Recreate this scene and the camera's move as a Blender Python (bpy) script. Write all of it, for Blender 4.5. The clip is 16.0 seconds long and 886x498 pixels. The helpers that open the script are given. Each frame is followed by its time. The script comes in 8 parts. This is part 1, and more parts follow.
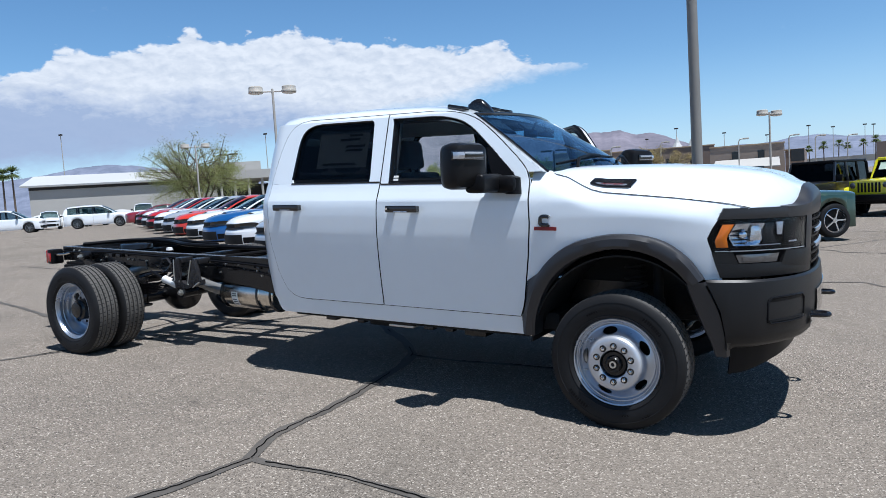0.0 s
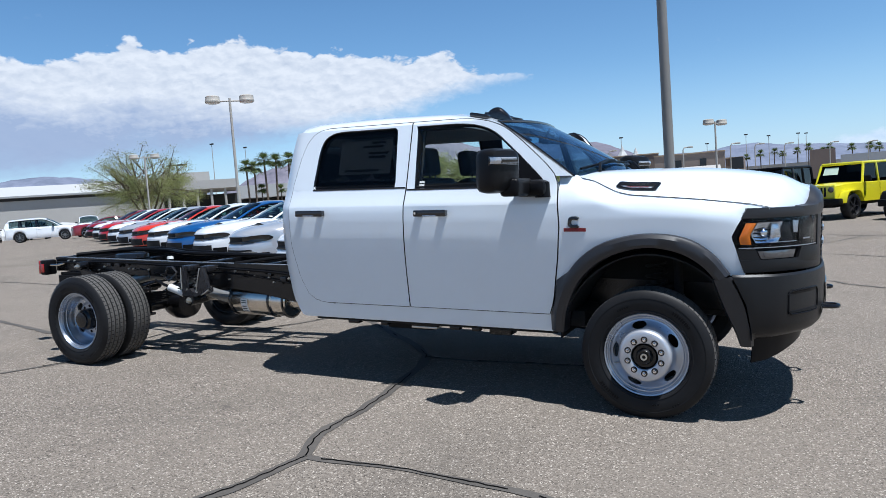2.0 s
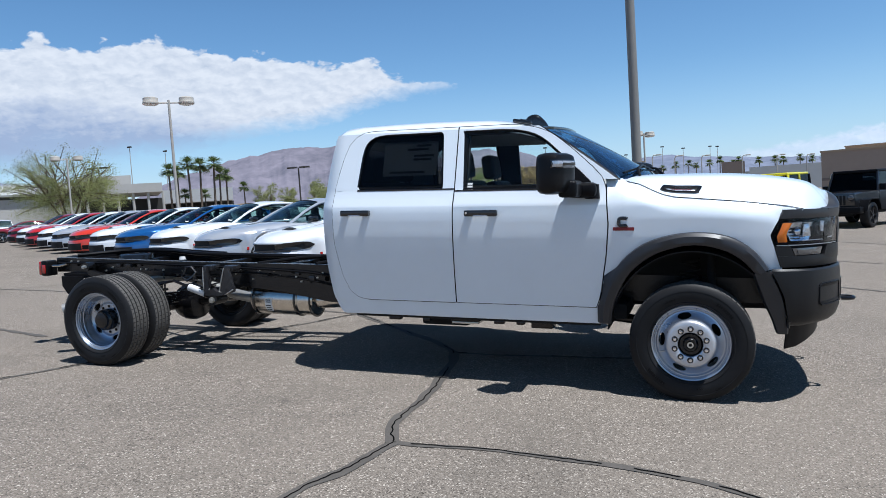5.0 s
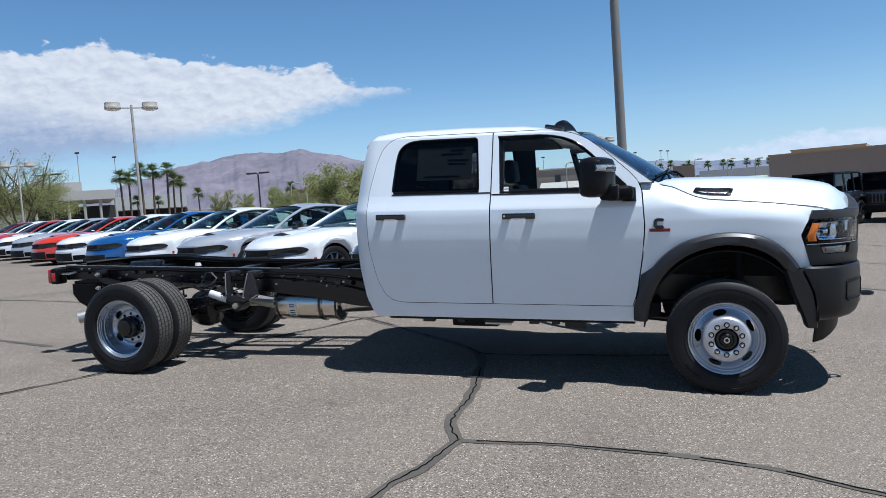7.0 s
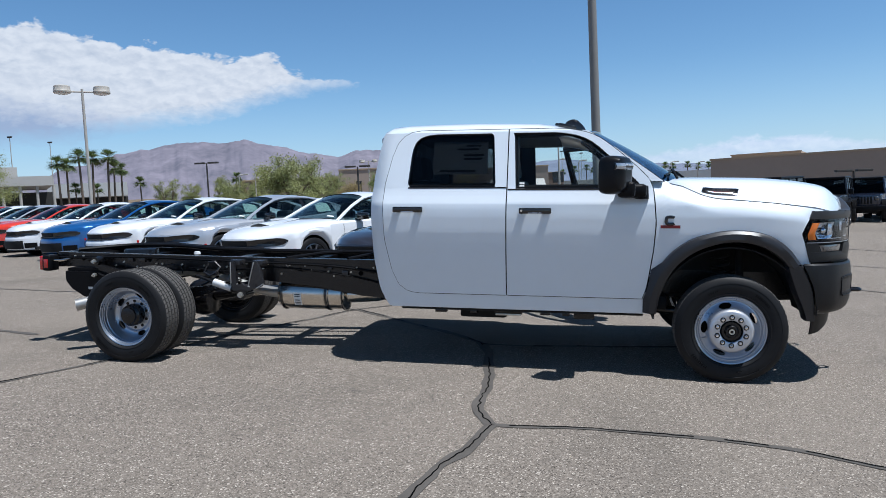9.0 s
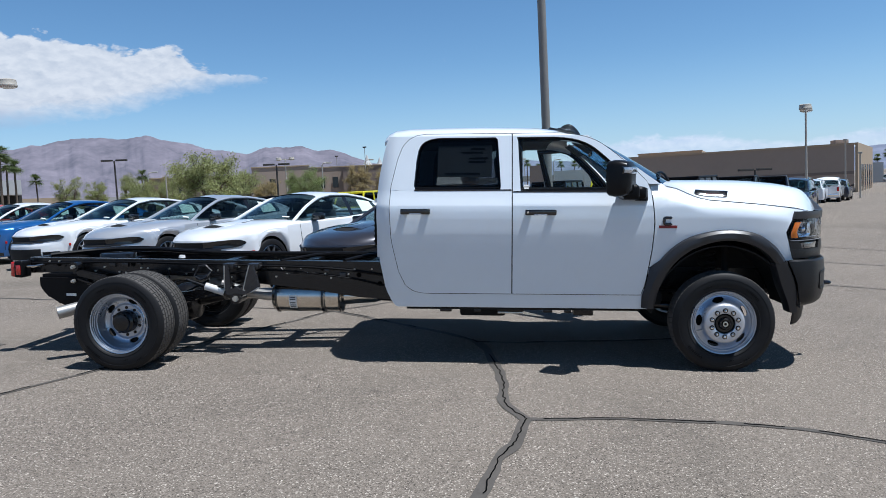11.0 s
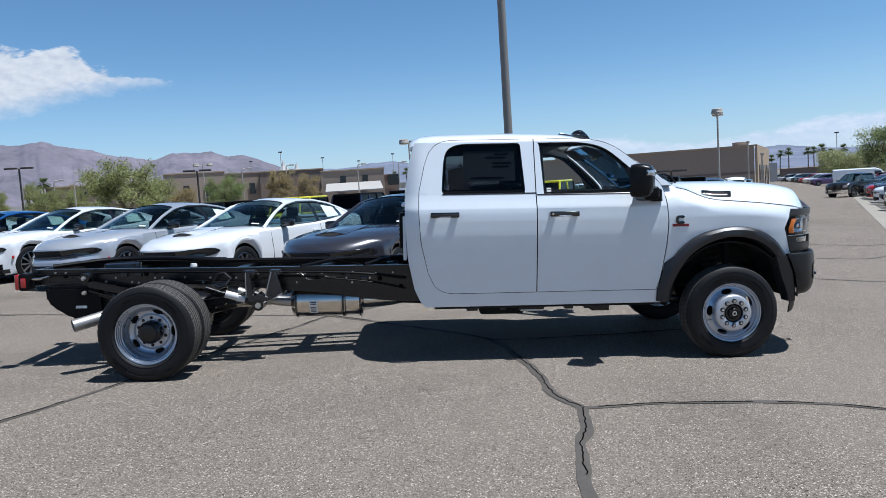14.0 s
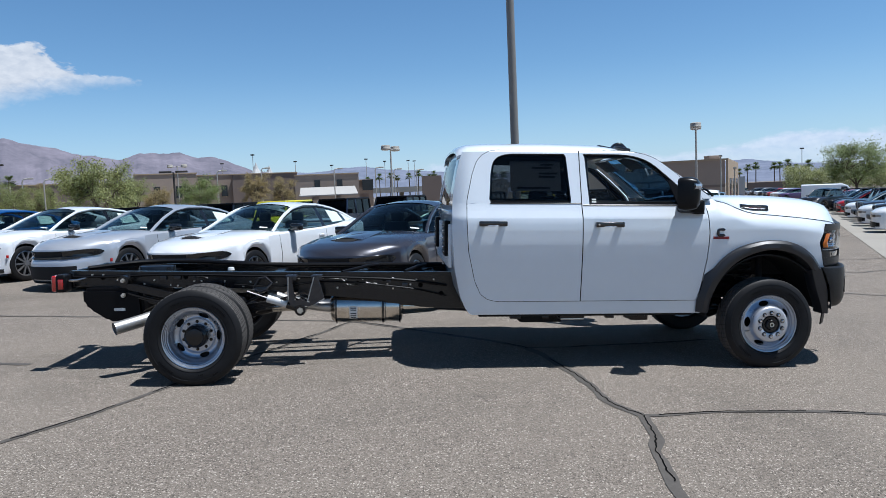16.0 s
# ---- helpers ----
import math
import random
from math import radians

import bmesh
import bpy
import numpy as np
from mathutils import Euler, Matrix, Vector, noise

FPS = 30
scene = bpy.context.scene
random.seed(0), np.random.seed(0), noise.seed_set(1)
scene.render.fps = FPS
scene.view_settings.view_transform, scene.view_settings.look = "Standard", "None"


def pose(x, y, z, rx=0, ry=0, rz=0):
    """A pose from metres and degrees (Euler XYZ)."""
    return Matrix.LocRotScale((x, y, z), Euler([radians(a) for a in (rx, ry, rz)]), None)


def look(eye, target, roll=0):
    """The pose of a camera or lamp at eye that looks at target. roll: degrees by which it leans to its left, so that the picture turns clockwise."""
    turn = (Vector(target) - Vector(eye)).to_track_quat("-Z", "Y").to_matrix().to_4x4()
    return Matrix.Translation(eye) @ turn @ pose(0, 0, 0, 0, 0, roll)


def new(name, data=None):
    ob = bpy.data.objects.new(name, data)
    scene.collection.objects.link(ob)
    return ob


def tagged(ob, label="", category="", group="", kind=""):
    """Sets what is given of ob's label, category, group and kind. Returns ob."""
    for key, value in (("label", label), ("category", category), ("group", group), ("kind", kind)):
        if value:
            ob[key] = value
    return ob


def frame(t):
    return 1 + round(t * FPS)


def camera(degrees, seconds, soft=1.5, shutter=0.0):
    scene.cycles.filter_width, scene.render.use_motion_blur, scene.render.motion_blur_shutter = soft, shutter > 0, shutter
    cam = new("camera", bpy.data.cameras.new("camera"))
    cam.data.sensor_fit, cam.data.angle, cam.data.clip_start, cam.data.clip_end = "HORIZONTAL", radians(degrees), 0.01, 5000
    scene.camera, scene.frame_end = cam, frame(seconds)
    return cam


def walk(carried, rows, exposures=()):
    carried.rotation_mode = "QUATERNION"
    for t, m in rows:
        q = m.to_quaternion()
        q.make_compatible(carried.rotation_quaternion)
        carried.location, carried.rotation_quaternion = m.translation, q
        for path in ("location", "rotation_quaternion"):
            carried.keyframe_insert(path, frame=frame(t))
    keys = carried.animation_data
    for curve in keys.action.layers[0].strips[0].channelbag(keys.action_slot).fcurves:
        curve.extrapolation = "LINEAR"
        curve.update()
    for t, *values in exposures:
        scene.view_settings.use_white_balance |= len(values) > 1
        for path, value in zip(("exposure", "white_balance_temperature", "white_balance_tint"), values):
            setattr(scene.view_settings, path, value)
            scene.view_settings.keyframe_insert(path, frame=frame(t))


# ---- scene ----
# ------------------------------------------------------------------ camera
cam = camera(63.9, 16.0, soft=0.4)
SLOPE = pose(0, 0, 0, 0, 2.635, 0)          # the patch of lot under the truck dips towards its nose
PATH = [
    (0, (1.253, -5.094, 1.46), (0.244, -3.374, 1.304), -3.7),
    (0.5, (1.198, -5.189, 1.465), (0.208, -3.458, 1.311), -3.7),
    (1, (1.075, -5.293, 1.453), (0.098, -3.554, 1.303), -3.9),
    (1.5, (0.948, -5.397, 1.464), (0.047, -3.617, 1.318), -4.0),
    (2, (0.856, -5.509, 1.462), (-0.027, -3.72, 1.323), -4.2),
    (2.5, (0.741, -5.658, 1.46), (-0.092, -3.845, 1.322), -3.9),
    (3, (0.676, -5.801, 1.475), (-0.124, -3.974, 1.337), -4.0),
    (3.5, (0.541, -5.866, 1.464), (-0.24, -4.029, 1.331), -2.5),
    (4, (0.352, -5.914, 1.469), (-0.4, -4.065, 1.34), -2.5),
    (4.2, (0.299, -5.942, 1.471), (-0.448, -4.091, 1.342), -3.1),
    (6.3, (-0.222, -6.363, 1.489), (-0.825, -4.46, 1.36), -3.2),
    (6.5, (-0.285, -6.374, 1.495), (-0.882, -4.469, 1.369), -3.3),
    (7, (-0.455, -6.423, 1.508), (-1.023, -4.51, 1.381), -4.1),
    (7.5, (-0.586, -6.475, 1.508), (-1.112, -4.549, 1.381), -3.5),
    (8, (-0.749, -6.583, 1.516), (-1.225, -4.645, 1.383), -3.6),
    (8.5, (-0.911, -6.675, 1.532), (-1.344, -4.728, 1.382), -3.5),
    (8.7, (-0.933, -6.681, 1.521), (-1.366, -4.734, 1.372), -3.0),
    (10.8, (-1.614, -6.944, 1.586), (-1.836, -4.963, 1.427), -3.0),
    (11, (-1.721, -6.946, 1.598), (-1.901, -4.961, 1.432), -2.9),
    (11.5, (-1.87, -7.009, 1.602), (-1.993, -5.023, 1.405), -3.1),
    (12, (-1.973, -7.046, 1.602), (-2.07, -5.058, 1.411), -3.1),
    (12.5, (-2.143, -7.064, 1.63), (-2.209, -5.074, 1.449), -3.6),
    (13, (-2.301, -7.089, 1.641), (-2.349, -5.096, 1.471), -3.4),
    (13.5, (-2.509, -7.132, 1.649), (-2.514, -5.139, 1.477), -3.7),
    (14, (-2.674, -7.191, 1.654), (-2.621, -5.199, 1.486), -3.7),
    (14.5, (-2.827, -7.222, 1.656), (-2.749, -5.231, 1.489), -3.1),
    (15, (-3.009, -7.231, 1.685), (-2.907, -5.241, 1.519), -3.9),
    (15.5, (-3.167, -7.217, 1.691), (-3.059, -5.227, 1.531), -2.4),
    (16, (-3.353, -7.206, 1.705), (-3.215, -5.217, 1.551), -2.5),
]
walk(cam, [(t, look(eye, target, roll)) for t, eye, target, roll in PATH],
     exposures=[(t, e, 5780, 9) for t, e in ((0, .42), (4, .40), (6.5, .30), (8.5, .27), (11, .26), (16, .26))])

# ------------------------------------------------------------------ light
SUN_DIR = (SLOPE.to_3x3() @ Vector((0.30, -0.09, 1.0))).normalized()
sun_data = bpy.data.lights.new("sun", "SUN")
sun_data.energy, sun_data.angle, sun_data.color = 5.0, radians(0.53), (1.0, 0.96, 0.9)
sun = new("sun", sun_data)
sun.matrix_world = look((0, 0, 60), (-SUN_DIR.x * 10, -SUN_DIR.y * 10, 60 - SUN_DIR.z * 10))


class Nodes:
    """Short-hand for building node trees."""

    def __init__(self, tree):
        self.t = tree

    def add(self, kind, **inputs):
        n = self.t.nodes.new(kind)
        for key, value in inputs.items():
            if key in n.inputs:
                self.put(n.inputs[key], value)
            else:
                setattr(n, key, value)
        return n

    def put(self, sock, value):
        if isinstance(value, bpy.types.NodeSocket):
            self.t.links.new(value, sock)
        else:
            sock.default_value = value

    def math(self, op, a, b=0.0, c=None, clamp=False):
        n = self.t.nodes.new("ShaderNodeMath")
        n.operation, n.use_clamp = op, clamp
        self.put(n.inputs[0], a)
        self.put(n.inputs[1], b)
        if c is not None:
            self.put(n.inputs[2], c)
        return n.outputs[0]

    def ramp(self, fac, *stops, linear=True):
        n = self.t.nodes.new("ShaderNodeValToRGB")
        n.color_ramp.interpolation = "LINEAR" if linear else "EASE"
        e = n.color_ramp.elements
        while len(e) < len(stops):
            e.new(0.5)
        for k, (p, c) in enumerate(stops):
            e[k].position = p
            e[k].color = (c, c, c, 1) if isinstance(c, (int, float)) else (*c, 1)
        self.put(n.inputs[0], fac)
        return n.outputs[0]

    def noise(self, vec, scale, detail=4.0, rough=0.55, distort=0.0):
        n = self.t.nodes.new("ShaderNodeTexNoise")
        if vec is not None:
            self.t.links.new(vec, n.inputs["Vector"])
        n.inputs["Scale"].default_value, n.inputs["Detail"].default_value = scale, detail
        n.inputs["Roughness"].default_value, n.inputs["Distortion"].default_value = rough, distort
        return n.outputs[0]

    def mix(self, fac, a, b, mode="MIX"):
        n = self.t.nodes.new("ShaderNodeMix")
        n.data_type, n.blend_type = "RGBA", mode
        self.put(n.inputs[0], fac)
        self.put(n.inputs[6], a if isinstance(a, bpy.types.NodeSocket) else (*a, 1))
        self.put(n.inputs[7], b if isinstance(b, bpy.types.NodeSocket) else (*b, 1))
        return n.outputs[2]

    def curve(self, x, points):
        """A soft curve through points of (x, y), both in 0 to 1."""
        n = self.t.nodes.new("ShaderNodeFloatCurve")
        c = n.mapping.curves[0]
        for k, (px, py) in enumerate(points):
            if k < 2:
                c.points[k].location = (px, py)
            else:
                c.points.new(px, py)
        for p in c.points:
            p.handle_type = "AUTO"
        n.mapping.update()
        self.put(n.inputs["Value"], x)
        return n.outputs[0]


def make_sky():
    world = bpy.data.worlds.new("desert_sky")
    scene.world = world
    world.use_nodes = True
    t = world.node_tree
    t.nodes.clear()
    n = Nodes(t)
    sky = t.nodes.new("ShaderNodeTexSky")
    sky.sky_type, sky.sun_disc = "NISHITA", False
    sky.sun_elevation = math.asin(SUN_DIR.z)
    sky.sun_rotation = math.atan2(SUN_DIR.x, SUN_DIR.y)
    sky.altitude, sky.air_density, sky.dust_density, sky.ozone_density = 900, 1.0, 0.15, 3.0
    tc = t.nodes.new("ShaderNodeTexCoord")
    sep = t.nodes.new("ShaderNodeSeparateXYZ")
    t.links.new(tc.outputs["Generated"], sep.inputs[0])
    x, y, z = sep.outputs
    az = n.math("MULTIPLY", n.math("ARCTAN2", x, y), 180 / math.pi)
    flat = n.math("SQRT", n.math("ADD", n.math("MULTIPLY", x, x), n.math("MULTIPLY", y, y)))
    el = n.math("MULTIPLY", n.math("ARCTAN2", z, flat), 180 / math.pi)
    ang = t.nodes.new("ShaderNodeCombineXYZ")
    for k, s in enumerate((az, n.math("MULTIPLY", el, 1.9))):
        t.links.new(s, ang.inputs[k])
    big = n.noise(ang.outputs[0], 0.22, 9, 0.60, 0.15)
    fine = n.noise(ang.outputs[0], 1.0, 8, 0.6, 0.35)
    wob = n.math("ADD", n.math("MULTIPLY", n.math("SUBTRACT", big, 0.5), 5.0), n.math("MULTIPLY", n.math("SUBTRACT", fine, 0.5), 3.4))
    # billows: rounded cells at two sizes, their tops towards the sun
    warp = t.nodes.new("ShaderNodeVectorMath")
    warp.operation = "ADD"
    t.links.new(ang.outputs[0], warp.inputs[0])
    bent = t.nodes.new("ShaderNodeCombineXYZ")
    for k, sc in enumerate((0.35, 0.5)):
        t.links.new(n.math("MULTIPLY", n.math("SUBTRACT", n.noise(ang.outputs[0], sc, 5, 0.6), 0.5), 2.4), bent.inputs[k])
    t.links.new(bent.outputs[0], warp.inputs[1])

    def puffs(vec):
        total = None
        for scale, amount in ((0.42, 1.0), (1.05, 0.5), (2.4, 0.25)):
            v = t.nodes.new("ShaderNodeTexVoronoi")
            v.feature = "SMOOTH_F1"
            v.inputs["Scale"].default_value = scale
            v.inputs["Smoothness"].default_value = 0.25
            t.links.new(vec, v.inputs["Vector"])
            one = n.math("MULTIPLY", n.math("SUBTRACT", 0.42, v.outputs["Distance"]), amount)
            total = one if total is None else n.math("ADD", total, one)
        return total
    puff = puffs(warp.outputs[0])
    # the thunderhead: its top, base and shaded underside as curves of azimuth, -75 to -15 degrees, elevation 0 to 20
    u = n.math("DIVIDE", n.math("ADD", az, 75.0), 60.0)

    def profile(table):
        return n.math("MULTIPLY", n.curve(u, [((a + 75) / 60, e / 20) for a, e in table]), 20.0)
    top = profile([(-75, 9.4), (-61, 10.3), (-59, 10.8), (-57, 11.8), (-54.7, 11.5), (-50, 12.6), (-48.2, 13.2), (-46.6, 12.6), (-41, 13.2), (-39.2, 12.6), (-32, 12.0), (-30.2, 11.9), (-28.7, 11.3), (-26.2, 11.7), (-24.6, 11.5), (-23.4, 10.6), (-19.6, 9.55), (-18.0, 9.1), (-15, 8.6)])
    base = profile([(-75, 1.5), (-61, 3.2), (-54, 3.6), (-46, 4.5), (-40, 5.2), (-36, 5.8), (-32, 6.4), (-28.5, 6.9), (-25.7, 7.7), (-22.9, 8.4), (-19.0, 9.2), (-15, 9.6)])
    shade = profile([(-75, 10.2), (-61, 9.7), (-54, 9.1), (-46.5, 8.8), (-40, 8.2), (-35.5, 7.3), (-31, 6.1), (-28, 5.0), (-15, 2.0)])
    over = n.math("ADD", n.math("SUBTRACT", top, el), n.math("ADD", n.math("MULTIPLY", puff, 1.1), n.math("MULTIPLY", wob, 0.16)))
    under = n.math("ADD", n.math("SUBTRACT", el, base), n.math("MULTIPLY", wob, 0.35))
    m_top = n.math("MULTIPLY", over, 3.2, clamp=True)
    m_base = n.math("MULTIPLY", n.math("ADD", under, 0.35), 0.65, clamp=True)
    thin = n.math("SUBTRACT", 1.0, n.math("MULTIPLY", n.math("SUBTRACT", over, 6.0), 0.10, clamp=True))
    thin = n.math("MAXIMUM", thin, 0.80)
    m1 = n.math("MULTIPLY", n.math("MULTIPLY", m_top, m_base), thin)
    # a low bank along the skyline, 0 to 40 degrees
    v = n.math("DIVIDE", n.math("ADD", az, 5.0), 60.0)
    top2 = n.math("MULTIPLY", n.curve(v, [(0, .05), (.1, .10), (.2, .145), (.32, .165), (.42, .12), (.52, .14), (.6, .18), (.7, .165), (.85, .19), (1, .17)]), 20.0)
    over2 = n.math("ADD", n.math("SUBTRACT", top2, el), n.math("MULTIPLY", wob, 0.28))
    m2 = n.math("MULTIPLY", n.math("MULTIPLY", over2, 2.2, clamp=True), n.math("MULTIPLY", n.math("ADD", el, 0.5), 0.3, clamp=True))
    edge = n.math("MULTIPLY", n.math("MULTIPLY", n.math("ADD", az, 6.0), 0.25, clamp=True), n.math("MULTIPLY", n.math("SUBTRACT", 75.0, az), 0.1, clamp=True))
    m2 = n.math("MULTIPLY", n.math("MULTIPLY", m2, edge), 0.85)
    # a few thin wisps high up
    wisp = n.math("MULTIPLY", n.math("SUBTRACT", n.noise(ang.outputs[0], 0.16, 7, 0.6, 0.8), 0.70), 2.0, clamp=True)
    mask = n.math("MAXIMUM", n.math("MAXIMUM", m1, m2), n.math("MULTIPLY", wisp, 0.5))
    # bright crowns, grey-blue base, thinning downwards
    shift = t.nodes.new("ShaderNodeVectorMath")
    shift.operation = "ADD"
    t.links.new(warp.outputs[0], shift.inputs[0])
    shift.inputs[1].default_value = (0.25, 0.60, 0)
    billow = n.math("ADD", n.math("MULTIPLY", n.math("SUBTRACT", puff, puffs(shift.outputs[0])), 0.75), n.math("MULTIPLY", n.math("SUBTRACT", fine, 0.5), 1.3))
    dim = n.math("MULTIPLY", n.math("ADD", n.math("SUBTRACT", shade, el), n.math("MULTIPLY", wob, 0.9)), 0.45, clamp=True)
    crown = n.mix(n.math("ADD", 0.70, billow, clamp=True), (6.3, 6.8, 7.6), (9.0, 9.1, 9.3))
    cloud = n.mix(n.math("MULTIPLY", dim, 0.92), crown, (4.0, 4.9, 6.7))
    low = n.math("MULTIPLY", n.math("SUBTRACT", az, -14.0), 1.0, clamp=True)
    bank = n.mix(n.math("ADD", 0.45, n.math("MULTIPLY", billow, 0.7), clamp=True), (6.6, 7.7, 9.4), (10.2, 10.4, 10.9))
    cloud = n.mix(low, cloud, bank)
    hs = t.nodes.new("ShaderNodeHueSaturation")
    hs.inputs["Saturation"].default_value, hs.inputs["Value"].default_value = 1.10, 1.30
    hs.inputs["Hue"].default_value = 0.494
    t.links.new(sky.outputs[0], hs.inputs["Color"])
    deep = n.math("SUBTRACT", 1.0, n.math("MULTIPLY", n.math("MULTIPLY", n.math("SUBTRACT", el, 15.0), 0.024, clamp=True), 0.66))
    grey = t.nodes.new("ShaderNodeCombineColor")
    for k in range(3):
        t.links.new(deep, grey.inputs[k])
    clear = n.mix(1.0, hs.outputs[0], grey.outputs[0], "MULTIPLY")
    haze = n.math("MULTIPLY", n.math("POWER", n.math("SUBTRACT", 1.0, n.math("MULTIPLY", n.math("MAXIMUM", el, 0.0), 0.1, clamp=True)), 1.5), 0.65)
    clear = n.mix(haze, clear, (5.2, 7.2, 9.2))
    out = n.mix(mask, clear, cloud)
    bg = t.nodes.new("ShaderNodeBackground")
    bg.inputs["Strength"].default_value = 0.070
    t.links.new(out, bg.inputs[0])
    w = t.nodes.new("ShaderNodeOutputWorld")
    t.links.new(bg.outputs[0], w.inputs[0])


make_sky()

# ------------------------------------------------------------------ materials
def material(name, colour, rough=0.5, metal=0.0, coat=0.0, vary=0.08, scale=6.0, bump=0.0, bump_scale=120.0,
             spec=0.5, grime=0.0, transmission=0.0, emit=None, emit_strength=0.0, random_tint=0.0, sheen=0.0):
    """A surface with a base colour that varies at two scales, uneven gloss and fine relief."""
    m = bpy.data.materials.new(name)
    m.use_nodes = True
    t = m.node_tree
    t.nodes.clear()
    n = Nodes(t)
    out = t.nodes.new("ShaderNodeOutputMaterial")
    b = t.nodes.new("ShaderNodeBsdfPrincipled")
    t.links.new(b.outputs[0], out.inputs[0])
    tc = t.nodes.new("ShaderNodeTexCoord").outputs["Object"]
    wide = n.noise(tc, scale * 0.25, 3, 0.6)
    fine = n.noise(tc, scale * 4, 5, 0.65)
    both = n.math("ADD", n.math("MULTIPLY", wide, 0.6), n.math("MULTIPLY", fine, 0.4))
    lo = tuple(max(0.0, c * (1 - vary)) for c in colour)
    hi = tuple(min(1.0, c * (1 + vary)) for c in colour)
    col = n.mix(n.ramp(both, (0.3, 0.0), (0.7, 1.0)), lo, hi)
    if grime:
        dust = n.ramp(n.noise(tc, scale * 0.9, 8, 0.7, 0.6), (0.45, 0.0), (0.75, grime))
        col = n.mix(dust, col, (0.30, 0.26, 0.21))
    if random_tint:
        info = t.nodes.new("ShaderNodeObjectInfo").outputs["Random"]
        col = n.mix(n.math("MULTIPLY", info, random_tint), col, tuple(c * 0.55 for c in colour))
    t.links.new(col, b.inputs["Base Color"])
    r = n.math("ADD", rough * 0.85, n.math("MULTIPLY", both, rough * 0.3), clamp=True)
    t.links.new(r, b.inputs["Roughness"])
    b.inputs["Metallic"].default_value = metal
    b.inputs["Coat Weight"].default_value = coat
    b.inputs["Coat Roughness"].default_value = 0.04
    b.inputs["Specular IOR Level"].default_value = spec
    b.inputs["Transmission Weight"].default_value = transmission
    b.inputs["Sheen Weight"].default_value = sheen
    if emit:
        b.inputs["Emission Color"].default_value = (*emit, 1)
        b.inputs["Emission Strength"].default_value = emit_strength
    if bump:
        bp = t.nodes.new("ShaderNodeBump")
        bp.inputs["Strength"].default_value = bump
        bp.inputs["Distance"].default_value = 0.004
        t.links.new(n.noise(tc, bump_scale, 4, 0.6), bp.inputs["Height"])
        t.links.new(bp.outputs[0], b.inputs["Normal"])
    return m


def paint(name, colour, flake=0.0, rough=0.3):
    return material(name, colour, rough=rough, metal=flake, coat=1.0, vary=0.02, scale=2.0, grime=0.04)


def glass(name, tint, clear, ior=1.5):
    """Car glass: a clear part that lets the view through, a tinted body, and real reflections."""
    m = bpy.data.materials.new(name)
    m.use_nodes = True
    t = m.node_tree
    t.nodes.clear()
    n = Nodes(t)
    out = t.nodes.new("ShaderNodeOutputMaterial")
    see = t.nodes.new("ShaderNodeBsdfTransparent")
    see.inputs[0].default_value = (*[c * clear for c in tint], 1)
    gl = t.nodes.new("ShaderNodeBsdfGlossy")
    gl.inputs["Roughness"].default_value = 0.02
    lw = t.nodes.new("ShaderNodeLayerWeight")
    lw.inputs[0].default_value = 0.5
    f0 = ((ior - 1) / (ior + 1)) ** 2
    gloss = n.math("ADD", f0, n.math("MULTIPLY", n.math("POWER", lw.outputs["Facing"], 5.0), 1 - f0), clamp=True)
    mx = t.nodes.new("ShaderNodeMixShader")
    t.links.new(gloss, mx.inputs[0])
    t.links.new(see.outputs[0], mx.inputs[1])
    t.links.new(gl.outputs[0], mx.inputs[2])
    t.links.new(mx.outputs[0], out.inputs[0])
    return m


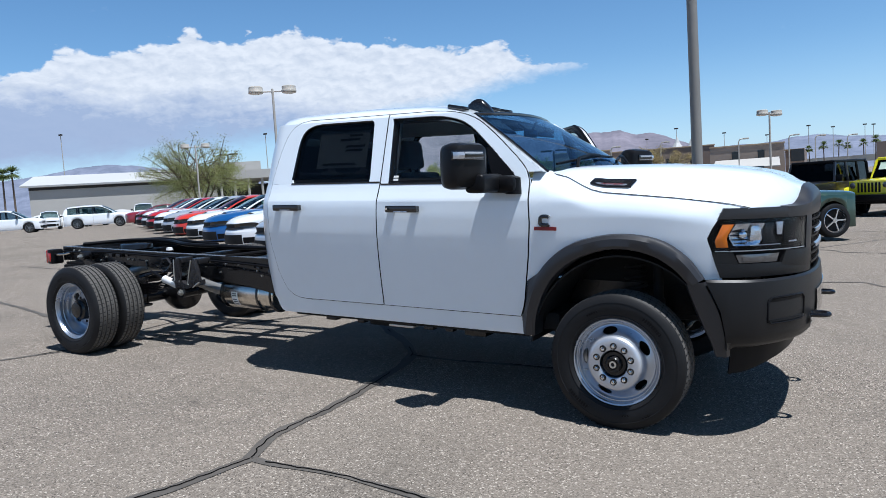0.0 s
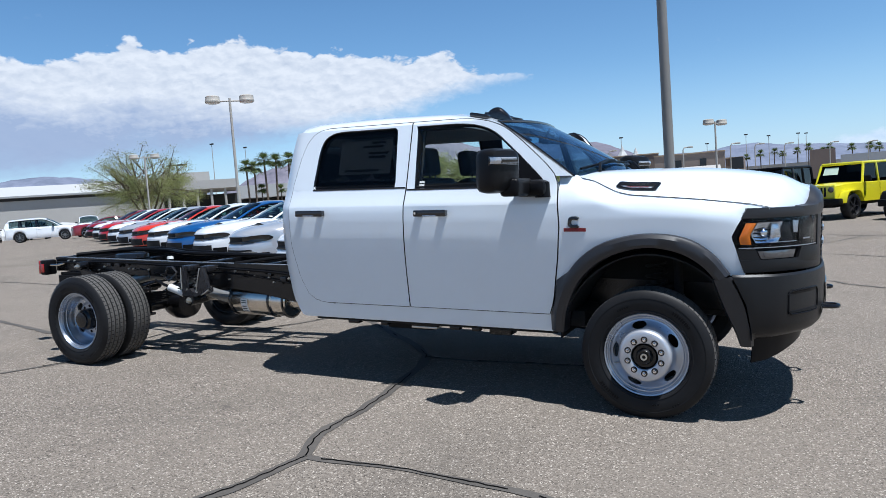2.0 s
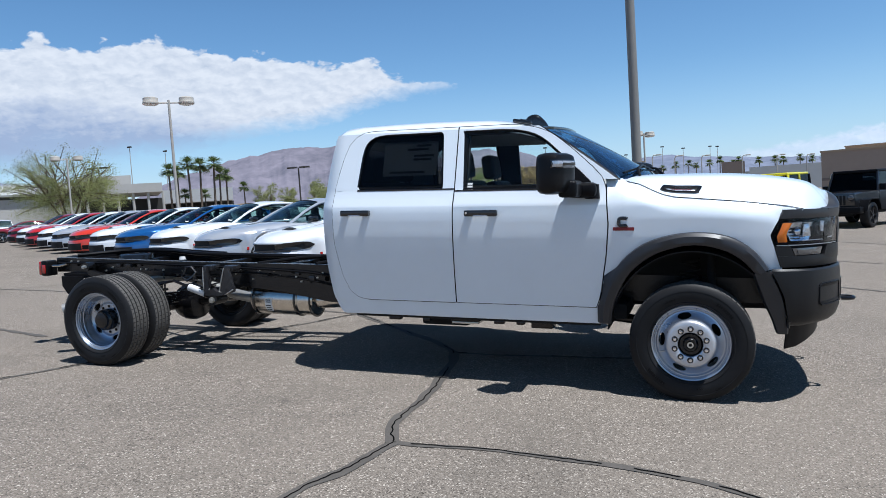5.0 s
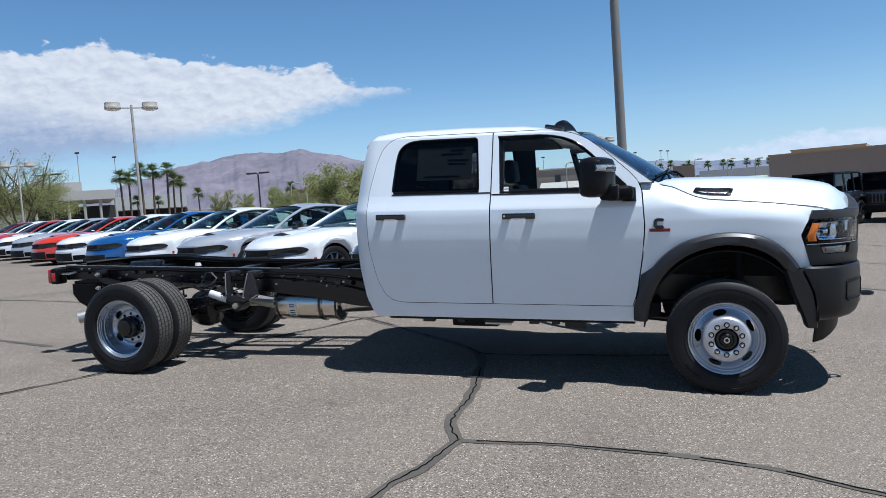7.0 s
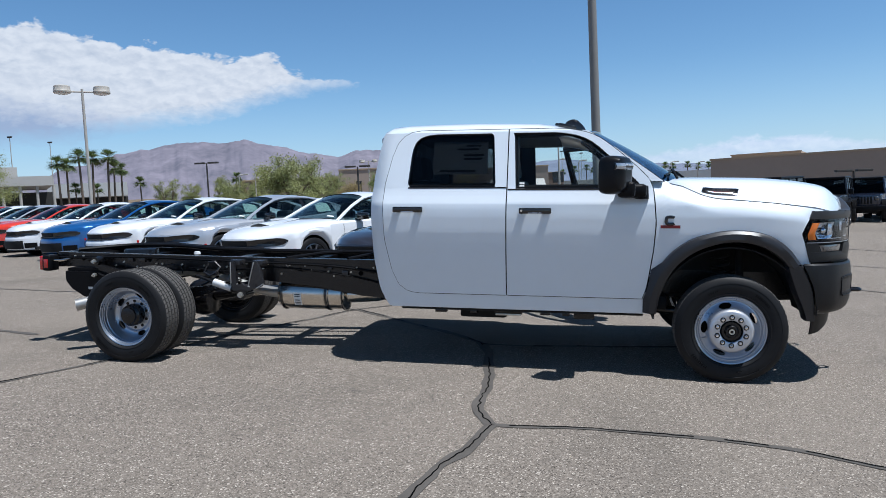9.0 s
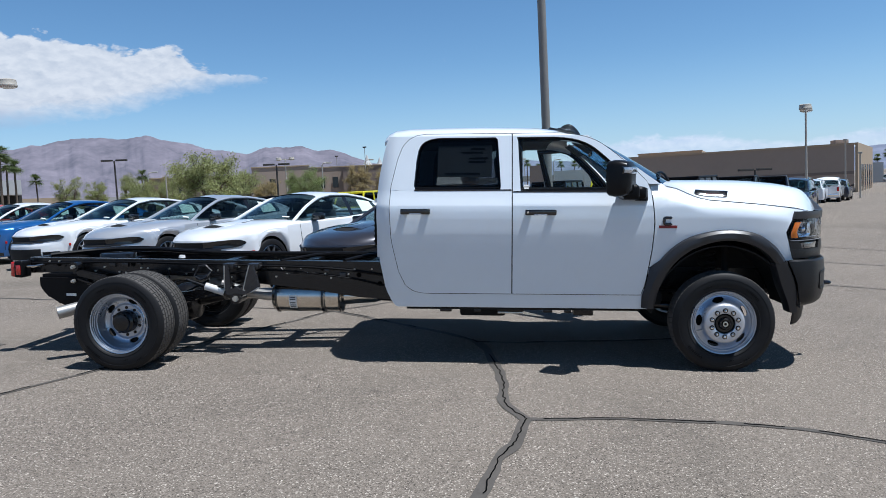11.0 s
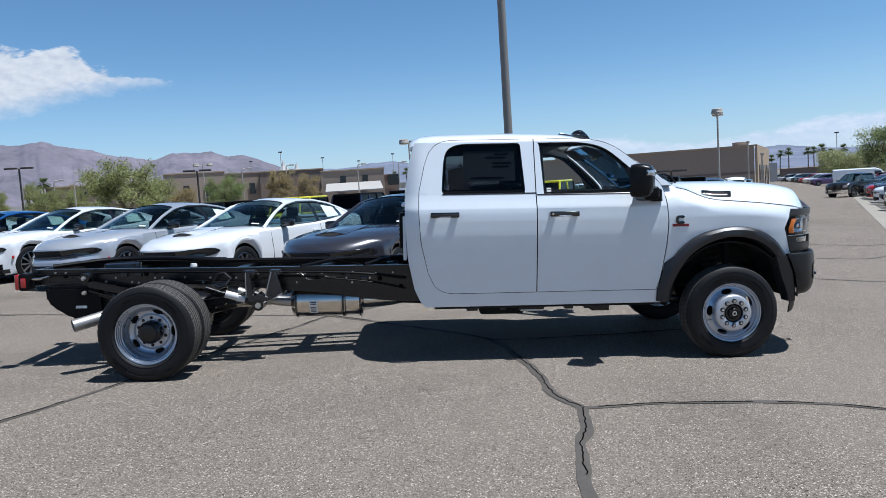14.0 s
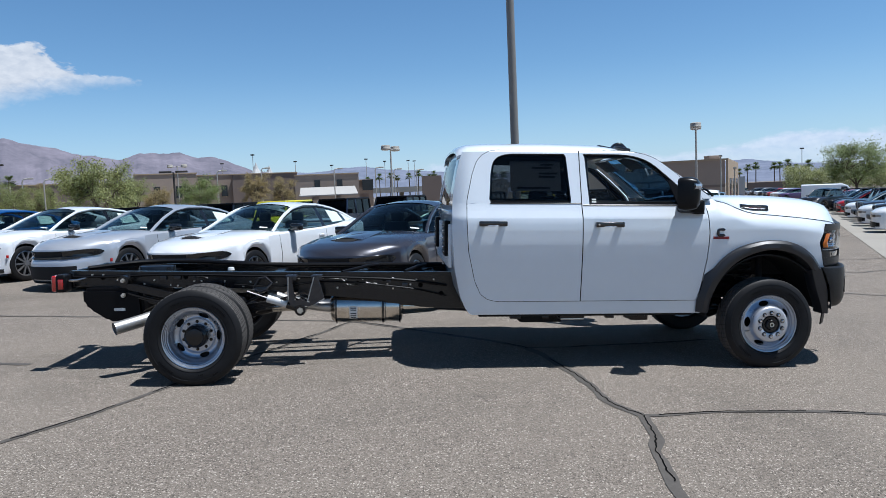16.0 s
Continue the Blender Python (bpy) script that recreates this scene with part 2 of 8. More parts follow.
def asphalt():
    m = bpy.data.materials.new("asphalt")
    m.use_nodes = True
    t = m.node_tree
    t.nodes.clear()
    n = Nodes(t)
    out = t.nodes.new("ShaderNodeOutputMaterial")
    b = t.nodes.new("ShaderNodeBsdfPrincipled")
    t.links.new(b.outputs[0], out.inputs[0])
    tc = t.nodes.new("ShaderNodeTexCoord").outputs["Object"]
    vor = t.nodes.new("ShaderNodeTexVoronoi")
    vor.feature = "F1"
    vor.inputs["Scale"].default_value = 130.0
    t.links.new(tc, vor.inputs["Vector"])
    grain = n.noise(tc, 240.0, 3, 0.7)
    mid = n.noise(tc, 9.0, 6, 0.65)
    wide = n.noise(tc, 0.35, 5, 0.6, 0.4)
    patchy = n.noise(tc, 1.1, 7, 0.72, 1.1)
    stain = n.noise(tc, 0.16, 6, 0.65, 1.6)
    spot = n.noise(tc, 3.2, 4, 0.6, 0.5)
    stone = n.ramp(t.nodes[vor.name].outputs["Color"], (0.10, (0.024, 0.021, 0.018)), (0.27, (0.137, 0.117, 0.099)), (0.58, (0.203, 0.174, 0.145)), (0.79, (0.287, 0.247, 0.208)), (0.91, (0.620, 0.555, 0.479)))
    col = n.mix(n.ramp(mid, (0.3, 0.0), (0.75, 0.30)), stone, (0.165, 0.142, 0.118))
    col = n.mix(n.ramp(wide, (0.35, 0.0), (0.65, 0.38)), col, (0.243, 0.209, 0.173))
    col = n.mix(n.ramp(patchy, (0.56, 0.0), (0.72, 0.35)), col, (0.102, 0.090, 0.077))
    col = n.mix(n.ramp(stain, (0.50, 0.0), (0.68, 0.42)), col, (0.108, 0.096, 0.081))
    col = n.mix(n.ramp(spot, (0.68, 0.0), (0.76, 0.45)), col, (0.066, 0.059, 0.052))
    t.links.new(col, b.inputs["Base Color"])
    b.inputs["Roughness"].default_value = 0.86
    b.inputs["Specular IOR Level"].default_value = 0.12
    bp = t.nodes.new("ShaderNodeBump")
    bp.inputs["Strength"].default_value, bp.inputs["Distance"].default_value = 0.75, 0.004
    h = n.math("ADD", n.math("MULTIPLY", vor.outputs["Distance"], 1.3), n.math("MULTIPLY", grain, 0.6))
    t.links.new(h, bp.inputs["Height"])
    t.links.new(bp.outputs[0], b.inputs["Normal"])
    return m


M_ASPHALT = asphalt()
M_SEALER = material("crack_sealer", (0.092, 0.083, 0.074), rough=0.75, spec=0.2, vary=0.25, scale=14, bump=0.4, bump_scale=60)
M_CRACK = material("open_crack", (0.005, 0.005, 0.005), rough=0.95, vary=0.2, spec=0.03)
M_CONCRETE = material("concrete", (0.46, 0.43, 0.38), rough=0.85, vary=0.15, scale=1.5, bump=0.3, bump_scale=40)
M_WHITE = paint("white_paint", (0.74, 0.795, 0.845))
M_TRIM = material("black_plastic", (0.006, 0.006, 0.007), rough=0.40, vary=0.1, spec=0.12)
M_FLARE = material("flare_plastic", (0.022, 0.022, 0.025), rough=0.40, spec=0.5, vary=0.06)
M_GLOSS = material("gloss_black", (0.010, 0.010, 0.011), rough=0.12, coat=0.6, vary=0.05)
M_FRAME = material("frame_black", (0.006, 0.006, 0.007), rough=0.24, spec=0.5, vary=0.2, scale=5, grime=0.015, bump=0.15, bump_scale=60)
M_CAST = material("cast_black", (0.020, 0.020, 0.023), rough=0.26, vary=0.25, scale=9, grime=0.06, spec=0.6, bump=0.3, bump_scale=90)
M_RUBBER = material("tyre_rubber", (0.012, 0.012, 0.013), rough=0.55, vary=0.25, scale=9, grime=0.012, spec=0.22, bump=0.15, bump_scale=160)
M_TREAD = material("tyre_tread", (0.085, 0.080, 0.075), rough=0.85, vary=0.3, scale=12, grime=0.04, spec=0.2, bump=0.3, bump_scale=120)
M_COVER = glass("lamp_cover", (0.95, 0.97, 1.0), 0.97, 1.2)
M_SHELL = material("mirror_shell", (0.009, 0.009, 0.010), rough=0.30, vary=0.08, spec=0.18)
M_BOWL = material("headlight_bowl", (0.80, 0.82, 0.85), rough=0.12, metal=0.9, coat=0.5, vary=0.6, scale=45, bump=0.8, bump_scale=60)
# near-black base colour gives wells, undersides and openings their deep shade
M_WELL = material("dark_recess", (0.004, 0.004, 0.0045), rough=0.8, vary=0.2, bump=0.3, bump_scale=50)
M_RIM = material("silver_rim", (0.44, 0.48, 0.55), rough=0.28, metal=0.8, vary=0.05, scale=8)
M_RIM_FACE = material("silver_hub_face", (0.56, 0.57, 0.60), rough=0.36, metal=0.55, vary=0.06, scale=8)
M_STEEL = material("stainless_steel", (0.62, 0.58, 0.52), rough=0.2, metal=1.0, vary=0.18, scale=4, bump=0.05, bump_scale=30)
M_ZINC = material("zinc_plated", (0.62, 0.60, 0.55), rough=0.35, metal=0.9, vary=0.15)
M_PIPE = material("dull_steel", (0.46, 0.45, 0.43), rough=0.42, metal=0.8, vary=0.2, scale=6)
M_APRON = material("pale_apron", (0.30, 0.275, 0.235), rough=0.9, vary=0.12, scale=1.2, bump=0.3, bump_scale=40)
M_CHROME = material("chrome", (0.85, 0.86, 0.88), rough=0.06, metal=1.0, vary=0.02)
M_AMBER = material("amber_lens", (0.55, 0.135, 0.004), rough=0.2, coat=0.3, vary=0.12, scale=60)
M_RED = material("red_lens", (0.45, 0.015, 0.012), rough=0.2, coat=1.0, vary=0.15, scale=60)
M_LENS = material("clear_lens", (0.55, 0.57, 0.6), rough=0.12, metal=0.55, coat=1.0, vary=0.3, scale=40)
M_TURN = material("turn_lens_grey", (0.09, 0.09, 0.095), rough=0.14, metal=0.3, coat=1.0, vary=0.3, scale=50)
M_BUMPER = material("bumper_plastic", (0.010, 0.010, 0.011), rough=0.42, vary=0.1, spec=0.30, bump=0.1, bump_scale=300)
M_LETTER = material("dark_lettering", (0.09, 0.09, 0.10), rough=0.25, metal=0.6, vary=0.05)
M_BADGE_RED = material("badge_red", (0.20, 0.007, 0.010), rough=0.3, vary=0.05)
M_PAPER = material("paper_label", (0.75, 0.75, 0.72), rough=0.7, vary=0.06)
M_GREYP = material("pale_grey_paint", (0.66, 0.66, 0.65), rough=0.45, vary=0.1)
M_INK = material("dark_print", (0.05, 0.05, 0.06), rough=0.7, vary=0.1)
M_CLOTH = material("seat_cloth", (0.03, 0.032, 0.038), rough=0.9, vary=0.15, sheen=0.2, bump=0.4, bump_scale=300)
M_DASH = material("dash_plastic", (0.035, 0.036, 0.04), rough=0.6, vary=0.08, bump=0.2, bump_scale=300)
M_GLASS = glass("window_glass", (0.955, 0.985, 0.98), 0.985, 1.25)
M_GLASS_DARK = glass("privacy_glass", (0.88, 0.92, 0.95), 0.40, 1.35)
# blue of the reflected sky is partly put into this tint
M_GLASS_WS = glass("windshield_glass", (0.46, 0.70, 0.90), 0.88, 2.0)
M_GLASS_CAR = glass("car_glass", (0.80, 0.98, 1.0), 0.56)
M_TINTED = glass("tinted_glass", (0.75, 0.9, 1.0), 0.16, 1.3)
M_LAMP = material("lamp_housing", (0.42, 0.39, 0.34), rough=0.6, vary=0.1, scale=3, grime=0.2)
M_GREYPOLE = material("grey_pole_paint", (0.21, 0.20, 0.185), rough=0.5, vary=0.1, scale=2, grime=0.15)
M_POLE = material("pole_paint", (0.40, 0.375, 0.335), rough=0.55, vary=0.1, scale=2, grime=0.2)
M_DARKPOLE = material("dark_pole", (0.04, 0.035, 0.03), rough=0.6, vary=0.1)


# ------------------------------------------------------------------ building helpers
def part(name, bm, mat, parent, label="", smooth=35):
    """Links a bmesh as ONE mesh object, under parent if there is one."""
    bmesh.ops.recalc_face_normals(bm, faces=bm.faces)
    me = bpy.data.meshes.new(name)
    bm.to_mesh(me)
    bm.free()
    for one in (mat if isinstance(mat, (list, tuple)) else [mat]):
        me.materials.append(one)
    if smooth:
        me.polygons.foreach_set("use_smooth", [True] * len(me.polygons))
        me.set_sharp_from_angle(angle=radians(smooth))
    ob = new(name, me)
    ob.parent = parent
    if label:
        tagged(ob, label)
    return ob


def thing(name, m, label, category, group="", kind=""):
    ob = new(name)
    ob.empty_display_size = 0.3
    ob.matrix_basis = m
    return tagged(ob, label, category, group, kind)


def box(bm, x0, x1, y0, y1, z0, z1, bevel=0.0, seg=2, m=None):
    vs = [bm.verts.new((x, y, z)) for x in (x0, x1) for y in (y0, y1) for z in (z0, z1)]
    fs = [bm.faces.new([vs[k] for k in f]) for f in ((0, 1, 3, 2), (4, 6, 7, 5), (0, 4, 5, 1), (2, 3, 7, 6), (0, 2, 6, 4), (1, 5, 7, 3))]
    if bevel:
        es = list({e for f in fs for e in f.edges})
        got = bmesh.ops.bevel(bm, geom=es, offset=bevel, segments=seg, affect="EDGES", profile=0.6)
        vs = list({v for f in got["faces"] for v in f.verts} | {v for v in vs if v.is_valid})
    if m is not None:
        bmesh.ops.transform(bm, matrix=m, verts=[v for v in vs if v.is_valid])
    return bm


def grid(bm, rows, close=False, mat=0):
    """Faces through rows of points; close joins each row's ends."""
    vv = [[bm.verts.new(p) for p in r] for r in rows]
    for a, b in zip(vv, vv[1:]):
        k = len(a)
        for i in range(k if close else k - 1):
            j = (i + 1) % k
            quad = [a[i], a[j], b[j], b[i]]
            if len({tuple(round(c, 6) for c in v.co) for v in quad}) > 2:
                bm.faces.new(quad).material_index = mat
    return vv


def lathe(bm, profile, centre, n=40, axis="y", skip=None):
    """Turns (radius, offset along the axis) round the axis through centre."""
    c = Vector(centre)
    rows = []
    for r, a in profile:
        row = []
        for k in range(n):
            w = 2 * math.pi * k / n
            p, q = r * math.cos(w), r * math.sin(w)
            row.append(c + Vector({"y": (p, a, q), "x": (a, p, q), "z": (p, q, a)}[axis]))
        rows.append([bm.verts.new(p) for p in row])
    for i, (a, b) in enumerate(zip(rows, rows[1:])):
        for k in range(n):
            if skip and skip(i, k):
                continue
            j = (k + 1) % n
            bm.faces.new((a[k], a[j], b[j], b[k]))
    return rows


def rod(bm, p0, p1, r0, r1=None, n=14, cap=True):
    """A round bar from p0 to p1."""
    p0, p1 = Vector(p0), Vector(p1)
    r1 = r0 if r1 is None else r1
    d = (p1 - p0).normalized()
    u = d.orthogonal().normalized()
    w = d.cross(u)
    rows = [[p + r * (u * math.cos(2 * math.pi * k / n) + w * math.sin(2 * math.pi * k / n)) for k in range(n)] for p, r in ((p0, r0), (p1, r1))]
    vv = grid(bm, rows, close=True)
    if cap:
        bm.faces.new(vv[0])
        bm.faces.new(list(reversed(vv[1])))
    return bm


def tube(bm, pts, r, n=8, closed=False, cap=True):
    """A round tube along points; r may be a list."""
    pts = [Vector(p) for p in pts]
    rows, k, u = [], len(pts), None
    for i, p in enumerate(pts):
        a = pts[(i - 1) % k] if (closed or i) else p
        b = pts[(i + 1) % k] if (closed or i < k - 1) else p
        d = (b - a).normalized()
        u = d.orthogonal().normalized() if u is None else (u - d * u.dot(d)).normalized()
        w = d.cross(u)
        rr = r[i] if isinstance(r, (list, tuple)) else r
        rows.append([p + rr * (u * math.cos(2 * math.pi * j / n) + w * math.sin(2 * math.pi * j / n)) for j in range(n)])
    if closed:
        rows.append(rows[0])
    vv = grid(bm, rows, close=True)
    if cap and not closed:
        bm.faces.new(vv[0])
        bm.faces.new(list(reversed(vv[-1])))
    return bm


def prism(bm, pts, plane, lo, hi, bevel=0.0):
    """A flat outline given in the plane 'xz', 'yz' or 'xy', drawn out from lo to hi."""
    def at(p, d):
        return {"xz": (p[0], d, p[1]), "yz": (d, p[0], p[1]), "xy": (p[0], p[1], d)}[plane]
    a = [bm.verts.new(at(p, lo)) for p in pts]
    b = [bm.verts.new(at(p, hi)) for p in pts]
    k = len(pts)
    fs = [bm.faces.new(a), bm.faces.new(list(reversed(b)))]
    fs += [bm.faces.new((a[i], b[i], b[(i + 1) % k], a[(i + 1) % k])) for i in range(k)]
    if bevel:
        bmesh.ops.bevel(bm, geom=list({e for f in fs for e in f.edges}), offset=bevel, segments=2, affect="EDGES")
    return bm


def thicken(bm, d):
    bmesh.ops.recalc_face_normals(bm, faces=bm.faces)
    bmesh.ops.solidify(bm, geom=list(bm.faces), thickness=d)
    return bm


def shell_in(bm, vec):
    """Gives a skin depth by drawing it out along vec."""
    got = bmesh.ops.extrude_face_region(bm, geom=list(bm.faces), use_keep_orig=True)
    for v in got["geom"]:
        if isinstance(v, bmesh.types.BMVert):
            v.co += Vector(vec)
    return bm


def lerp(x, xs, ys):
    return float(np.interp(x, xs, ys))


def soft(points, n):
    """n points spread along a smooth curve through the given ones (of any dimension)."""
    p = np.array(points, float)
    p2 = np.vstack([2 * p[0] - p[1], p, 2 * p[-1] - p[-2]])
    seg = len(p) - 1
    res = []
    for k in range(n):
        s = k / (n - 1) * seg
        i = min(int(s), seg - 1)
        f = s - i
        a, b, c, d = p2[i], p2[i + 1], p2[i + 2], p2[i + 3]
        res.append(0.5 * (2 * b + (c - a) * f + (2 * a - 5 * b + 4 * c - d) * f * f + (3 * b - a - 3 * c + d) * f ** 3))
    return [tuple(q) for q in res]


def B():
    return bmesh.new()

# ------------------------------------------------------------------ the lot
TAN = math.tan(radians(2.635))
GX = [-4500, -300, -80, -60, -40, -33, -19, -11, -8.5, -6.0, -5.0, -3.4, 2.6, 6.0, 9.0, 15, 25, 40, 110, 300, 4500]
GZ = [1.2, 0.8, 0.42, 0.45, 0.62, 0.66, 0.40, 0.315, 0.27, 6.0 * TAN - .045, 5.0 * TAN - .045, 3.4 * TAN, -2.6 * TAN, -0.235, -0.33, -0.55, -0.88, -1.3, -2.2, -2.6, -2.6]


def ground_z(x, y=None):
    """The height of the lot, which falls from west to east and again behind the first row of cars."""
    z = lerp(x, GX, GZ)
    if y is not None and z > -.12:
        q = min(1.0, max(0.0, ((x + 3.37) * .529 + (y - 2.72) * .849 - 7.0) / 7.0))
        z += (-.12 - z) * q * q * (3 - 2 * q)
    return z


def on_lot(x, y, turn=0.0, lift=0.0):
    """A pose on the ground; turn in degrees, 0 faces +x."""
    return pose(x, y, ground_z(x, y) + lift, 0, 0, turn)


def build_ground():
    xs = sorted(set(GX + list(range(-60, 41, 1)) + [-2200, -150, -60, 60, 2200]))
    ys = [-4500, -600, -100, -40, -20, -10, -5, 0] + list(range(1, 61)) + [70, 110, 200, 600, 2000, 4500]
    bm = B()
    grid(bm, [[(x, y, ground_z(x, y)) for y in ys] for x in xs])
    ob = part("ground", bm, M_ASPHALT, None, smooth=0)
    tagged(ob, "pale grey weathered asphalt car lot with sealed cracks", "ground", kind="structure")


build_ground()


def crack(points, width, open_line=True, seed=1, wob=0.03):
    """A sealed crack: a band of tar with a black line worn open along it."""
    pts = soft(points, max(12, int(16 * sum(math.dist(a, b) for a, b in zip(points, points[1:])))))
    pts = [(x + noise.noise((x * 2.3, y * 2.3, seed)) * wob, y + noise.noise((x * 2.3, y * 2.3, seed + 9.5)) * wob) for x, y in pts]

    def ribbon(bm, line, half, lift):
        rows = []
        for i, (x, y) in enumerate(line):
            a, b = line[max(0, i - 1)], line[min(len(line) - 1, i + 1)]
            dx, dy = b[0] - a[0], b[1] - a[1]
            k = math.hypot(dx, dy) or 1
            h1, h2 = (half * (1 + .55 * noise.noise((x * 5, y * 5, seed + q))) for q in (.5, 7.5))
            row = []
            for s in (-h1, 0, h2):
                px, py = x - dy / k * s, y + dx / k * s
                row.append((px, py, ground_z(px, py) + lift * (1.0 if s == 0 else 0.75)))
            rows.append(row)
        grid(bm, rows)
    bm = B()
    ribbon(bm, pts, width / 2, 0.006)
    band = part("crack_seal", bm, M_SEALER, None)
    tagged(band, "dark tar sealed crack across the grey asphalt", "crack seal", "sealed cracks", "structure")
    if open_line:
        bm = B()
        fine = soft(pts, len(pts) * 4)
        fine = [(x + noise.noise((x * 14, y * 14, seed)) * width * 0.22, y + noise.noise((x * 14, y * 14, seed + 3)) * width * 0.22) for x, y in fine]
        run = []
        for x, y in fine:
            if noise.noise((x * 3.1, y * 3.1, seed + 5.5)) > -.22:
                run.append((x, y))
                continue
            if len(run) > 3:
                ribbon(bm, run, 0.0046, 0.011)
            run = []
        if len(run) > 3:
            ribbon(bm, run, 0.0046, 0.011)
        part("crack_line", bm, M_CRACK, band)


crack([(-2.0, -5.2), (-1.91, -3.73), (-1.84, -3.2), (-1.74, -2.85), (-1.64, -2.38)], 0.085, seed=1)
crack([(-1.64, -2.38), (-1.77, -2.1), (-1.79, -1.8), (-1.85, -1.05), (-2.05, -0.12), (-2.5, 0.42), (-3.05, 0.85), (-3.9, 1.65)], 0.085, seed=2)
crack([(-1.64, -2.38), (-1.1, -2.35), (-0.55, -2.36), (-0.2, -2.40), (0.159, -2.5), (0.55, -2.7), (1.3, -3.1), (2.6, -3.7)], 0.05, seed=3)
crack([(-2.05, -0.12), (-1.2, -0.02), (-0.5, 0.10), (0.1, 0.22)], 0.05, seed=4)
crack([(-6.6, -3.9), (-5.9, -2.45), (-5.42, -1.55), (-4.95, -0.4), (-4.4, 0.65), (-3.9, 1.65)], 0.05, seed=5)
crack([(-3.9, 1.65), (-6.5, 2.4), (-10.5, 3.4), (-16, 4.4)], 0.06, False, 6)
crack([(-6.9, -0.2), (-9.5, 0.5), (-14, 1.4), (-24, 3.0)], 0.07, False, 7)
crack([(-3.9, 1.65), (-1.5, 3.9), (1.0, 5.55), (1.6, 5.3), (2.6, 4.6), (3.8, 3.6), (4.3, 3.25), (6.5, 2.2)], 0.06, False, 8)
crack([(-3.5, 10.6), (0.5, 9.8), (1.0, 9.4), (1.75, 9.35), (3.5, 8.1), (5.57, 6.45), (6.6, 6.6), (9, 7.2)], 0.06, False, 9)
crack([(-2, 15.6), (0.95, 15.1), (2.0, 14.2), (2.4, 13.9), (3.3, 13.6), (5.4, 11.2), (7.3, 9.06), (8.4, 9.15), (11, 9.4)], 0.07, False, 10)
crack([(0.5, 9.9), (1.07, 11.1), (1.76, 12.5), (2.36, 13.9)], 0.05, False, 14)
crack([(-8, -1.2), (-12, -0.2), (-20, 1.8), (-34, 4)], 0.07, False, 11)

# ------------------------------------------------------------------ the crew-cab truck
truck = thing("chassis_cab_truck", SLOPE, "white crew-cab truck with bare black rear frame and open driver door", "truck")

HZ = [0.48, 0.60, 0.85, 1.0, 1.13, 1.26, 1.355, 1.378, 1.42, 1.485, 1.95, 1.975, 2.0]
HW = [0.915, 0.935, 0.972, 0.990, 1.0, 1.0, 0.992, 0.982, 0.962, 0.935, 0.797, 0.775, 0.74]


def side(x, z, off=0.0, s=-1):
    """A point on the body's side; s is -1 on the passenger side."""
    w = lerp(z, HZ, HW) + off
    if x > 0.25:
        w -= 0.42 * (x - 0.25) ** 2
    if x < -2.71:
        w -= 2.7 * (x + 2.71) ** 2
    return (x, s * w, z)


def span(bm, zs, left, right, nx=10, off=0.0, s=-1):
    """A skin on the side between two edges that vary with height."""
    rows = []
    for z in zs:
        a, b = left(z), right(z)
        rows.append([side(a + (b - a) * k / nx, z, off, s) for k in range(nx + 1)])
    return grid(bm, rows)


def edge_fn(points):
    zs, xs = [p[0] for p in points], [p[1] for p in points]
    return lambda z: lerp(z, zs, xs)


def levels(lo, hi, n):
    base = [lo + (hi - lo) * k / n for k in range(n + 1)]
    return sorted(set([round(z, 4) for z in base] + [z for z in HZ if lo < z < hi]))


RD_L = edge_fn([(.612, -2.46), (.618, -2.52), (.635, -2.575), (.68, -2.635), (.80, -2.69), (1.07, -2.748), (1.35, -2.762), (1.52, -2.756), (1.75, -2.705), (1.86, -2.665), (1.92, -2.615), (1.955, -2.55), (1.968, -2.47)])
RD_R = edge_fn([(.6, -1.733), (1.97, -1.733)])
FD_L = edge_fn([(.6, -1.724), (1.97, -1.724)])
FD_R = edge_fn([(.608, -.66), (.7, -.628), (1.0, -.585), (1.21, -.570), (1.4, -.584), (1.48, -.590), (1.549, -.616), (1.62, -.680), (1.762, -.836), (1.85, -.945), (1.89, -1.005), (1.915, -1.058), (1.935, -1.115), (1.95, -1.18), (1.961, -1.255), (1.968, -1.36)])
RW_L = edge_fn([(1.49, -2.545), (1.50, -2.562), (1.757, -2.542), (1.83, -2.528), (1.865, -2.512), (1.89, -2.492), (1.908, -2.466), (1.922, -2.432), (1.931, -2.392), (1.936, -2.33)])
RW_R = edge_fn([(1.49, -1.828), (1.52, -1.823), (1.90, -1.848), (1.92, -1.853), (1.936, -1.87)])
FW_L = edge_fn([(1.47, -1.657), (1.90, -1.678), (1.936, -1.69)])
FW_R = edge_fn([(1.47, -.670), (1.518, -.695), (1.577, -.755), (1.70, -.880), (1.757, -.942), (1.82, -1.012), (1.86, -1.066), (1.885, -1.112), (1.905, -1.165), (1.920, -1.225), (1.930, -1.29), (1.936, -1.37)])


def outline(left, right, lo, hi, off, s, n=24):
    zs = [lo + (hi - lo) * (.5 - .5 * math.cos(math.pi * k / n)) for k in range(n + 1)]
    return [side(left(z), z, off, s) for z in zs] + [side(right(z), z, off, s) for z in reversed(zs)]


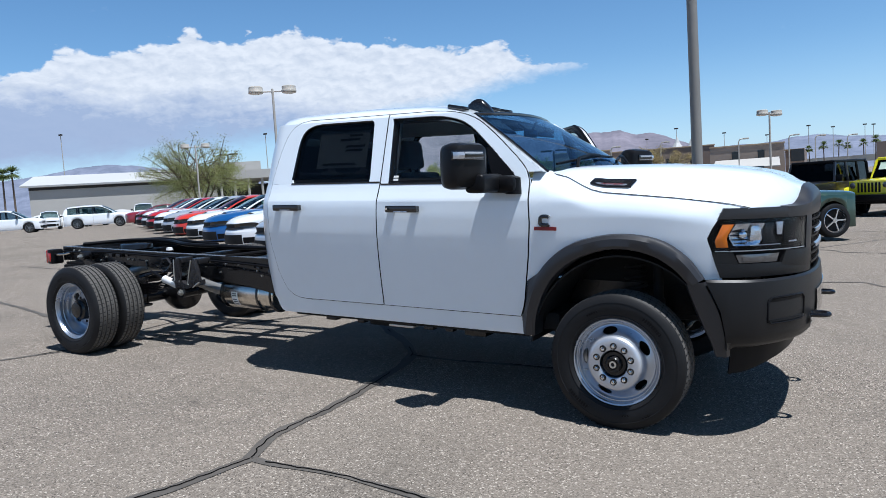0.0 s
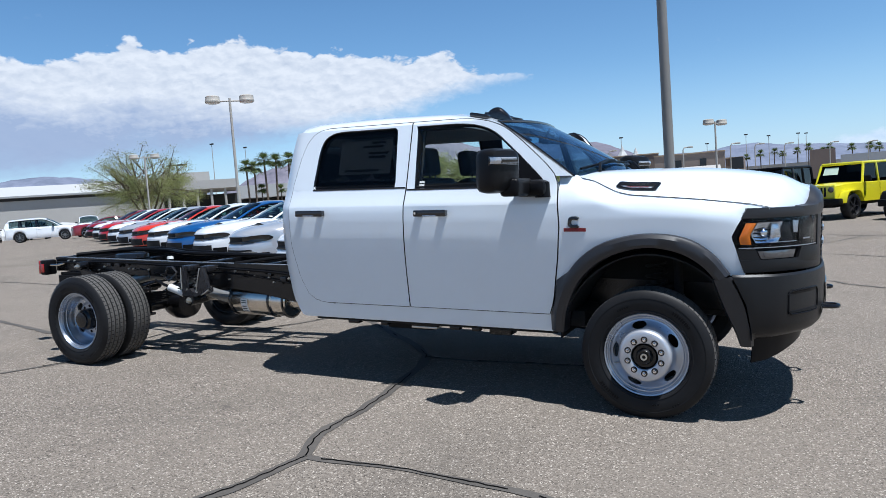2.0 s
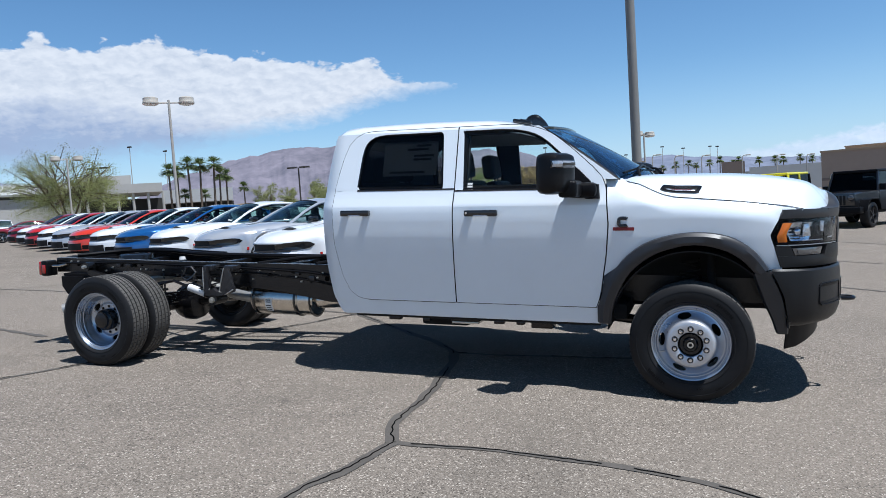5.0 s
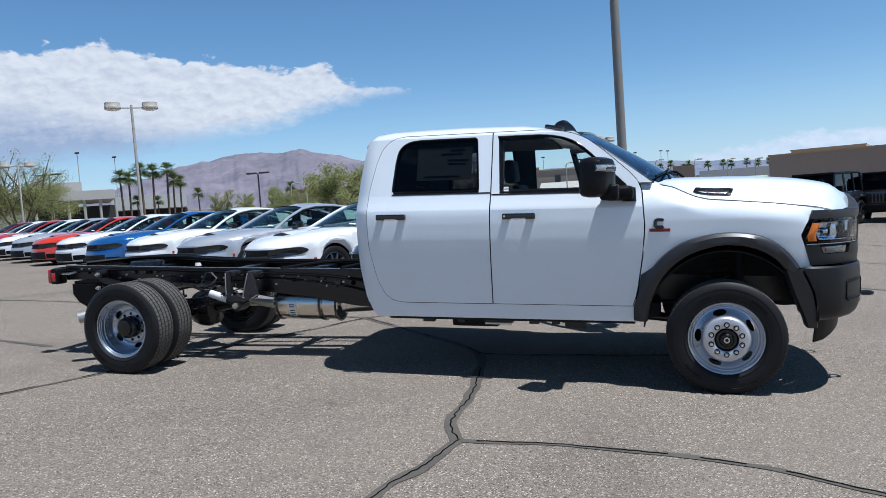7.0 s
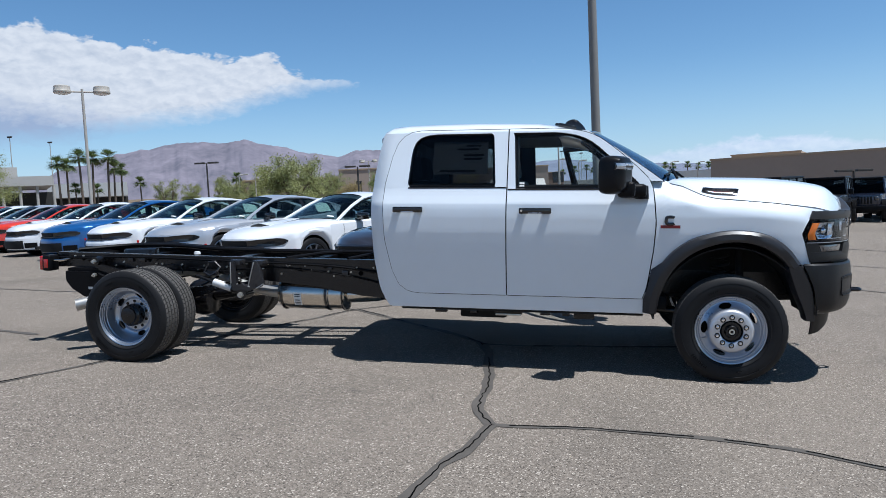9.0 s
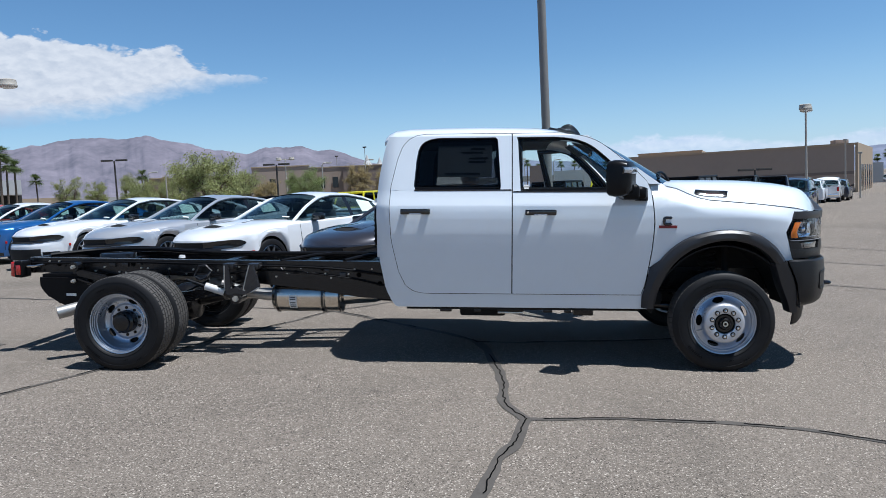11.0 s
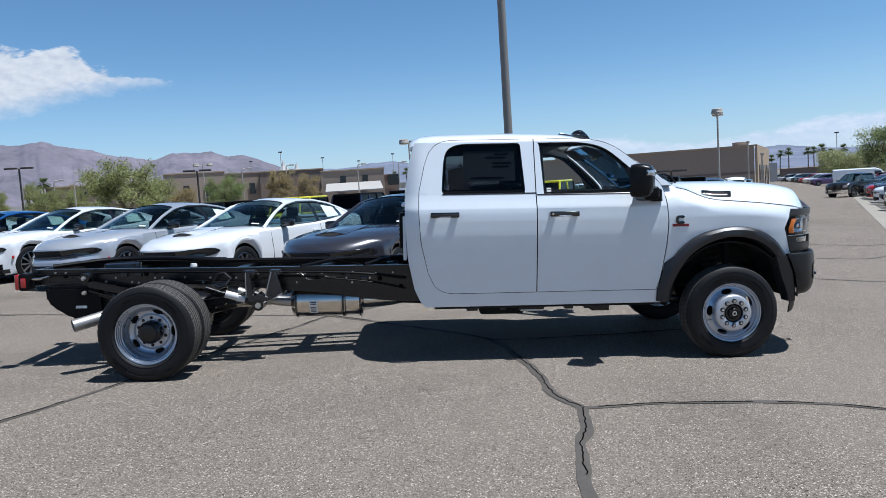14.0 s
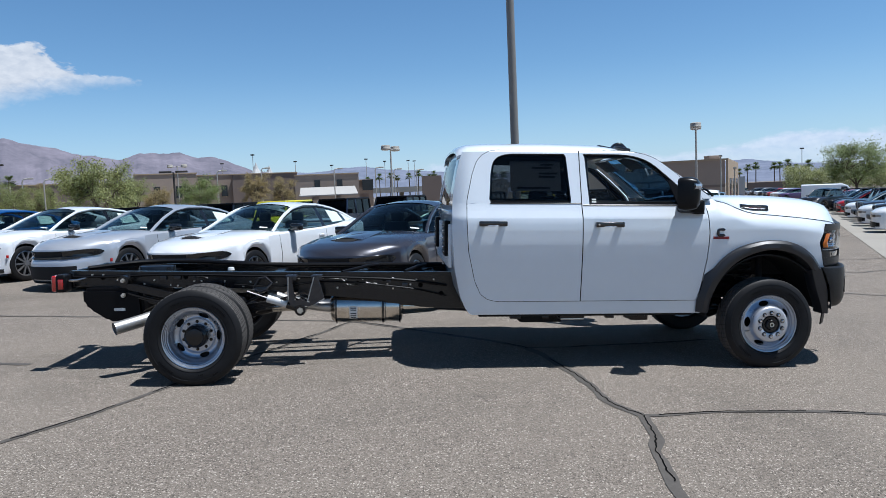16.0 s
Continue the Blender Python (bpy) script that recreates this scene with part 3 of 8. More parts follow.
def door(name, left, right, wl, wr, sill, s, glass_mat, label):
    """A door skin with its window hole, glass, seal and pull handle. Its origin is the hinge foot."""
    bm = B()
    span(bm, sorted(levels(.612, sill, 14) + [.618, .635, .655, .68]), left, right, 14, 0.012, s)
    rise = sorted(set(levels(sill, 1.936, 12) + [1.865, 1.885, 1.905, 1.920, 1.930]))
    span(bm, rise, left, wl, 4, 0.012, s)
    span(bm, rise, wr, right, 4, 0.012, s)
    span(bm, levels(1.936, 1.968, 5), left, right, 14, 0.012, s)
    bmesh.ops.remove_doubles(bm, verts=bm.verts, dist=0.0004)
    shell_in(bm, (0, -s * .03, 0))
    d = part(name, bm, M_WHITE, truck, label)
    bm = B()
    span(bm, levels(.64, sill + 0.005, 6), lambda z: left(z) + .05, lambda z: right(z) - .05, 6, -0.045, s)
    part("inner_panel", thicken(bm, 0.02), M_DASH, d, "dark grey plastic door lining")
    bm = B()
    span(bm, sorted(set(levels(sill - .01, 1.945, 10) + [1.885, 1.905, 1.920, 1.930])), lambda z: wl(z) - .012, lambda z: wr(z) + .012, 8, -0.006, s)
    pane = part("window_pane", thicken(bm, 0.004), glass_mat, d)
    bm = B()
    tube(bm, outline(wl, wr, sill + .012, 1.925, -0.030, s), 0.026, 6, closed=True)
    part("inner_frame", bm, M_TRIM, d, "black window frame lining")
    bm = B()
    tube(bm, outline(wl, wr, sill, 1.936, 0.005, s), 0.007, 6, closed=True)
    b0, b1 = max(wl(sill) - .075, left(sill) + .004), min(wr(sill) + .012 if wr(sill) > -1 else right(sill), right(sill)) - .002
    b0 = b0 if wl(sill) > -2 else wl(sill) - .01
    tube(bm, [side(b0 + k * (b1 - b0) / 10, sill - .002, 0.011, s) for k in range(11)], 0.0065, 6)
    part("window_seal", bm, M_GLOSS, d, "black rubber window seal")
    # black tube draws the shade of the gap round the door
    bm = B()
    tube(bm, outline(left, right, .612, 1.968, 0.006, s, 60), 0.0055, 6, closed=True)
    part("door_gap_seal", bm, M_TRIM, d)
    return d, pane


def handle(d, x0, x1, z, s):
    """A pull strap held off the door by a post at each end."""
    y = lerp(z, HZ, HW) + 0.012

    def lump(xa, xb, ya, yb, za, zb, bev):
        bm = B()
        box(bm, xa, xb, min(s * ya, s * yb), max(s * ya, s * yb), za, zb, bev, 3)
        return bm
    h = part("door_handle", lump(x0, x1, y + .030, y + .052, z - .023, z + .023, .010), M_GLOSS, d, "gloss black pull handle")
    part("handle_post", lump(x0 + .004, x0 + .058, y - .004, y + .040, z - .021, z + .021, .008), M_GLOSS, h)
    part("handle_post", lump(x1 - .062, x1 - .006, y - .004, y + .040, z - .021, z + .021, .008), M_GLOSS, h)
    part("handle_strip", lump(x0 + .075, x1 - .075, y + .046, y + .0545, z - .021, z - .013, .002), M_RIM, h)
    return h


def window_sticker(d, s):
    """The price sheet behind the dark rear glass, seen from its back."""
    bm = B()
    rows = []
    for z in (1.60, 1.72, 1.87):
        rows.append([side(-2.36 + k * .115, z, -0.02, s) for k in range(5)])
    grid(bm, rows)
    sh = part("price_sheet", thicken(bm, 0.001), M_PAPER, d, "white price sheet behind dark glass")
    bm = B()
    for k, (za, xa, xb) in enumerate(((1.83, -2.08, -1.96), (1.80, -2.16, -1.98), (1.75, -2.10, -1.93), (1.72, -2.10, -1.95), (1.62, -2.3, -2.0))):
        grid(bm, [[side(xa, za + dz, -0.017, s), side(xb, za + dz, -0.017, s)] for dz in (0, .016)])
    part("print_bar", thicken(bm, 0.0008), M_INK, sh)


rear_door, _ = door("rear_door", RD_L, RD_R, RW_L, RW_R, 1.49, -1, M_GLASS_DARK, "white rear door with dark privacy glass")
handle(rear_door, -2.662, -2.412, 1.312, -1)
window_sticker(rear_door, -1)
front_door, _ = door("front_door", FD_L, FD_R, FW_L, FW_R, 1.475, -1, M_GLASS, "white front door with clear glass")
handle(front_door, -1.622, -1.366, 1.304, -1)
bm = B()
rod(bm, (-1.60, -1.066, 1.306), (-1.60, -1.074, 1.306), 0.009)
part("lock_barrel", bm, M_CHROME, front_door)
bm = B()
for z in (1.497, 1.518):
    grid(bm, [[side(-1.63 + k * .04, z + dz, -0.004, -1) for k in range(2)] for dz in (0, .014)])
part("door_sticker", thicken(bm, 0.001), M_PAPER, front_door, "two small white stickers on the glass")
door("rear_door", RD_L, RD_R, RW_L, RW_R, 1.49, 1, M_GLASS, "white rear door with clear glass")
left_front, _ = door("front_door", FD_L, FD_R, FW_L, FW_R, 1.475, 1, M_GLASS, "white driver door standing open")
bm = B()
tube(bm, [side(q[0], q[2], -.03, 1) for q in outline(lambda z: FD_L(z) + .03, lambda z: FD_R(z) - .035, .65, 1.95, 0, 1, 30)], .022, 8, closed=True)
part("door_frame_seal", bm, M_TRIM, left_front, "black rubber seal round the open door")
hinge = Vector((-0.60, 0.99, 0.0))
left_front.matrix_basis = Matrix.Translation(hinge) @ Matrix.Rotation(radians(-57), 4, "Z") @ Matrix.Translation(-hinge)


def shell():
    """The cab behind its doors: sills, rear quarters, windscreen pillars, roof and rear wall."""
    rear = edge_fn([(.48, -2.72), (.55, -2.77), (.65, -2.815), (.9, -2.865), (1.25, -2.888), (1.45, -2.886), (1.6, -2.872), (1.8, -2.835), (1.93, -2.80), (1.975, -2.78)])
    ws = edge_fn([(1.47, -.455), (1.53, -.505), (1.62, -.625), (1.75, -.805), (1.85, -.945), (1.92, -1.05), (1.95, -1.095)])
    for s in (-1, 1):
        bm = B()
        grid(bm, [[side(a + (-.60 - a) * k / 20, z, 0.0, s) for k in range(21)] for a, z in [(rear(z), z) for z in (.66, .60, .55, .52, .50)]]
             + [[(x, s * w, z) for x in np.linspace(-2.71, -.60, 21)] for w, z in ((.912, .487), (.80, .487))])
        part("sill", shell_in(bm, (0, -s * .02, 0)), M_WHITE, truck, "white painted body sill")
        bm = B()
        span(bm, levels(.60, 1.95, 24), rear, lambda z: RD_L(max(z, .612)) + .06, 8, 0.008, s)
        part("rear_quarter", shell_in(bm, (0, -s * .02, 0)), M_WHITE, truck, "white rear corner of the cab")
        bm = B()
        span(bm, levels(1.535, 1.95, 14), lambda z: FD_R(z) - .05, lambda z: ws(z), 6, 0.006, s)
        grid(bm, [[side(ws(1.535 + .41 * k / 10), 1.535 + .41 * k / 10, .006, s), (-.51 - .575 * k / 10, s * (.835 - .155 * k / 10), 1.530 + .40 * k / 10)] for k in range(11)])
        bmesh.ops.remove_doubles(bm, verts=bm.verts, dist=.002)
        part("windscreen_pillar", shell_in(bm, (0, -s * .02, 0)), M_WHITE, truck, "white windscreen pillar")
        bm = B()
        span(bm, levels(.64, 1.46, 6), lambda z: -2.0, lambda z: -1.45, 4, -0.05, s)
        part("door_post", shell_in(bm, (0, -s * .02, 0)), M_WHITE, truck, "white post between the doors")
    # roof
    bm = B()
    rows = []
    for x in [-2.835, -2.805, -2.74, -2.60, -2.3, -2.0, -1.7, -1.5, -1.36, -1.24, -1.15, -1.09]:
        drop = lerp(x, [-2.835, -2.805, -2.74, -2.55, -1.9, -1.5, -1.3, -1.15, -1.09], [.075, .045, .02, .004, 0, .014, .04, .075, .095])
        half = [(.792, 1.945), (.785, 1.968), (.765, 1.992), (.72, 2.015), (.62, 2.036), (.45, 2.052), (.25, 2.062), (0, 2.066)]
        ring = [(-w, z) for w, z in half] + [(w, z) for w, z in reversed(half[:-1])]
        bow = lambda w: 0.10 * (1 - (w / .8) ** 2) if x > -1.3 else 0.0
        row = []
        for w, z in ring:
            d = drop * (1 if z > 1.96 else .45)
            xx = x - lerp(x, [-1.3, -1.09], [0, 0.10]) * (1 - (w / .8) ** 2)
            row.append((xx, math.copysign(max(abs(w) - (2.7 * (x + 2.71) ** 2 if x < -2.71 else 0) * (abs(w) / .79) ** 3, 0), w), z - d))
        rows.append(row)
    grid(bm, rows)
    part("roof", shell_in(bm, (0, 0, -.02)), M_WHITE, truck, "white painted roof panel")
    bm = B()
    rows = [[(x, w, 1.945 - .03 * (abs(w) / .75) ** 2) for w in np.linspace(-.74, .74, 7)] for x in (-2.72, -2.2, -1.7, -1.36)]
    grid(bm, rows)
    part("headliner", thicken(bm, 0.015), M_CLOTH, truck, "grey cloth headliner")
    # rear wall with a wide window
    bm = B()
    zs = [.52, .70, .9, 1.1, 1.3, 1.5, 1.52, 1.6, 1.7, 1.8, 1.86, 1.92, 1.965]
    for a, b in zip(zs, zs[1:]):
        ys = [-.80, -.62, 0, .62, .80]
        for y0, y1 in zip(ys, ys[1:]):
            if a >= 1.5 and b <= 1.87 and abs(y0 + y1) < .7:
                continue
            grid(bm, [[(rear(z) - .012 * (1 - (y / .8) ** 2), y / .8 * (lerp(z, HZ, HW) - .080), z) for y in (y0, y1)] for z in (a, b)])
    bmesh.ops.remove_doubles(bm, verts=bm.verts, dist=0.001)
    wall = part("rear_wall", shell_in(bm, (.02, 0, 0)), M_WHITE, truck, "white ribbed rear cab wall")
    for k in range(15):
        bm = B()
        y = -.78 + k * .108
        box(bm, -2.912, -2.880, y, y + .045, .90, 1.30, 0.010)
        part("rib", bm, M_WHITE, wall)
    bm = B()
    box(bm, -2.918, -2.878, -.84, .84, 1.385, 1.42, 0.012)
    part("wall_ledge", bm, M_WHITE, wall)
    for y in (-.60, .60):
        bm = B()
        box(bm, -2.945, -2.885, y - .12, y + .12, 1.00, 1.33, 0.02)
        vent = part("cab_vent", bm, M_TRIM, wall, "black cab air vent")
        for k in range(6):
            bm = B()
            box(bm, -2.952, -2.940, y - .10, y + .10, 1.03 + k * .046, 1.05 + k * .046, 0.003)
            part("vent_slat", bm, M_GLOSS, vent)
    bm = B()
    rows = [[(rear(z) - .018 + .03 * (abs(y) / .76) ** 3, y * lerp(z, [1.5, 1.9], [1.0, .90]), z) for y in np.linspace(-.76, .76, 9)] for z in np.linspace(1.47, 1.90, 6)]
    grid(bm, rows)
    part("rear_window", thicken(bm, 0.005), M_GLASS_DARK, truck, "dark tinted rear cab window")
    # windscreen
    bm = B()
    rows = []
    for k in range(9):
        f = k / 8
        row = []
        for j in range(13):
            y = -1 + 2 * j / 12
            w = (.845 - .155 * f) * y
            x = -.50 - .595 * f + (.24 - .13 * f) * (1 - y * y)
            z = 1.525 + .415 * f + .022 * (1 - y * y) + .012 * math.sin(math.pi * f)
            row.append((x, w, z))
        rows.append(row)
    grid(bm, rows)
    part("windscreen", thicken(bm, 0.005), M_GLASS_WS, truck, "windscreen with reflected sky blue in its tint")
    bm = B()
    tube(bm, [r[0] for r in rows] + rows[-1][1:] + [r[-1] for r in reversed(rows[:-1])], 0.012, 6)
    part("windscreen_seal", bm, M_GLOSS, truck)
    # cowl and wipers
    bm = B()
    grid(bm, [[(x + .23 * (1 - (y / .84) ** 2), y, z + .02 * (1 - (y / .84) ** 2)) for y in np.linspace(-.84, .84, 11)] for x, z in ((-.55, 1.49), (-.48, 1.522), (-.40, 1.50))])
    cowl = part("cowl", thicken(bm, 0.01), M_TRIM, truck, "black plastic cowl below the windscreen")
    for y in (-.62, .08):
        bm = B()
        def on_glass(w, f, lift):
            q = w / (.845 - .155 * f)
            return (-.50 - .595 * f + (.24 - .13 * f) * (1 - q * q) + lift * .6, w, 1.525 + .415 * f + .022 * (1 - q * q) + lift * .8)
        tube(bm, [on_glass(y - .02, .0, .03), on_glass(y + .06, .09, .05), on_glass(y + .25, .15, .045), on_glass(y + .42, .17, .03)], 0.011, 6)
        tube(bm, [on_glass(y - .12, .08, .022), on_glass(y + .15, .135, .022), on_glass(y + .42, .17, .022), on_glass(y + .66, .155, .022)], 0.009, 6)
        part("wiper", bm, M_TRIM, cowl, "black wiper arm and blade")
    # clearance lamps over the windscreen and the antenna pod
    def crown(x, y):
        return lerp(abs(y), [0, .25, .45, .62, .72], [2.066, 2.062, 2.052, 2.036, 2.015]) - lerp(x, [-1.5, -1.3, -1.15], [.014, .04, .075])
    for y in (-.62, -.22, 0.0, .22, .62):
        bm = B()
        box(bm, -.075, .075, -.032, .032, -.006, .026, 0.013, 3)
        x = -1.27 - .05 * (1 - (y / .6) ** 2)
        lamp = part("roof_marker_lamp", bm, M_GLOSS, truck, "low smoked clearance lamp")
        lamp.matrix_basis = pose(x, y, crown(x, y), 0, 11, 0)
    bm = B()
    fin = soft([(-.100, .0, .030), (-.078, .050, .040), (-.04, .076, .046), (.0, .080, .048), (.035, .062, .045), (.075, .028, .036), (.100, -.006, .022)], 22)
    grid(bm, [[(x, w * math.copysign(abs(math.cos(a)) ** .7, math.cos(a)), -.012 + (h + .012) * math.sin(a) ** .6) for a in np.linspace(0, math.pi, 13)] for x, h, w in fin])
    pod = part("antenna_pod", bm, M_GLOSS, truck, "rounded black antenna fin on the roof")
    pod.matrix_basis = pose(-1.21, -.38, crown(-1.21, .38), 0, 6, 0)


shell()


# ---- nose
SEAM_X = [-.50, -.36, -.27, -.20, -.12, .05, .3, .573, .69, .80, .95]
SEAM_Y = [.84, .865, .895, .92, .935, .945, .94, .925, .885, .80, .70]
SEAM_Z = [1.53, 1.495, 1.45, 1.42, 1.402, 1.388, 1.366, 1.334, 1.308, 1.306, 1.306]
HOOD_T, HOOD_XF = [0, .5, .62, .74, .86, 1], [.908, .905, .896, .872, .808, .682]
HOOD_S = [0, .12, .3, .42, .5, .58, .66, .74, .82, .9, .96, 1.0]
HOOD_P = [.965, .97, .975, .99, 1.0, .985, .94, .86, .68, .36, .13, 0]


def hood_pt(u, t, sgn):
    """A point on the hood: u runs from the windscreen to the nose, t from the middle to the side seam."""
    xf = lerp(t, HOOD_T, HOOD_XF)
    x = -.50 + u * (xf + .50) + .22 * (1 - t * t) * max(0, 1 - u * 4)
    yy, zs = lerp(x, SEAM_X, SEAM_Y), lerp(x, SEAM_X, SEAM_Z)
    zt = lerp(x, [-.5, -.3, 0, .2, .3, .4, .5, .6, .7, .8, .85, .91], [1.562, 1.568, 1.566, 1.563, 1.558, 1.550, 1.540, 1.526, 1.507, 1.480, 1.460, 1.428])
    z = zs + max(zt - zs, 0.004) * lerp(t, HOOD_S, HOOD_P)
    f = max(0.0, (u - .88) / .12) ** 2.2
    z += (lerp(t, [0, .3, .45, .55, .63, .70, .78, .9, 1], [1.424, 1.422, 1.412, 1.384, 1.350, 1.324, 1.311, 1.308, 1.307]) - z) * f
    return (x, sgn * t * yy, z)


def hood():
    bm = B()
    rows = []
    for k in range(31):
        u = k / 30
        tt = [0, .12, .3, .42, .5, .54, .58, .62, .66, .70, .74, .78, .82, .86, .9, .93, .96, 1.0]
        rows.append([hood_pt(u, t, -1) for t in reversed(tt)] + [hood_pt(u, t, 1) for t in tt[1:]])
    grid(bm, rows)
    h = part("hood", shell_in(bm, (0, 0, -.015)), M_WHITE, truck, "white raised hood with side badges", smooth=50)
    for s in (-1, 1):
        # black tube draws the shade of the gap beside the hood
        bm = B()
        tube(bm, [(x, s * (lerp(x, SEAM_X, SEAM_Y) + .002), lerp(x, SEAM_X, SEAM_Z) - .001) for x in np.linspace(-.47, .685, 34)], 0.0020, 6)
        part("hood_gap_seal", bm, M_TRIM, h)
        # badge plates bent onto the hood's flanks
        line = [(t, Vector(hood_pt((-.09 + .50) / 1.30, t, s))) for t in np.linspace(.70, .99, 60)]
        arc = [0.0]
        for a, b in zip(line, line[1:]):
            arc.append(arc[-1] + (b[1] - a[1]).length)
        mid = min(range(60), key=lambda k: abs(line[k][1].z - 1.450))

        def lay(lx, lv, lift):
            t = lerp(arc[mid] - lv * 1.22 - lx * .05, arc, [q[0] for q in line])

            def pt(x, t):
                return Vector(hood_pt((x + .50) / (lerp(t, HOOD_T, HOOD_XF) + .50), t, s))
            p, n = pt(-.09 + lx, t), (pt(-.08 + lx, t) - pt(-.10 + lx, t)).cross(pt(-.09 + lx, t + .01) - pt(-.09 + lx, t - .01)).normalized()
            return p + (n if n.z > 0 else -n) * lift

        def plate(pts, lift, mat, name, parent, label=""):
            bm = B()
            k = 14
            x0, x1 = min(p[0] for p in pts[0]), max(p[0] for p in pts[0])
            rows = []
            for i in range(k + 1):
                f = i / k
                lo, hi = Vector(pts[0][0]).lerp(Vector(pts[0][1]), f), Vector(pts[1][0]).lerp(Vector(pts[1][1]), f)
                e = .006 if i in (0, k) else 0
                rows.append([lay(lo.x, lo.y + e, -.004), lay(lo.x, lo.y + e, lift * .8), lay(lo.x, lo.y + e + .003, lift), lay(hi.x, hi.y - e - .003, lift), lay(hi.x, hi.y - e, lift * .8), lay(hi.x, hi.y - e, -.004)])
            grid(bm, rows)
            return part(name, bm, mat, parent, label)
        b = plate((((-.135, -.036), (.125, -.036)), ((-.12, .034), (.145, .034))), .009, M_GLOSS, "hood_badge", h, "black framed badge with lettering")
        plate((((-.112, -.026), (.105, -.026)), ((-.10, .024), (.12, .024))), .0105, M_TRIM, "badge_inset", b)
        plate((((-.098, -.025), (.098, -.025)), ((-.095, -.007), (.104, -.007))), .0112, M_RIM, "badge_strip", b, "pale strip behind red lettering")
        for txt, size, v, mat in (("5500", .034, .006, M_LETTER), ("HEAVY DUTY", .015, -.016, M_BADGE_RED)):
            cu = bpy.data.curves.new("lettering", "FONT")
            cu.body, cu.size, cu.extrude, cu.align_x, cu.align_y = txt, size, .001, "CENTER", "CENTER"
            dg = new("lettering", cu)
            bpy.context.view_layer.update()
            me = bpy.data.meshes.new_from_object(dg)
            bpy.data.objects.remove(dg)
            wide = 1.9 if txt == "5500" else 1.5
            for q in me.vertices:
                q.co = lay(-s * q.co.x * wide + .008, q.co.y + v, .0125 + q.co.z)
            me.materials.clear()
            me.materials.append(mat)
            new("lettering", me).parent = b


hood()

ARCH_OUT = [(-.636, .50), (-.605, .70), (-.505, .92), (-.335, 1.075), (-.12, 1.148), (.08, 1.160), (.25, 1.125), (.385, 1.035), (.475, .918)]
ARCH_IN = [(-.548, .50), (-.52, .66), (-.43, .85), (-.285, .985), (-.10, 1.058), (.05, 1.070), (.20, 1.035), (.315, .965), (.40, .872)]


def fenders():
    arch = soft(ARCH_OUT, 40)
    ax, az = [p[0] for p in arch], [p[1] for p in arch]
    for s in (-1, 1):
        bm = B()
        rows = []
        front = [(.905, .556), (.923, .556), (1.0, .526), (1.136, .479), (1.2, .508), (1.28, .556), (1.294, .572), (1.299, .69), (1.5, .69)]
        for x in list(np.linspace(-.561, .475, 34)) + [.53, .585, .64, .69]:
            lo = lerp(x, ax, az) - .03 if x < .475 else .905
            hi = lerp(x, SEAM_X, SEAM_Z) - .004
            if x < -.46:
                hi = 1.538
            zs = [lo + (hi - lo) * k / 22 for k in range(21)] + [max(hi - .014, lo), hi]
            row = []
            for z in zs:
                xx = x
                if x > .476:
                    xx = .475 + (lerp(z, [p[0] for p in front], [p[1] for p in front]) - .475) * (x - .475) / .215
                if x < -.40:
                    a = FD_R(z) + .009
                    xx = a + (x + .561) / .161 * (-.40 - a)
                p = side(xx, z, 0.010, s)
                yy = lerp(xx, SEAM_X, SEAM_Y)
                f = max(0.0, 1 - (hi - z) / .12)
                w = abs(p[1]) * (1 - f * f) + min(abs(p[1]), yy) * f * f
                row.append((xx, s * w, z))
            rows.append(row)
        grid(bm, rows)
        fen = part("fender", shell_in(bm, (0, -s * .014, 0)), M_WHITE, truck, "white front fender")
        # engine badge
        bm = B()
        pts = [(.024 * math.copysign(abs(math.cos(a)) ** .6, math.cos(a)) * 1.3, .027 * math.copysign(abs(math.sin(a)) ** .6, math.sin(a))) for a in np.linspace(radians(40), radians(320), 26)]
        tube(bm, [side(-.462 + px, 1.232 + pz, 0.016, s) for px, pz in pts], 0.0125, 8)
        bd = part("engine_badge", bm, M_GLOSS, fen, "black letter-shaped badge over a red bar")
        bm = B()
        grid(bm, [[side(x, z, 0.014, s) for x in (-.533, -.46, -.388)] for z in (1.172, 1.195)])
        part("badge_bar", thicken(bm, 0.004), M_BADGE_RED, bd, "red bar of the badge")
        # wheel-arch flare
        bm = B()
        oo, ii = soft(ARCH_OUT, 30), soft(ARCH_IN, 30)
        rows = []
        for (xo, zo), (xi, zi) in zip(oo, ii):
            row = []
            for f, out in ((0, .012), (.06, .045), (.3, .066), (.75, .072), (.95, .062), (1.0, .03), (1.0, -.06)):
                x, z = xo + (xi - xo) * f, zo + (zi - zo) * f
                if f == 0 and zo < .85 and xo < 0:
                    x = min(x, FD_R(z) + .010)
                w = lerp(z, HZ, HW) + out
                row.append((x, s * w, z))
            rows.append(row)
        grid(bm, rows)
        part("arch_flare", thicken(bm, 0.008), M_FLARE, fen, "matt black wheel-arch flare")
        # wheel well liner
        bm = B()
        rows = []
        for k in range(25):
            a = math.pi * (.97 - .91 * k / 24)
            r = .63
            rows.append([(r * .92 * math.cos(a), s * w, .40 + r * math.sin(a)) for w in (.98, .70, .46)])
        grid(bm, rows)
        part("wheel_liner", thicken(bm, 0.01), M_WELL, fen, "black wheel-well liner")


fenders()

NOSE = [(.47, .985), (.52, .972), (.60, .935), (.69, .875), (.78, .785), (.87, .67), (.93, .55), (.96, .42), (.978, .2), (.982, 0)]
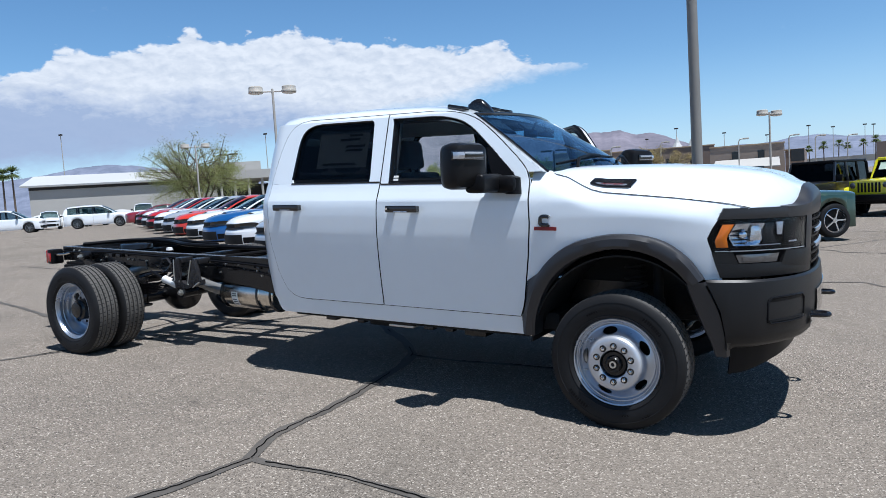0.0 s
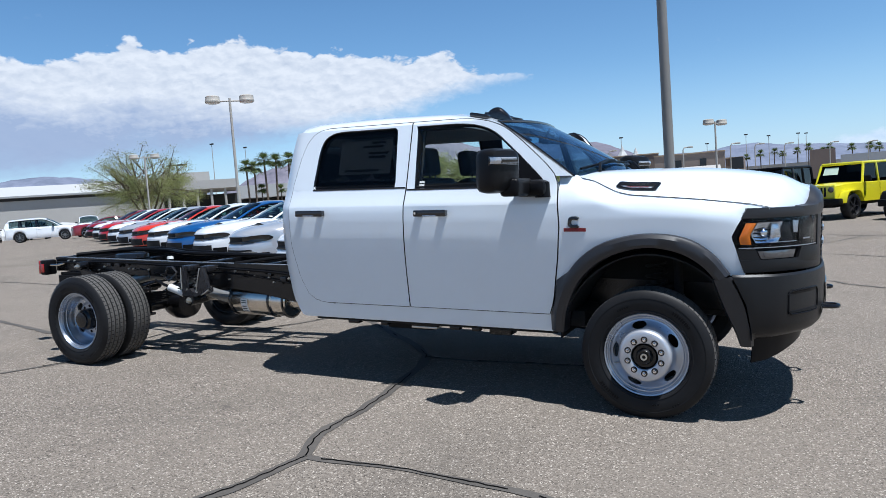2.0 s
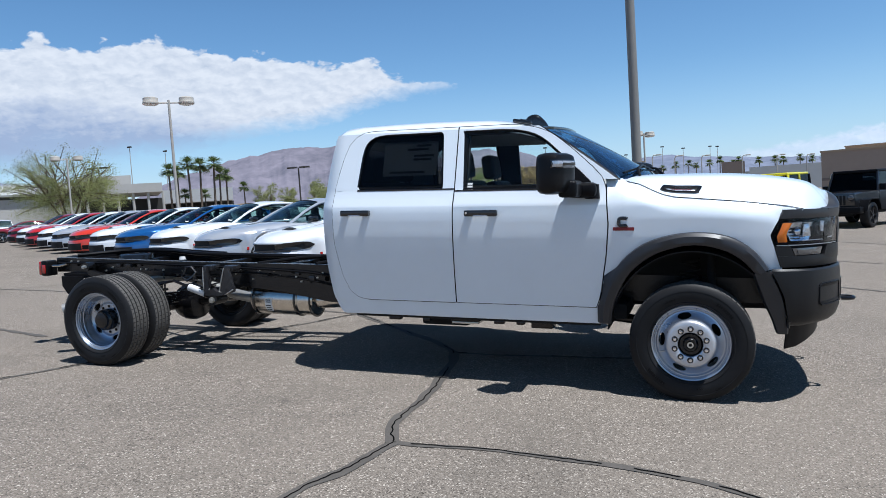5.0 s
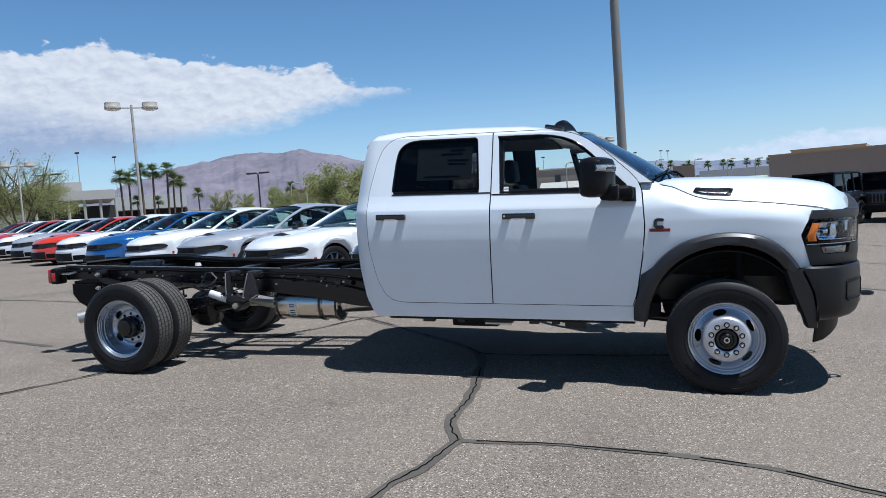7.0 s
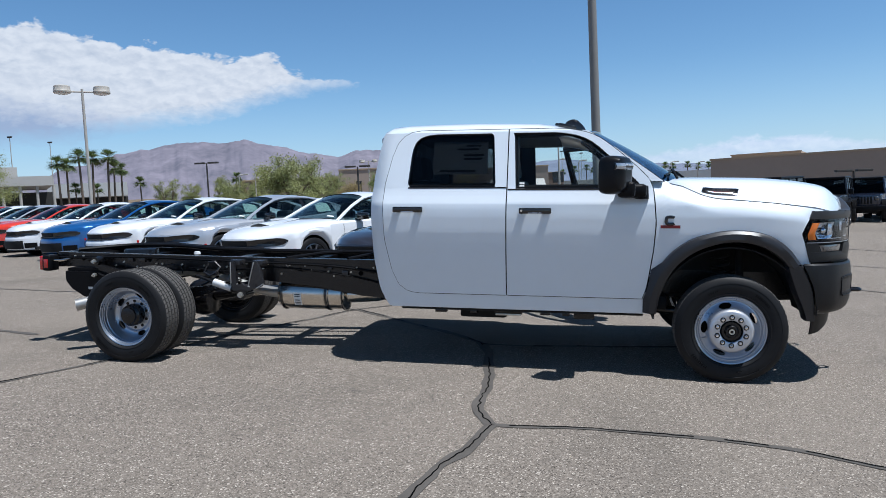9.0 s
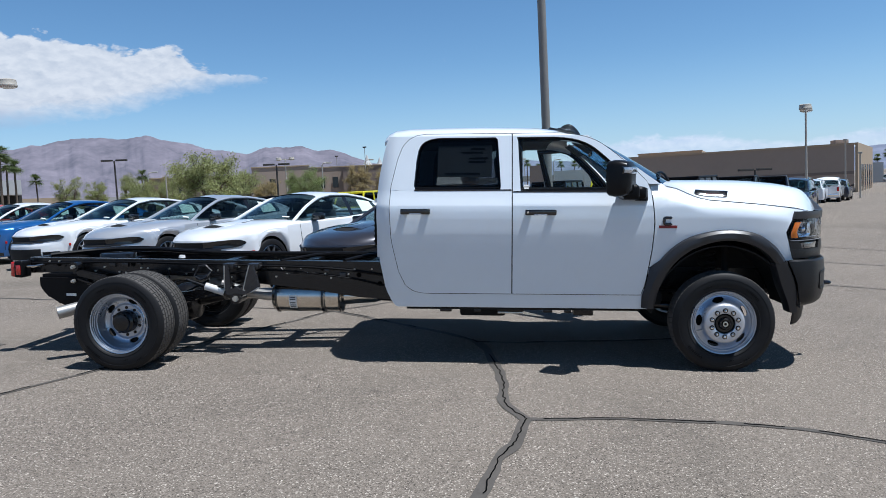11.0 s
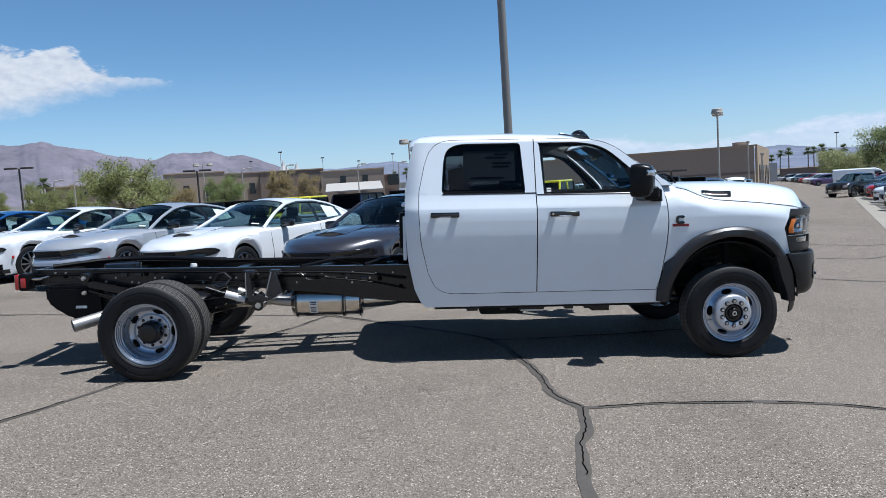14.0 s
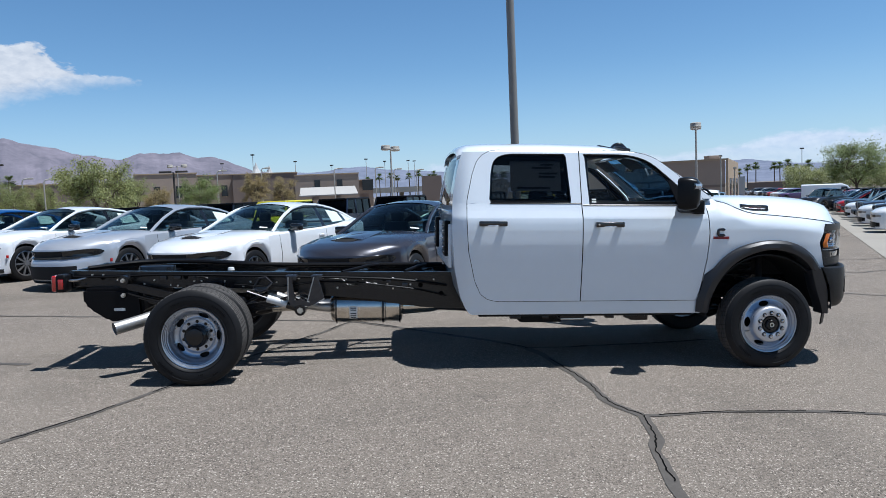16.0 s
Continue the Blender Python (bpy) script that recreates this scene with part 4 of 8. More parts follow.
BUMP = [(.478, 1.045), (.56, 1.03), (.70, .972), (.79, .885), (.87, .765), (.93, .63), (.975, .45), (.998, .2), (1.0, 0)]


def plan(curve, n=40):
    """A smooth plan line from the passenger side's corner to the middle and on to the other corner, with its length fractions."""
    half = soft(curve, n)
    full = [(x, -y) for x, y in half] + [(x, y) for x, y in reversed(half[:-1])]
    return full


def band(bm, curve, f0, f1, profile, n=24):
    """A strip along part of a plan line; profile is a list of (z, outward offset)."""
    pts = plan(curve)
    d = [0.0]
    for a, b in zip(pts, pts[1:]):
        d.append(d[-1] + math.dist(a, b))
    rows = []
    for k in range(n + 1):
        q = (f0 + (f1 - f0) * k / n) * d[-1]
        x, y = lerp(q, d, [p[0] for p in pts]), lerp(q, d, [p[1] for p in pts])
        xa, ya = lerp(q - .01, d, [p[0] for p in pts]), lerp(q - .01, d, [p[1] for p in pts])
        xb, yb = lerp(q + .01, d, [p[0] for p in pts]), lerp(q + .01, d, [p[1] for p in pts])
        tx, ty = xb - xa, yb - ya
        k2 = math.hypot(tx, ty) or 1
        nx, ny = ty / k2, -tx / k2
        rows.append([(x + nx * o, y + ny * o, z) for z, o in profile])
    return grid(bm, rows)


HALF = soft(NOSE, 60)
HALF_Q = [0.0]
for p_, q_ in zip(HALF, HALF[1:]):
    HALF_Q.append(HALF_Q[-1] + math.dist(p_, q_))


def nose_at(q, z, off, s):
    """A point on the nose: q metres round it from the fender, off metres proud; past the middle it goes on to the other side."""
    flip = s
    if q > HALF_Q[-1]:
        q, flip = 2 * HALF_Q[-1] - q, -s
    xs, ys = [p[0] for p in HALF], [p[1] for p in HALF]
    x, y = lerp(q, HALF_Q, xs), lerp(q, HALF_Q, ys)
    tx, ty = lerp(q + .01, HALF_Q, xs) - lerp(q - .01, HALF_Q, xs), lerp(q + .01, HALF_Q, ys) - lerp(q - .01, HALF_Q, ys)
    k = math.hypot(tx, ty) or 1
    return (x - ty / k * off, flip * (y + tx / k * off), z)


def lay_on(left, right, z0, z1, off, s, bulge=0.0, nz=6, nq=14, d=.005):
    """A piece laid on the nose between two edges that vary with height."""
    bm = B()
    rows = []
    for i in range(nz + 1):
        z = z0 + (z1 - z0) * i / nz
        a, b = left(z), right(z)
        rows.append([nose_at(a + (b - a) * k / nq, z, off + bulge * math.sin(math.pi * i / nz) * math.sin(math.pi * k / nq), s) for k in range(nq + 1)])
    grid(bm, rows)
    return thicken(bm, d)


def nose():
    C = HALF_Q[-1]
    E = edge_fn
    lamp_l = E([(.92, .085), (1.0, .055), (1.137, .012), (1.20, .04), (1.30, .10)])
    for s in (-1, 1):
        hl = part("headlight", lay_on(lamp_l, E([(.9, .70)]), .985, 1.26, -.035, s), M_TRIM, truck, "smoked headlight with amber corner and silver bowl")
        part("amber_lens", lay_on(E([(1.09, .060), (1.128, .050), (1.217, .090)]), E([(1.09, .122), (1.142, .112), (1.217, .152)]), 1.09, 1.217, .006, s, .010), M_AMBER, hl, "amber corner lens")
        bowl = part("reflector", lay_on(E([(1.095, .160), (1.147, .126), (1.218, .172)]), E([(1.095, .31), (1.16, .352), (1.218, .348)]), 1.095, 1.218, -.014, s, -.020), M_BOWL, hl, "silver reflector bowl")
        for q0, q1, z0, z1 in ((.150, .236, 1.172, 1.178), (.145, .240, 1.150, 1.155), (.150, .236, 1.128, 1.133), (.160, .235, 1.110, 1.114)):
            part("reflector_rib", lay_on(E([(z0, q0)]), E([(z0, q1)]), z0, z1, -.012, s, 0, 1, 6, .004), M_TRIM, bowl)
        part("reflector_step", lay_on(E([(1.13, .252), (1.205, .262)]), E([(1.13, .330), (1.205, .318)]), 1.125, 1.205, -.010, s, .006, 4, 6, .004), M_BOWL, bowl, "pale inner reflector")
        part("bowl_shroud", lay_on(E([(1.12, .338), (1.17, .330), (1.21, .352)]), E([(1.12, .432), (1.17, .400), (1.21, .424)]), 1.100, 1.214, -.010, s, .010), M_WELL, hl, "black lamp shroud")
        part("light_pipe", lay_on(E([(1.14, .440), (1.221, .428)]), E([(1.14, .470), (1.221, .482)]), 1.150, 1.221, -.010, s, .004), M_LENS, hl, "pale upright light strip")
        part("inner_bezel", lay_on(E([(1.12, .50)]), E([(1.12, .685)]), 1.095, 1.218, -.022, s, .006), M_TRIM, hl)
        # a chrome strip, and a streak put in for the bezel's reflections
        for q0, q1, z0, z1 in ((.255, .46, 1.094, 1.099), (.53, .60, 1.104, 1.112)):
            part("bezel_streak", lay_on(E([(z0, q0)]), E([(z0, q1)]), z0, z1, -.008, s, 0, 1, 8, .003), M_RIM, hl, "thin bright strip")
        bm = B()
        lathe(bm, [(.0, .018), (.014, .015), (.022, .006), (.026, 0)], (0, 0, 0), 24, "x")
        pj = part("projector", bm, M_CHROME, hl, "round projector lens")
        px, py, _ = nose_at(.215, 1.165, -.020, s)
        pj.matrix_basis = pose(px, py, 1.158, 0, 0, s * 42)
        part("turn_lens", lay_on(E([(1.0, .190), (1.05, .165)]), E([(1.0, .430), (1.05, .450)]), 1.000, 1.048, -.004, s, .004), M_TURN, hl, "low clear turn lamp")
        part("turn_reflector", lay_on(E([(1.0, .215), (1.05, .195)]), E([(1.0, .33), (1.05, .35)]), 1.010, 1.036, .001, s, .002, 2, 8, .003), M_TURN, hl)
        part("lamp_cover", lay_on(lambda z: lamp_l(z) + .012, E([(1.06, .675), (1.24, .695)]), 1.077, 1.245, .002, s, .010, 8, 20, .003), M_COVER, hl, "clear outer lens")
        part("chrome_line", lay_on(lambda z: lamp_l(z) + .02, E([(1.06, .675)]), 1.066, 1.071, .002, s, 0, 1, 20), M_RIM, hl, "thin bright divider")
        # plastic surround: the strip over the lamp, the sill under it, the upright by the grille
        part("lamp_strip", lay_on(lambda z: lamp_l(z) - .004, E([(1.2, .74)]), 1.246, 1.306, .004, s, .004, 4, 20, .03), M_FLARE, truck, "dark grey strip over the headlight")
        sill = part("lamp_sill", lay_on(lamp_l, E([(.9, .80)]), .922, .996, .004, s, .004, 4, 20, .03), M_BUMPER, truck, "black panel under the headlight")
        part("sill_step", lay_on(E([(.95, .44), (1.06, .49)]), E([(.95, .80), (1.06, .80)]), .960, 1.060, .006, s, .006, 4, 10, .02), M_BUMPER, sill)
        part("sill_end", lay_on(lamp_l, E([(.99, .185), (1.06, .150)]), .990, 1.060, .001, s, 0, 4, 6, .02), M_BUMPER, sill)
        part("grille_side", lay_on(E([(.99, .69)]), E([(.99, .80)]), 1.055, 1.25, .006, s, .006, 4, 6, .03), M_FLARE, truck, "dark grey upright beside the grille")
    bm = B()
    rows = []
    crest = soft([(.50, 1.307), (.56, 1.309), (.62, 1.312), (.68, 1.324), (.74, 1.350), (.82, 1.390), (.92, 1.417), (C, 1.427)], 60)
    crest_q, crest_z = [c[0] for c in crest], [c[1] for c in crest]
    for k in range(49):
        q = .50 + (2 * C - 1.0) * k / 48
        e = min(q, 2 * C - q)
        top = lerp(e, crest_q, crest_z)
        grow = min(1, (e - .50) / .16)
        rows.append([nose_at(q, z, .0065 + (o - .0065) * (grow if o > 0 else 1), -1) for z, o in ((1.246, .006), (1.28, .012), (1.304 + (top - 1.304) * .35, .010), (1.304 + (top - 1.304) * .62, -.004), (1.304 + (top - 1.304) * .86, -.032), (top + .002, -.062), (top - .004, -.070), (top - .03, -.078))])
    grid(bm, rows)
    part("grille_crown", thicken(bm, .008), M_FLARE, truck, "dark grey crown over the grille")
    bm = B()
    band(bm, NOSE, .30, .70, [(.93, -.03), (1.26, -.025)], 20)
    mesh = part("grille", thicken(bm, 0.01), M_GLOSS, truck, "black grille with honeycomb bars")
    for z in (.965, 1.015, 1.065, 1.115, 1.165, 1.215):
        bm = B()
        band(bm, NOSE, .325, .675, [(z - .012, -.02), (z - .005, .008), (z + .005, .008), (z + .012, -.02)], 20)
        part("grille_bar", thicken(bm, 0.006), M_TRIM, mesh)
    for k in range(19):
        bm = B()
        f = .33 + .34 * k / 18
        band(bm, NOSE, f - .002, f + .002, [(.95, .004), (1.24, .006)], 2)
        part("grille_rib", thicken(bm, .01), M_TRIM, mesh)
    for z0, z1 in ((1.035, 1.075), (1.125, 1.165)):
        bm = B()
        band(bm, NOSE, .375, .625, [(z0, .0), (z0 + .010, .016), (z1 - .010, .016), (z1, .0)], 20)
        part("bright_bar", thicken(bm, .006), M_RIM, mesh, "bright bar across the grille")
    # bumper
    bm = B()
    band(bm, BUMP, 0, 1, [(.875, -.10), (.905, -.05), (.918, -.012), (.905, .0), (.86, .006), (.74, .010), (.62, .004), (.57, -.012), (.545, -.035), (.525, -.09)], 70)
    seam = edge_fn([(.48, .600), (.565, .598), (.74, .566), (.90, .490), (.95, .480)])
    for v in bm.verts:
        if v.co.x < seam(v.co.z):
            x = seam(v.co.z)
            y = lerp(x, [p[0] for p in BUMP], [p[1] for p in BUMP])
            v.co.x, v.co.y = x, math.copysign(y, v.co.y)
    bmesh.ops.remove_doubles(bm, verts=bm.verts, dist=.0008)
    bumper = part("front_bumper", thicken(bm, 0.012), M_BUMPER, truck, "matt black front bumper")
    for a, b in ((.135, .262), (.865, .738)):
        bm = B()
        band(bm, BUMP, a, b, [(.812, .004), (.806, .011), (.792, .010), (.784, .001), (.70, -.002), (.692, .010), (.678, .012), (.671, .004)], 14)
        pk = part("bumper_pocket", thicken(bm, 0.004), M_TRIM, bumper, "shallow blank lamp pocket")
        bm = B()
        rim = []
        for f0, z in ((.0, .69), (.0, .79), (.08, .812), (.5, .814), (.92, .812), (1.0, .79), (1.0, .69), (.92, .67), (.5, .668), (.08, .67)):
            tmp = B()
            vv = band(tmp, BUMP, a + (b - a) * f0 - .001, a + (b - a) * f0 + .001, [(z, .010), (z + .001, .010)], 2)
            rim.append(tuple(vv[1][0].co))
            tmp.free()
        tube(bm, rim, .006, 6, closed=True)
        part("pocket_rim", bm, M_TRIM, pk)
        bm = B()
        band(bm, BUMP, a + (b - a) * .12, b - (b - a) * .12, [(.715, .000), (.735, .007), (.752, .007), (.772, .000)], 8)
        part("pocket_rib", thicken(bm, 0.004), M_TRIM, pk)
    bm = B()
    band(bm, BUMP, .36, .64, [(.64, .016), (.72, .02), (.80, .016)], 12)
    part("bumper_grille", thicken(bm, 0.006), M_GLOSS, bumper)
    for a, b in ((.30, .34), (.70, .66)):
        bm = B()
        band(bm, BUMP, a, b, [(.60, .014), (.635, .024), (.67, .014)], 6)
        part("fog_lamp", thicken(bm, 0.006), M_CHROME, bumper, "small round fog lamp")
    # flare ends that join the bumper
    for s in (-1, 1):
        bm = B()
        inn = soft([(.375, .885), (.44, .70), (.50, .57), (.53, .48)], 12)
        out = soft([(.492, .905), (.572, .74), (.602, .565), (.604, .48)], 12)
        rows = []
        for (xi, zi), (xo, zo) in zip(inn, out):
            rows.append([(xi + (xo - xi) * f, s * (lerp(zi, HZ, HW) + o), zi + (zo - zi) * f) for f, o in ((0, -.06), (0, .045), (.1, .066), (.6, .07), (.85, .062), (1, .02))])
        grid(bm, rows)
        part("bumper_flare", thicken(bm, 0.008), M_FLARE, bumper, "matt black flare at the bumper's end")
        bm = B()
        hk = [(.86, s * .47, .655), (.96, s * .475, .66), (1.04, s * .475, .662), (1.068, s * .45, .662), (1.07, s * .42, .662), (1.04, s * .395, .662), (.96, s * .395, .66), (.86, s * .40, .655)]
        tube(bm, soft(hk, 24), 0.014, 8)
        part("tow_hook", bm, M_FRAME, truck, "black steel tow hook")
    # chin
    bm = B()
    CH = [(.60, .885), (.63, .855), (.70, .77), (.78, .64), (.85, .45), (.88, .2), (.885, 0)]
    pts = plan(CH)
    rows = []
    for x, y in pts:
        low = lerp(abs(y), [0, .45, .62, .8, .9], [.44, .43, .405, .365, .36])
        rows.append([(x, y, .56), (x - .004, y * .998, (.54 + low) / 2), (x - .012, y * .99, low)])
    grid(bm, rows)
    part("air_dam", thicken(bm, 0.008), M_TRIM, truck, "black air dam under the bumper")


nose()


def mirror(s):
    """A tall tow mirror on a short arm."""
    bm = B()
    rows = []
    prof = [(0, .86, .86), (.015, .96, .96), (.05, 1.0, 1.0), (.10, .97, .97), (.135, .86, .88), (.155, .62, .66), (.16, .3, .3)]
    for d, fy, fz in prof:
        ring = []
        for k in range(28):
            a = 2 * math.pi * k / 28
            ca, sa = math.cos(a), math.sin(a)
            e = 0.36
            ring.append((-.96 + d * 1.15, s * (1.26 + .135 * fy * math.copysign(abs(ca) ** e, ca)), 1.578 + .144 * fz * math.copysign(abs(sa) ** e, sa) - .012 * max(0, ca) * max(0, sa)))
        rows.append(ring)
    vv = grid(bm, rows, close=True)
    bm.faces.new(list(reversed(vv[-1])))
    pivot = Matrix.Translation((-.85, s * 1.13, 0)) @ Matrix.Rotation(radians(25 * s), 4, "Z") @ Matrix.Translation((.90, -s * 1.13, 0))
    m = part("tow_mirror", bm, M_SHELL, truck, "large black tow mirror")
    m.data.transform(pivot)
    bm = B()
    bm.faces.new([bm.verts.new((-.952, s * (1.26 + .125 * math.copysign(abs(math.cos(a)) ** .36, math.cos(a))), 1.578 + .134 * math.copysign(abs(math.sin(a)) ** .36, math.sin(a)))) for a in np.linspace(0, 2 * math.pi, 28, endpoint=False)])
    part("mirror_glass", bm, M_CHROME, m, "mirror glass").data.transform(pivot)
    bm = B()
    box(bm, -.87, -.74, min(s * 1.0, s * 1.29), max(s * 1.0, s * 1.29), 1.412, 1.528, 0.030, 3)
    box(bm, -.86, -.640, min(s * .93, s * 1.075), max(s * .93, s * 1.075), 1.405, 1.515, 0.050, 4)
    rod(bm, (-.675, s * 1.0, 1.398), (-.675, s * 1.0, 1.500), .052, .046, 20)
    part("mirror_arm", bm, M_TRIM, m, "black plastic mirror arm")
    bm = B()
    span(bm, [1.47, 1.50, 1.53, 1.56, 1.60, 1.65, 1.70], lambda z: min(FW_R(z) - .004, -.84 - (z - 1.47) * .35), lambda z: FW_R(z) + .006, 4, .012, s)
    part("mirror_sail", thicken(bm, .012), M_TRIM, m, "black triangular mirror base")
    def lamp_strip(name, y0, y1, z0, z1, off, mat, parent, label=""):
        bm = B()
        rows = []
        for k in range(9):
            y = y0 + (y1 - y0) * k / 8
            xx = lerp(abs(y - 1.26) / .135, [.3, .62, .80, .86, .92, .97], [-.776, -.781, -.794, -.804, -.82, -.845]) + off
            rows.append([(xx - .004, s * y, z0), (xx + .004, s * y, (z0 + z1) / 2), (xx - .004, s * y, z1)])
        grid(bm, rows)
        ob = part(name, thicken(bm, 0.004), mat, parent, label)
        ob.data.transform(pivot)
        return ob
    bez = lamp_strip("lamp_bezel", 1.185, 1.388, 1.612, 1.668, .006, M_GLOSS, m)
    lamp_strip("mirror_lamp", 1.335, 1.386, 1.620, 1.660, .011, M_LENS, bez, "clear lamp in the mirror")
    lamp_strip("lamp_strip", 1.200, 1.332, 1.644, 1.660, .011, M_LENS, bez)
    lamp_strip("lamp_strip", 1.196, 1.332, 1.618, 1.625, .011, M_LENS, bez)
    return m


mirror(-1)
mirror(1).parent = left_front


# ---- wheels
def tyre_mesh(parent, width):
    h = width / 2
    prof = [(.258, -h * .70), (.266, -h * .86), (.276, -h * .95), (.283, -h * .99), (.287, -h * .97), (.30, -h * 1.0), (.335, -h * 1.03), (.352, -h * 1.01), (.354, -h * 1.025), (.36, -h * 1.02), (.372, -h * .96), (.388, -h * .90), (.399, -h * .80)]
    groove = []
    for c in (-.56, -.19, .19, .56):
        groove += [(.4045, (c - .055) * h), (.393, (c - .05) * h), (.393, (c + .05) * h), (.4045, (c + .055) * h)]
    prof = prof + [(.403, -h * .72)] + groove + [(.403, h * .72)] + [(r, -a) for r, a in reversed(prof)]
    bm = B()
    lathe(bm, prof, (0, 0, 0), 72)
    for v in bm.verts:
        r = math.hypot(v.co.x, v.co.z)
        k = 1 + .018 * min(1, max(0, (r - .27) / .10))
        v.co.x, v.co.z = v.co.x * k, v.co.z * k
    t = part("tyre", bm, [M_RUBBER, M_TREAD], parent, "black ribbed truck tyre", smooth=40)
    for poly in t.data.polygons:
        if math.hypot(poly.center.x, poly.center.z) > .405:
            poly.material_index = 1
    # fine sipes along the ribs' edges
    bm = B()
    for k in range(64):
        a = 2 * math.pi * k / 64
        for c in (-.70, -.42, -.05, .33, .70):
            box(bm, -.0035, .0035, (c - .085) * h, (c + .085) * h, .4065, .4123 if abs(c) < .6 else .4112, 0, m=Matrix.Rotation(a + c, 4, "Y"))
    tagged(part("tread_sipe", bm, M_WELL, t, smooth=0), kind="stuff")
    for r, a0, a1, hh in ((.335, 3.75, 4.2, .010), (.322, .62, 1.05, .010), (.318, 1.9, 2.15, .006), (.35, 5.2, 5.35, .006), (.315, 4.85, 5.0, .005)):
        bm = B()
        k = max(2, int((a1 - a0) * 22))
        for i in range(k):
            w0, w1 = a0 + (a1 - a0) * i / k, a0 + (a1 - a0) * (i + .62) / k
            grid(bm, [[(rr * math.cos(w), -h * 1.03 - .0015, rr * math.sin(w)) for w in (w0, (w0 + w1) / 2, w1)] for rr in (r - hh, r + hh)])
        part("sidewall_mark", thicken(bm, 0.0015), M_TRIM, t, "raised marks on the tyre's sidewall", smooth=0)
    return t


def dish(prof, rc, rh, half, base, thick=.012, nuts=None):
    """A turned wheel disc with five oval hand-holes; rc, rh the holes' middle radius and half height, half their half angle."""
    dense = []
    for (r0, a0), (r1, a1) in zip(prof, prof[1:]):
        k = max(1, round(abs(r1 - r0) / .006)) if min(r0, r1) < rc + rh + .01 and max(r0, r1) > rc - rh - .01 else 1
        dense += [(r0 + (r1 - r0) * i / k, a0 + (a1 - a0) * i / k) for i in range(k)]
    dense.append(prof[-1])
    n = 150
    bm = B()

    def inside(r, w):
        d = (math.degrees(w) - base + 36) % 72 - 36
        return (r - rc) / rh, d / half
    lathe(bm, dense, (0, 0, 0), n, skip=lambda i, k: math.hypot(*inside((dense[i][0] + dense[i + 1][0]) / 2, 2 * math.pi * (k + .5) / n)) < 1 and abs(dense[i][0] - rc) < rh + .01)
    edge = []
    for e in bm.edges:
        if e.is_boundary and all(abs(math.hypot(v.co.x, v.co.z) - rc) < rh + .012 for v in e.verts):
            edge.append(e)
    rr = sorted(dense)
    for v in {v for e in edge for v in e.verts}:
        r, w = math.hypot(v.co.x, v.co.z), math.atan2(v.co.z, v.co.x)
        p, q = inside(r, w)
        k = math.hypot(p, q) or 1
        r2, w2 = rc + rh * p / k, w + radians(half * (q / k - q))
        v.co = (r2 * math.cos(w2), lerp(r2, [c[0] for c in rr], [c[1] for c in rr]), r2 * math.sin(w2))
    got = bmesh.ops.extrude_edge_only(bm, edges=edge)
    for v in [g for g in got["geom"] if isinstance(g, bmesh.types.BMVert)]:
        v.co.y += thick
    return bm


def rim_front(base=103.0):
    prof = [(.262, -.085), (.265, -.094), (.259, -.101), (.252, -.099), (.247, -.086), (.243, -.084), (.238, -.078), (.233, -.078), (.229, -.066), (.223, -.062), (.216, -.063), (.205, -.069), (.192, -.077), (.180, -.086), (.170, -.100), (.163, -.122), (.158, -.134), (.150, -.141), (.140, -.144), (.088, -.143), (.083, -.140), (.081, -.10), (.080, -.02)]
    bm = dish(prof, .191, .021, 14.0, base)
    lathe(bm, [(.262, -.085), (.25, -.05), (.235, .02), (.24, .08), (.262, .085)], (0, 0, 0), 60)
    return bm


def rim_rear(base=72.0):
    prof = [(.262, -.085), (.265, -.094), (.259, -.101), (.252, -.099), (.247, -.084), (.243, -.082), (.239, -.070), (.234, -.069), (.231, -.045), (.226, -.042), (.222, -.012), (.217, -.006), (.212, .016), (.205, .030), (.195, .040), (.180, .048), (.165, .052), (.153, .050), (.146, .043), (.142, .040), (.138, .040), (.090, .040), (.088, .06)]
    bm = dish(prof, .178, .021, 14.0, base)
    lathe(bm, [(.216, 0.0), (.235, .06), (.262, .09)], (0, 0, 0), 60)
    return bm


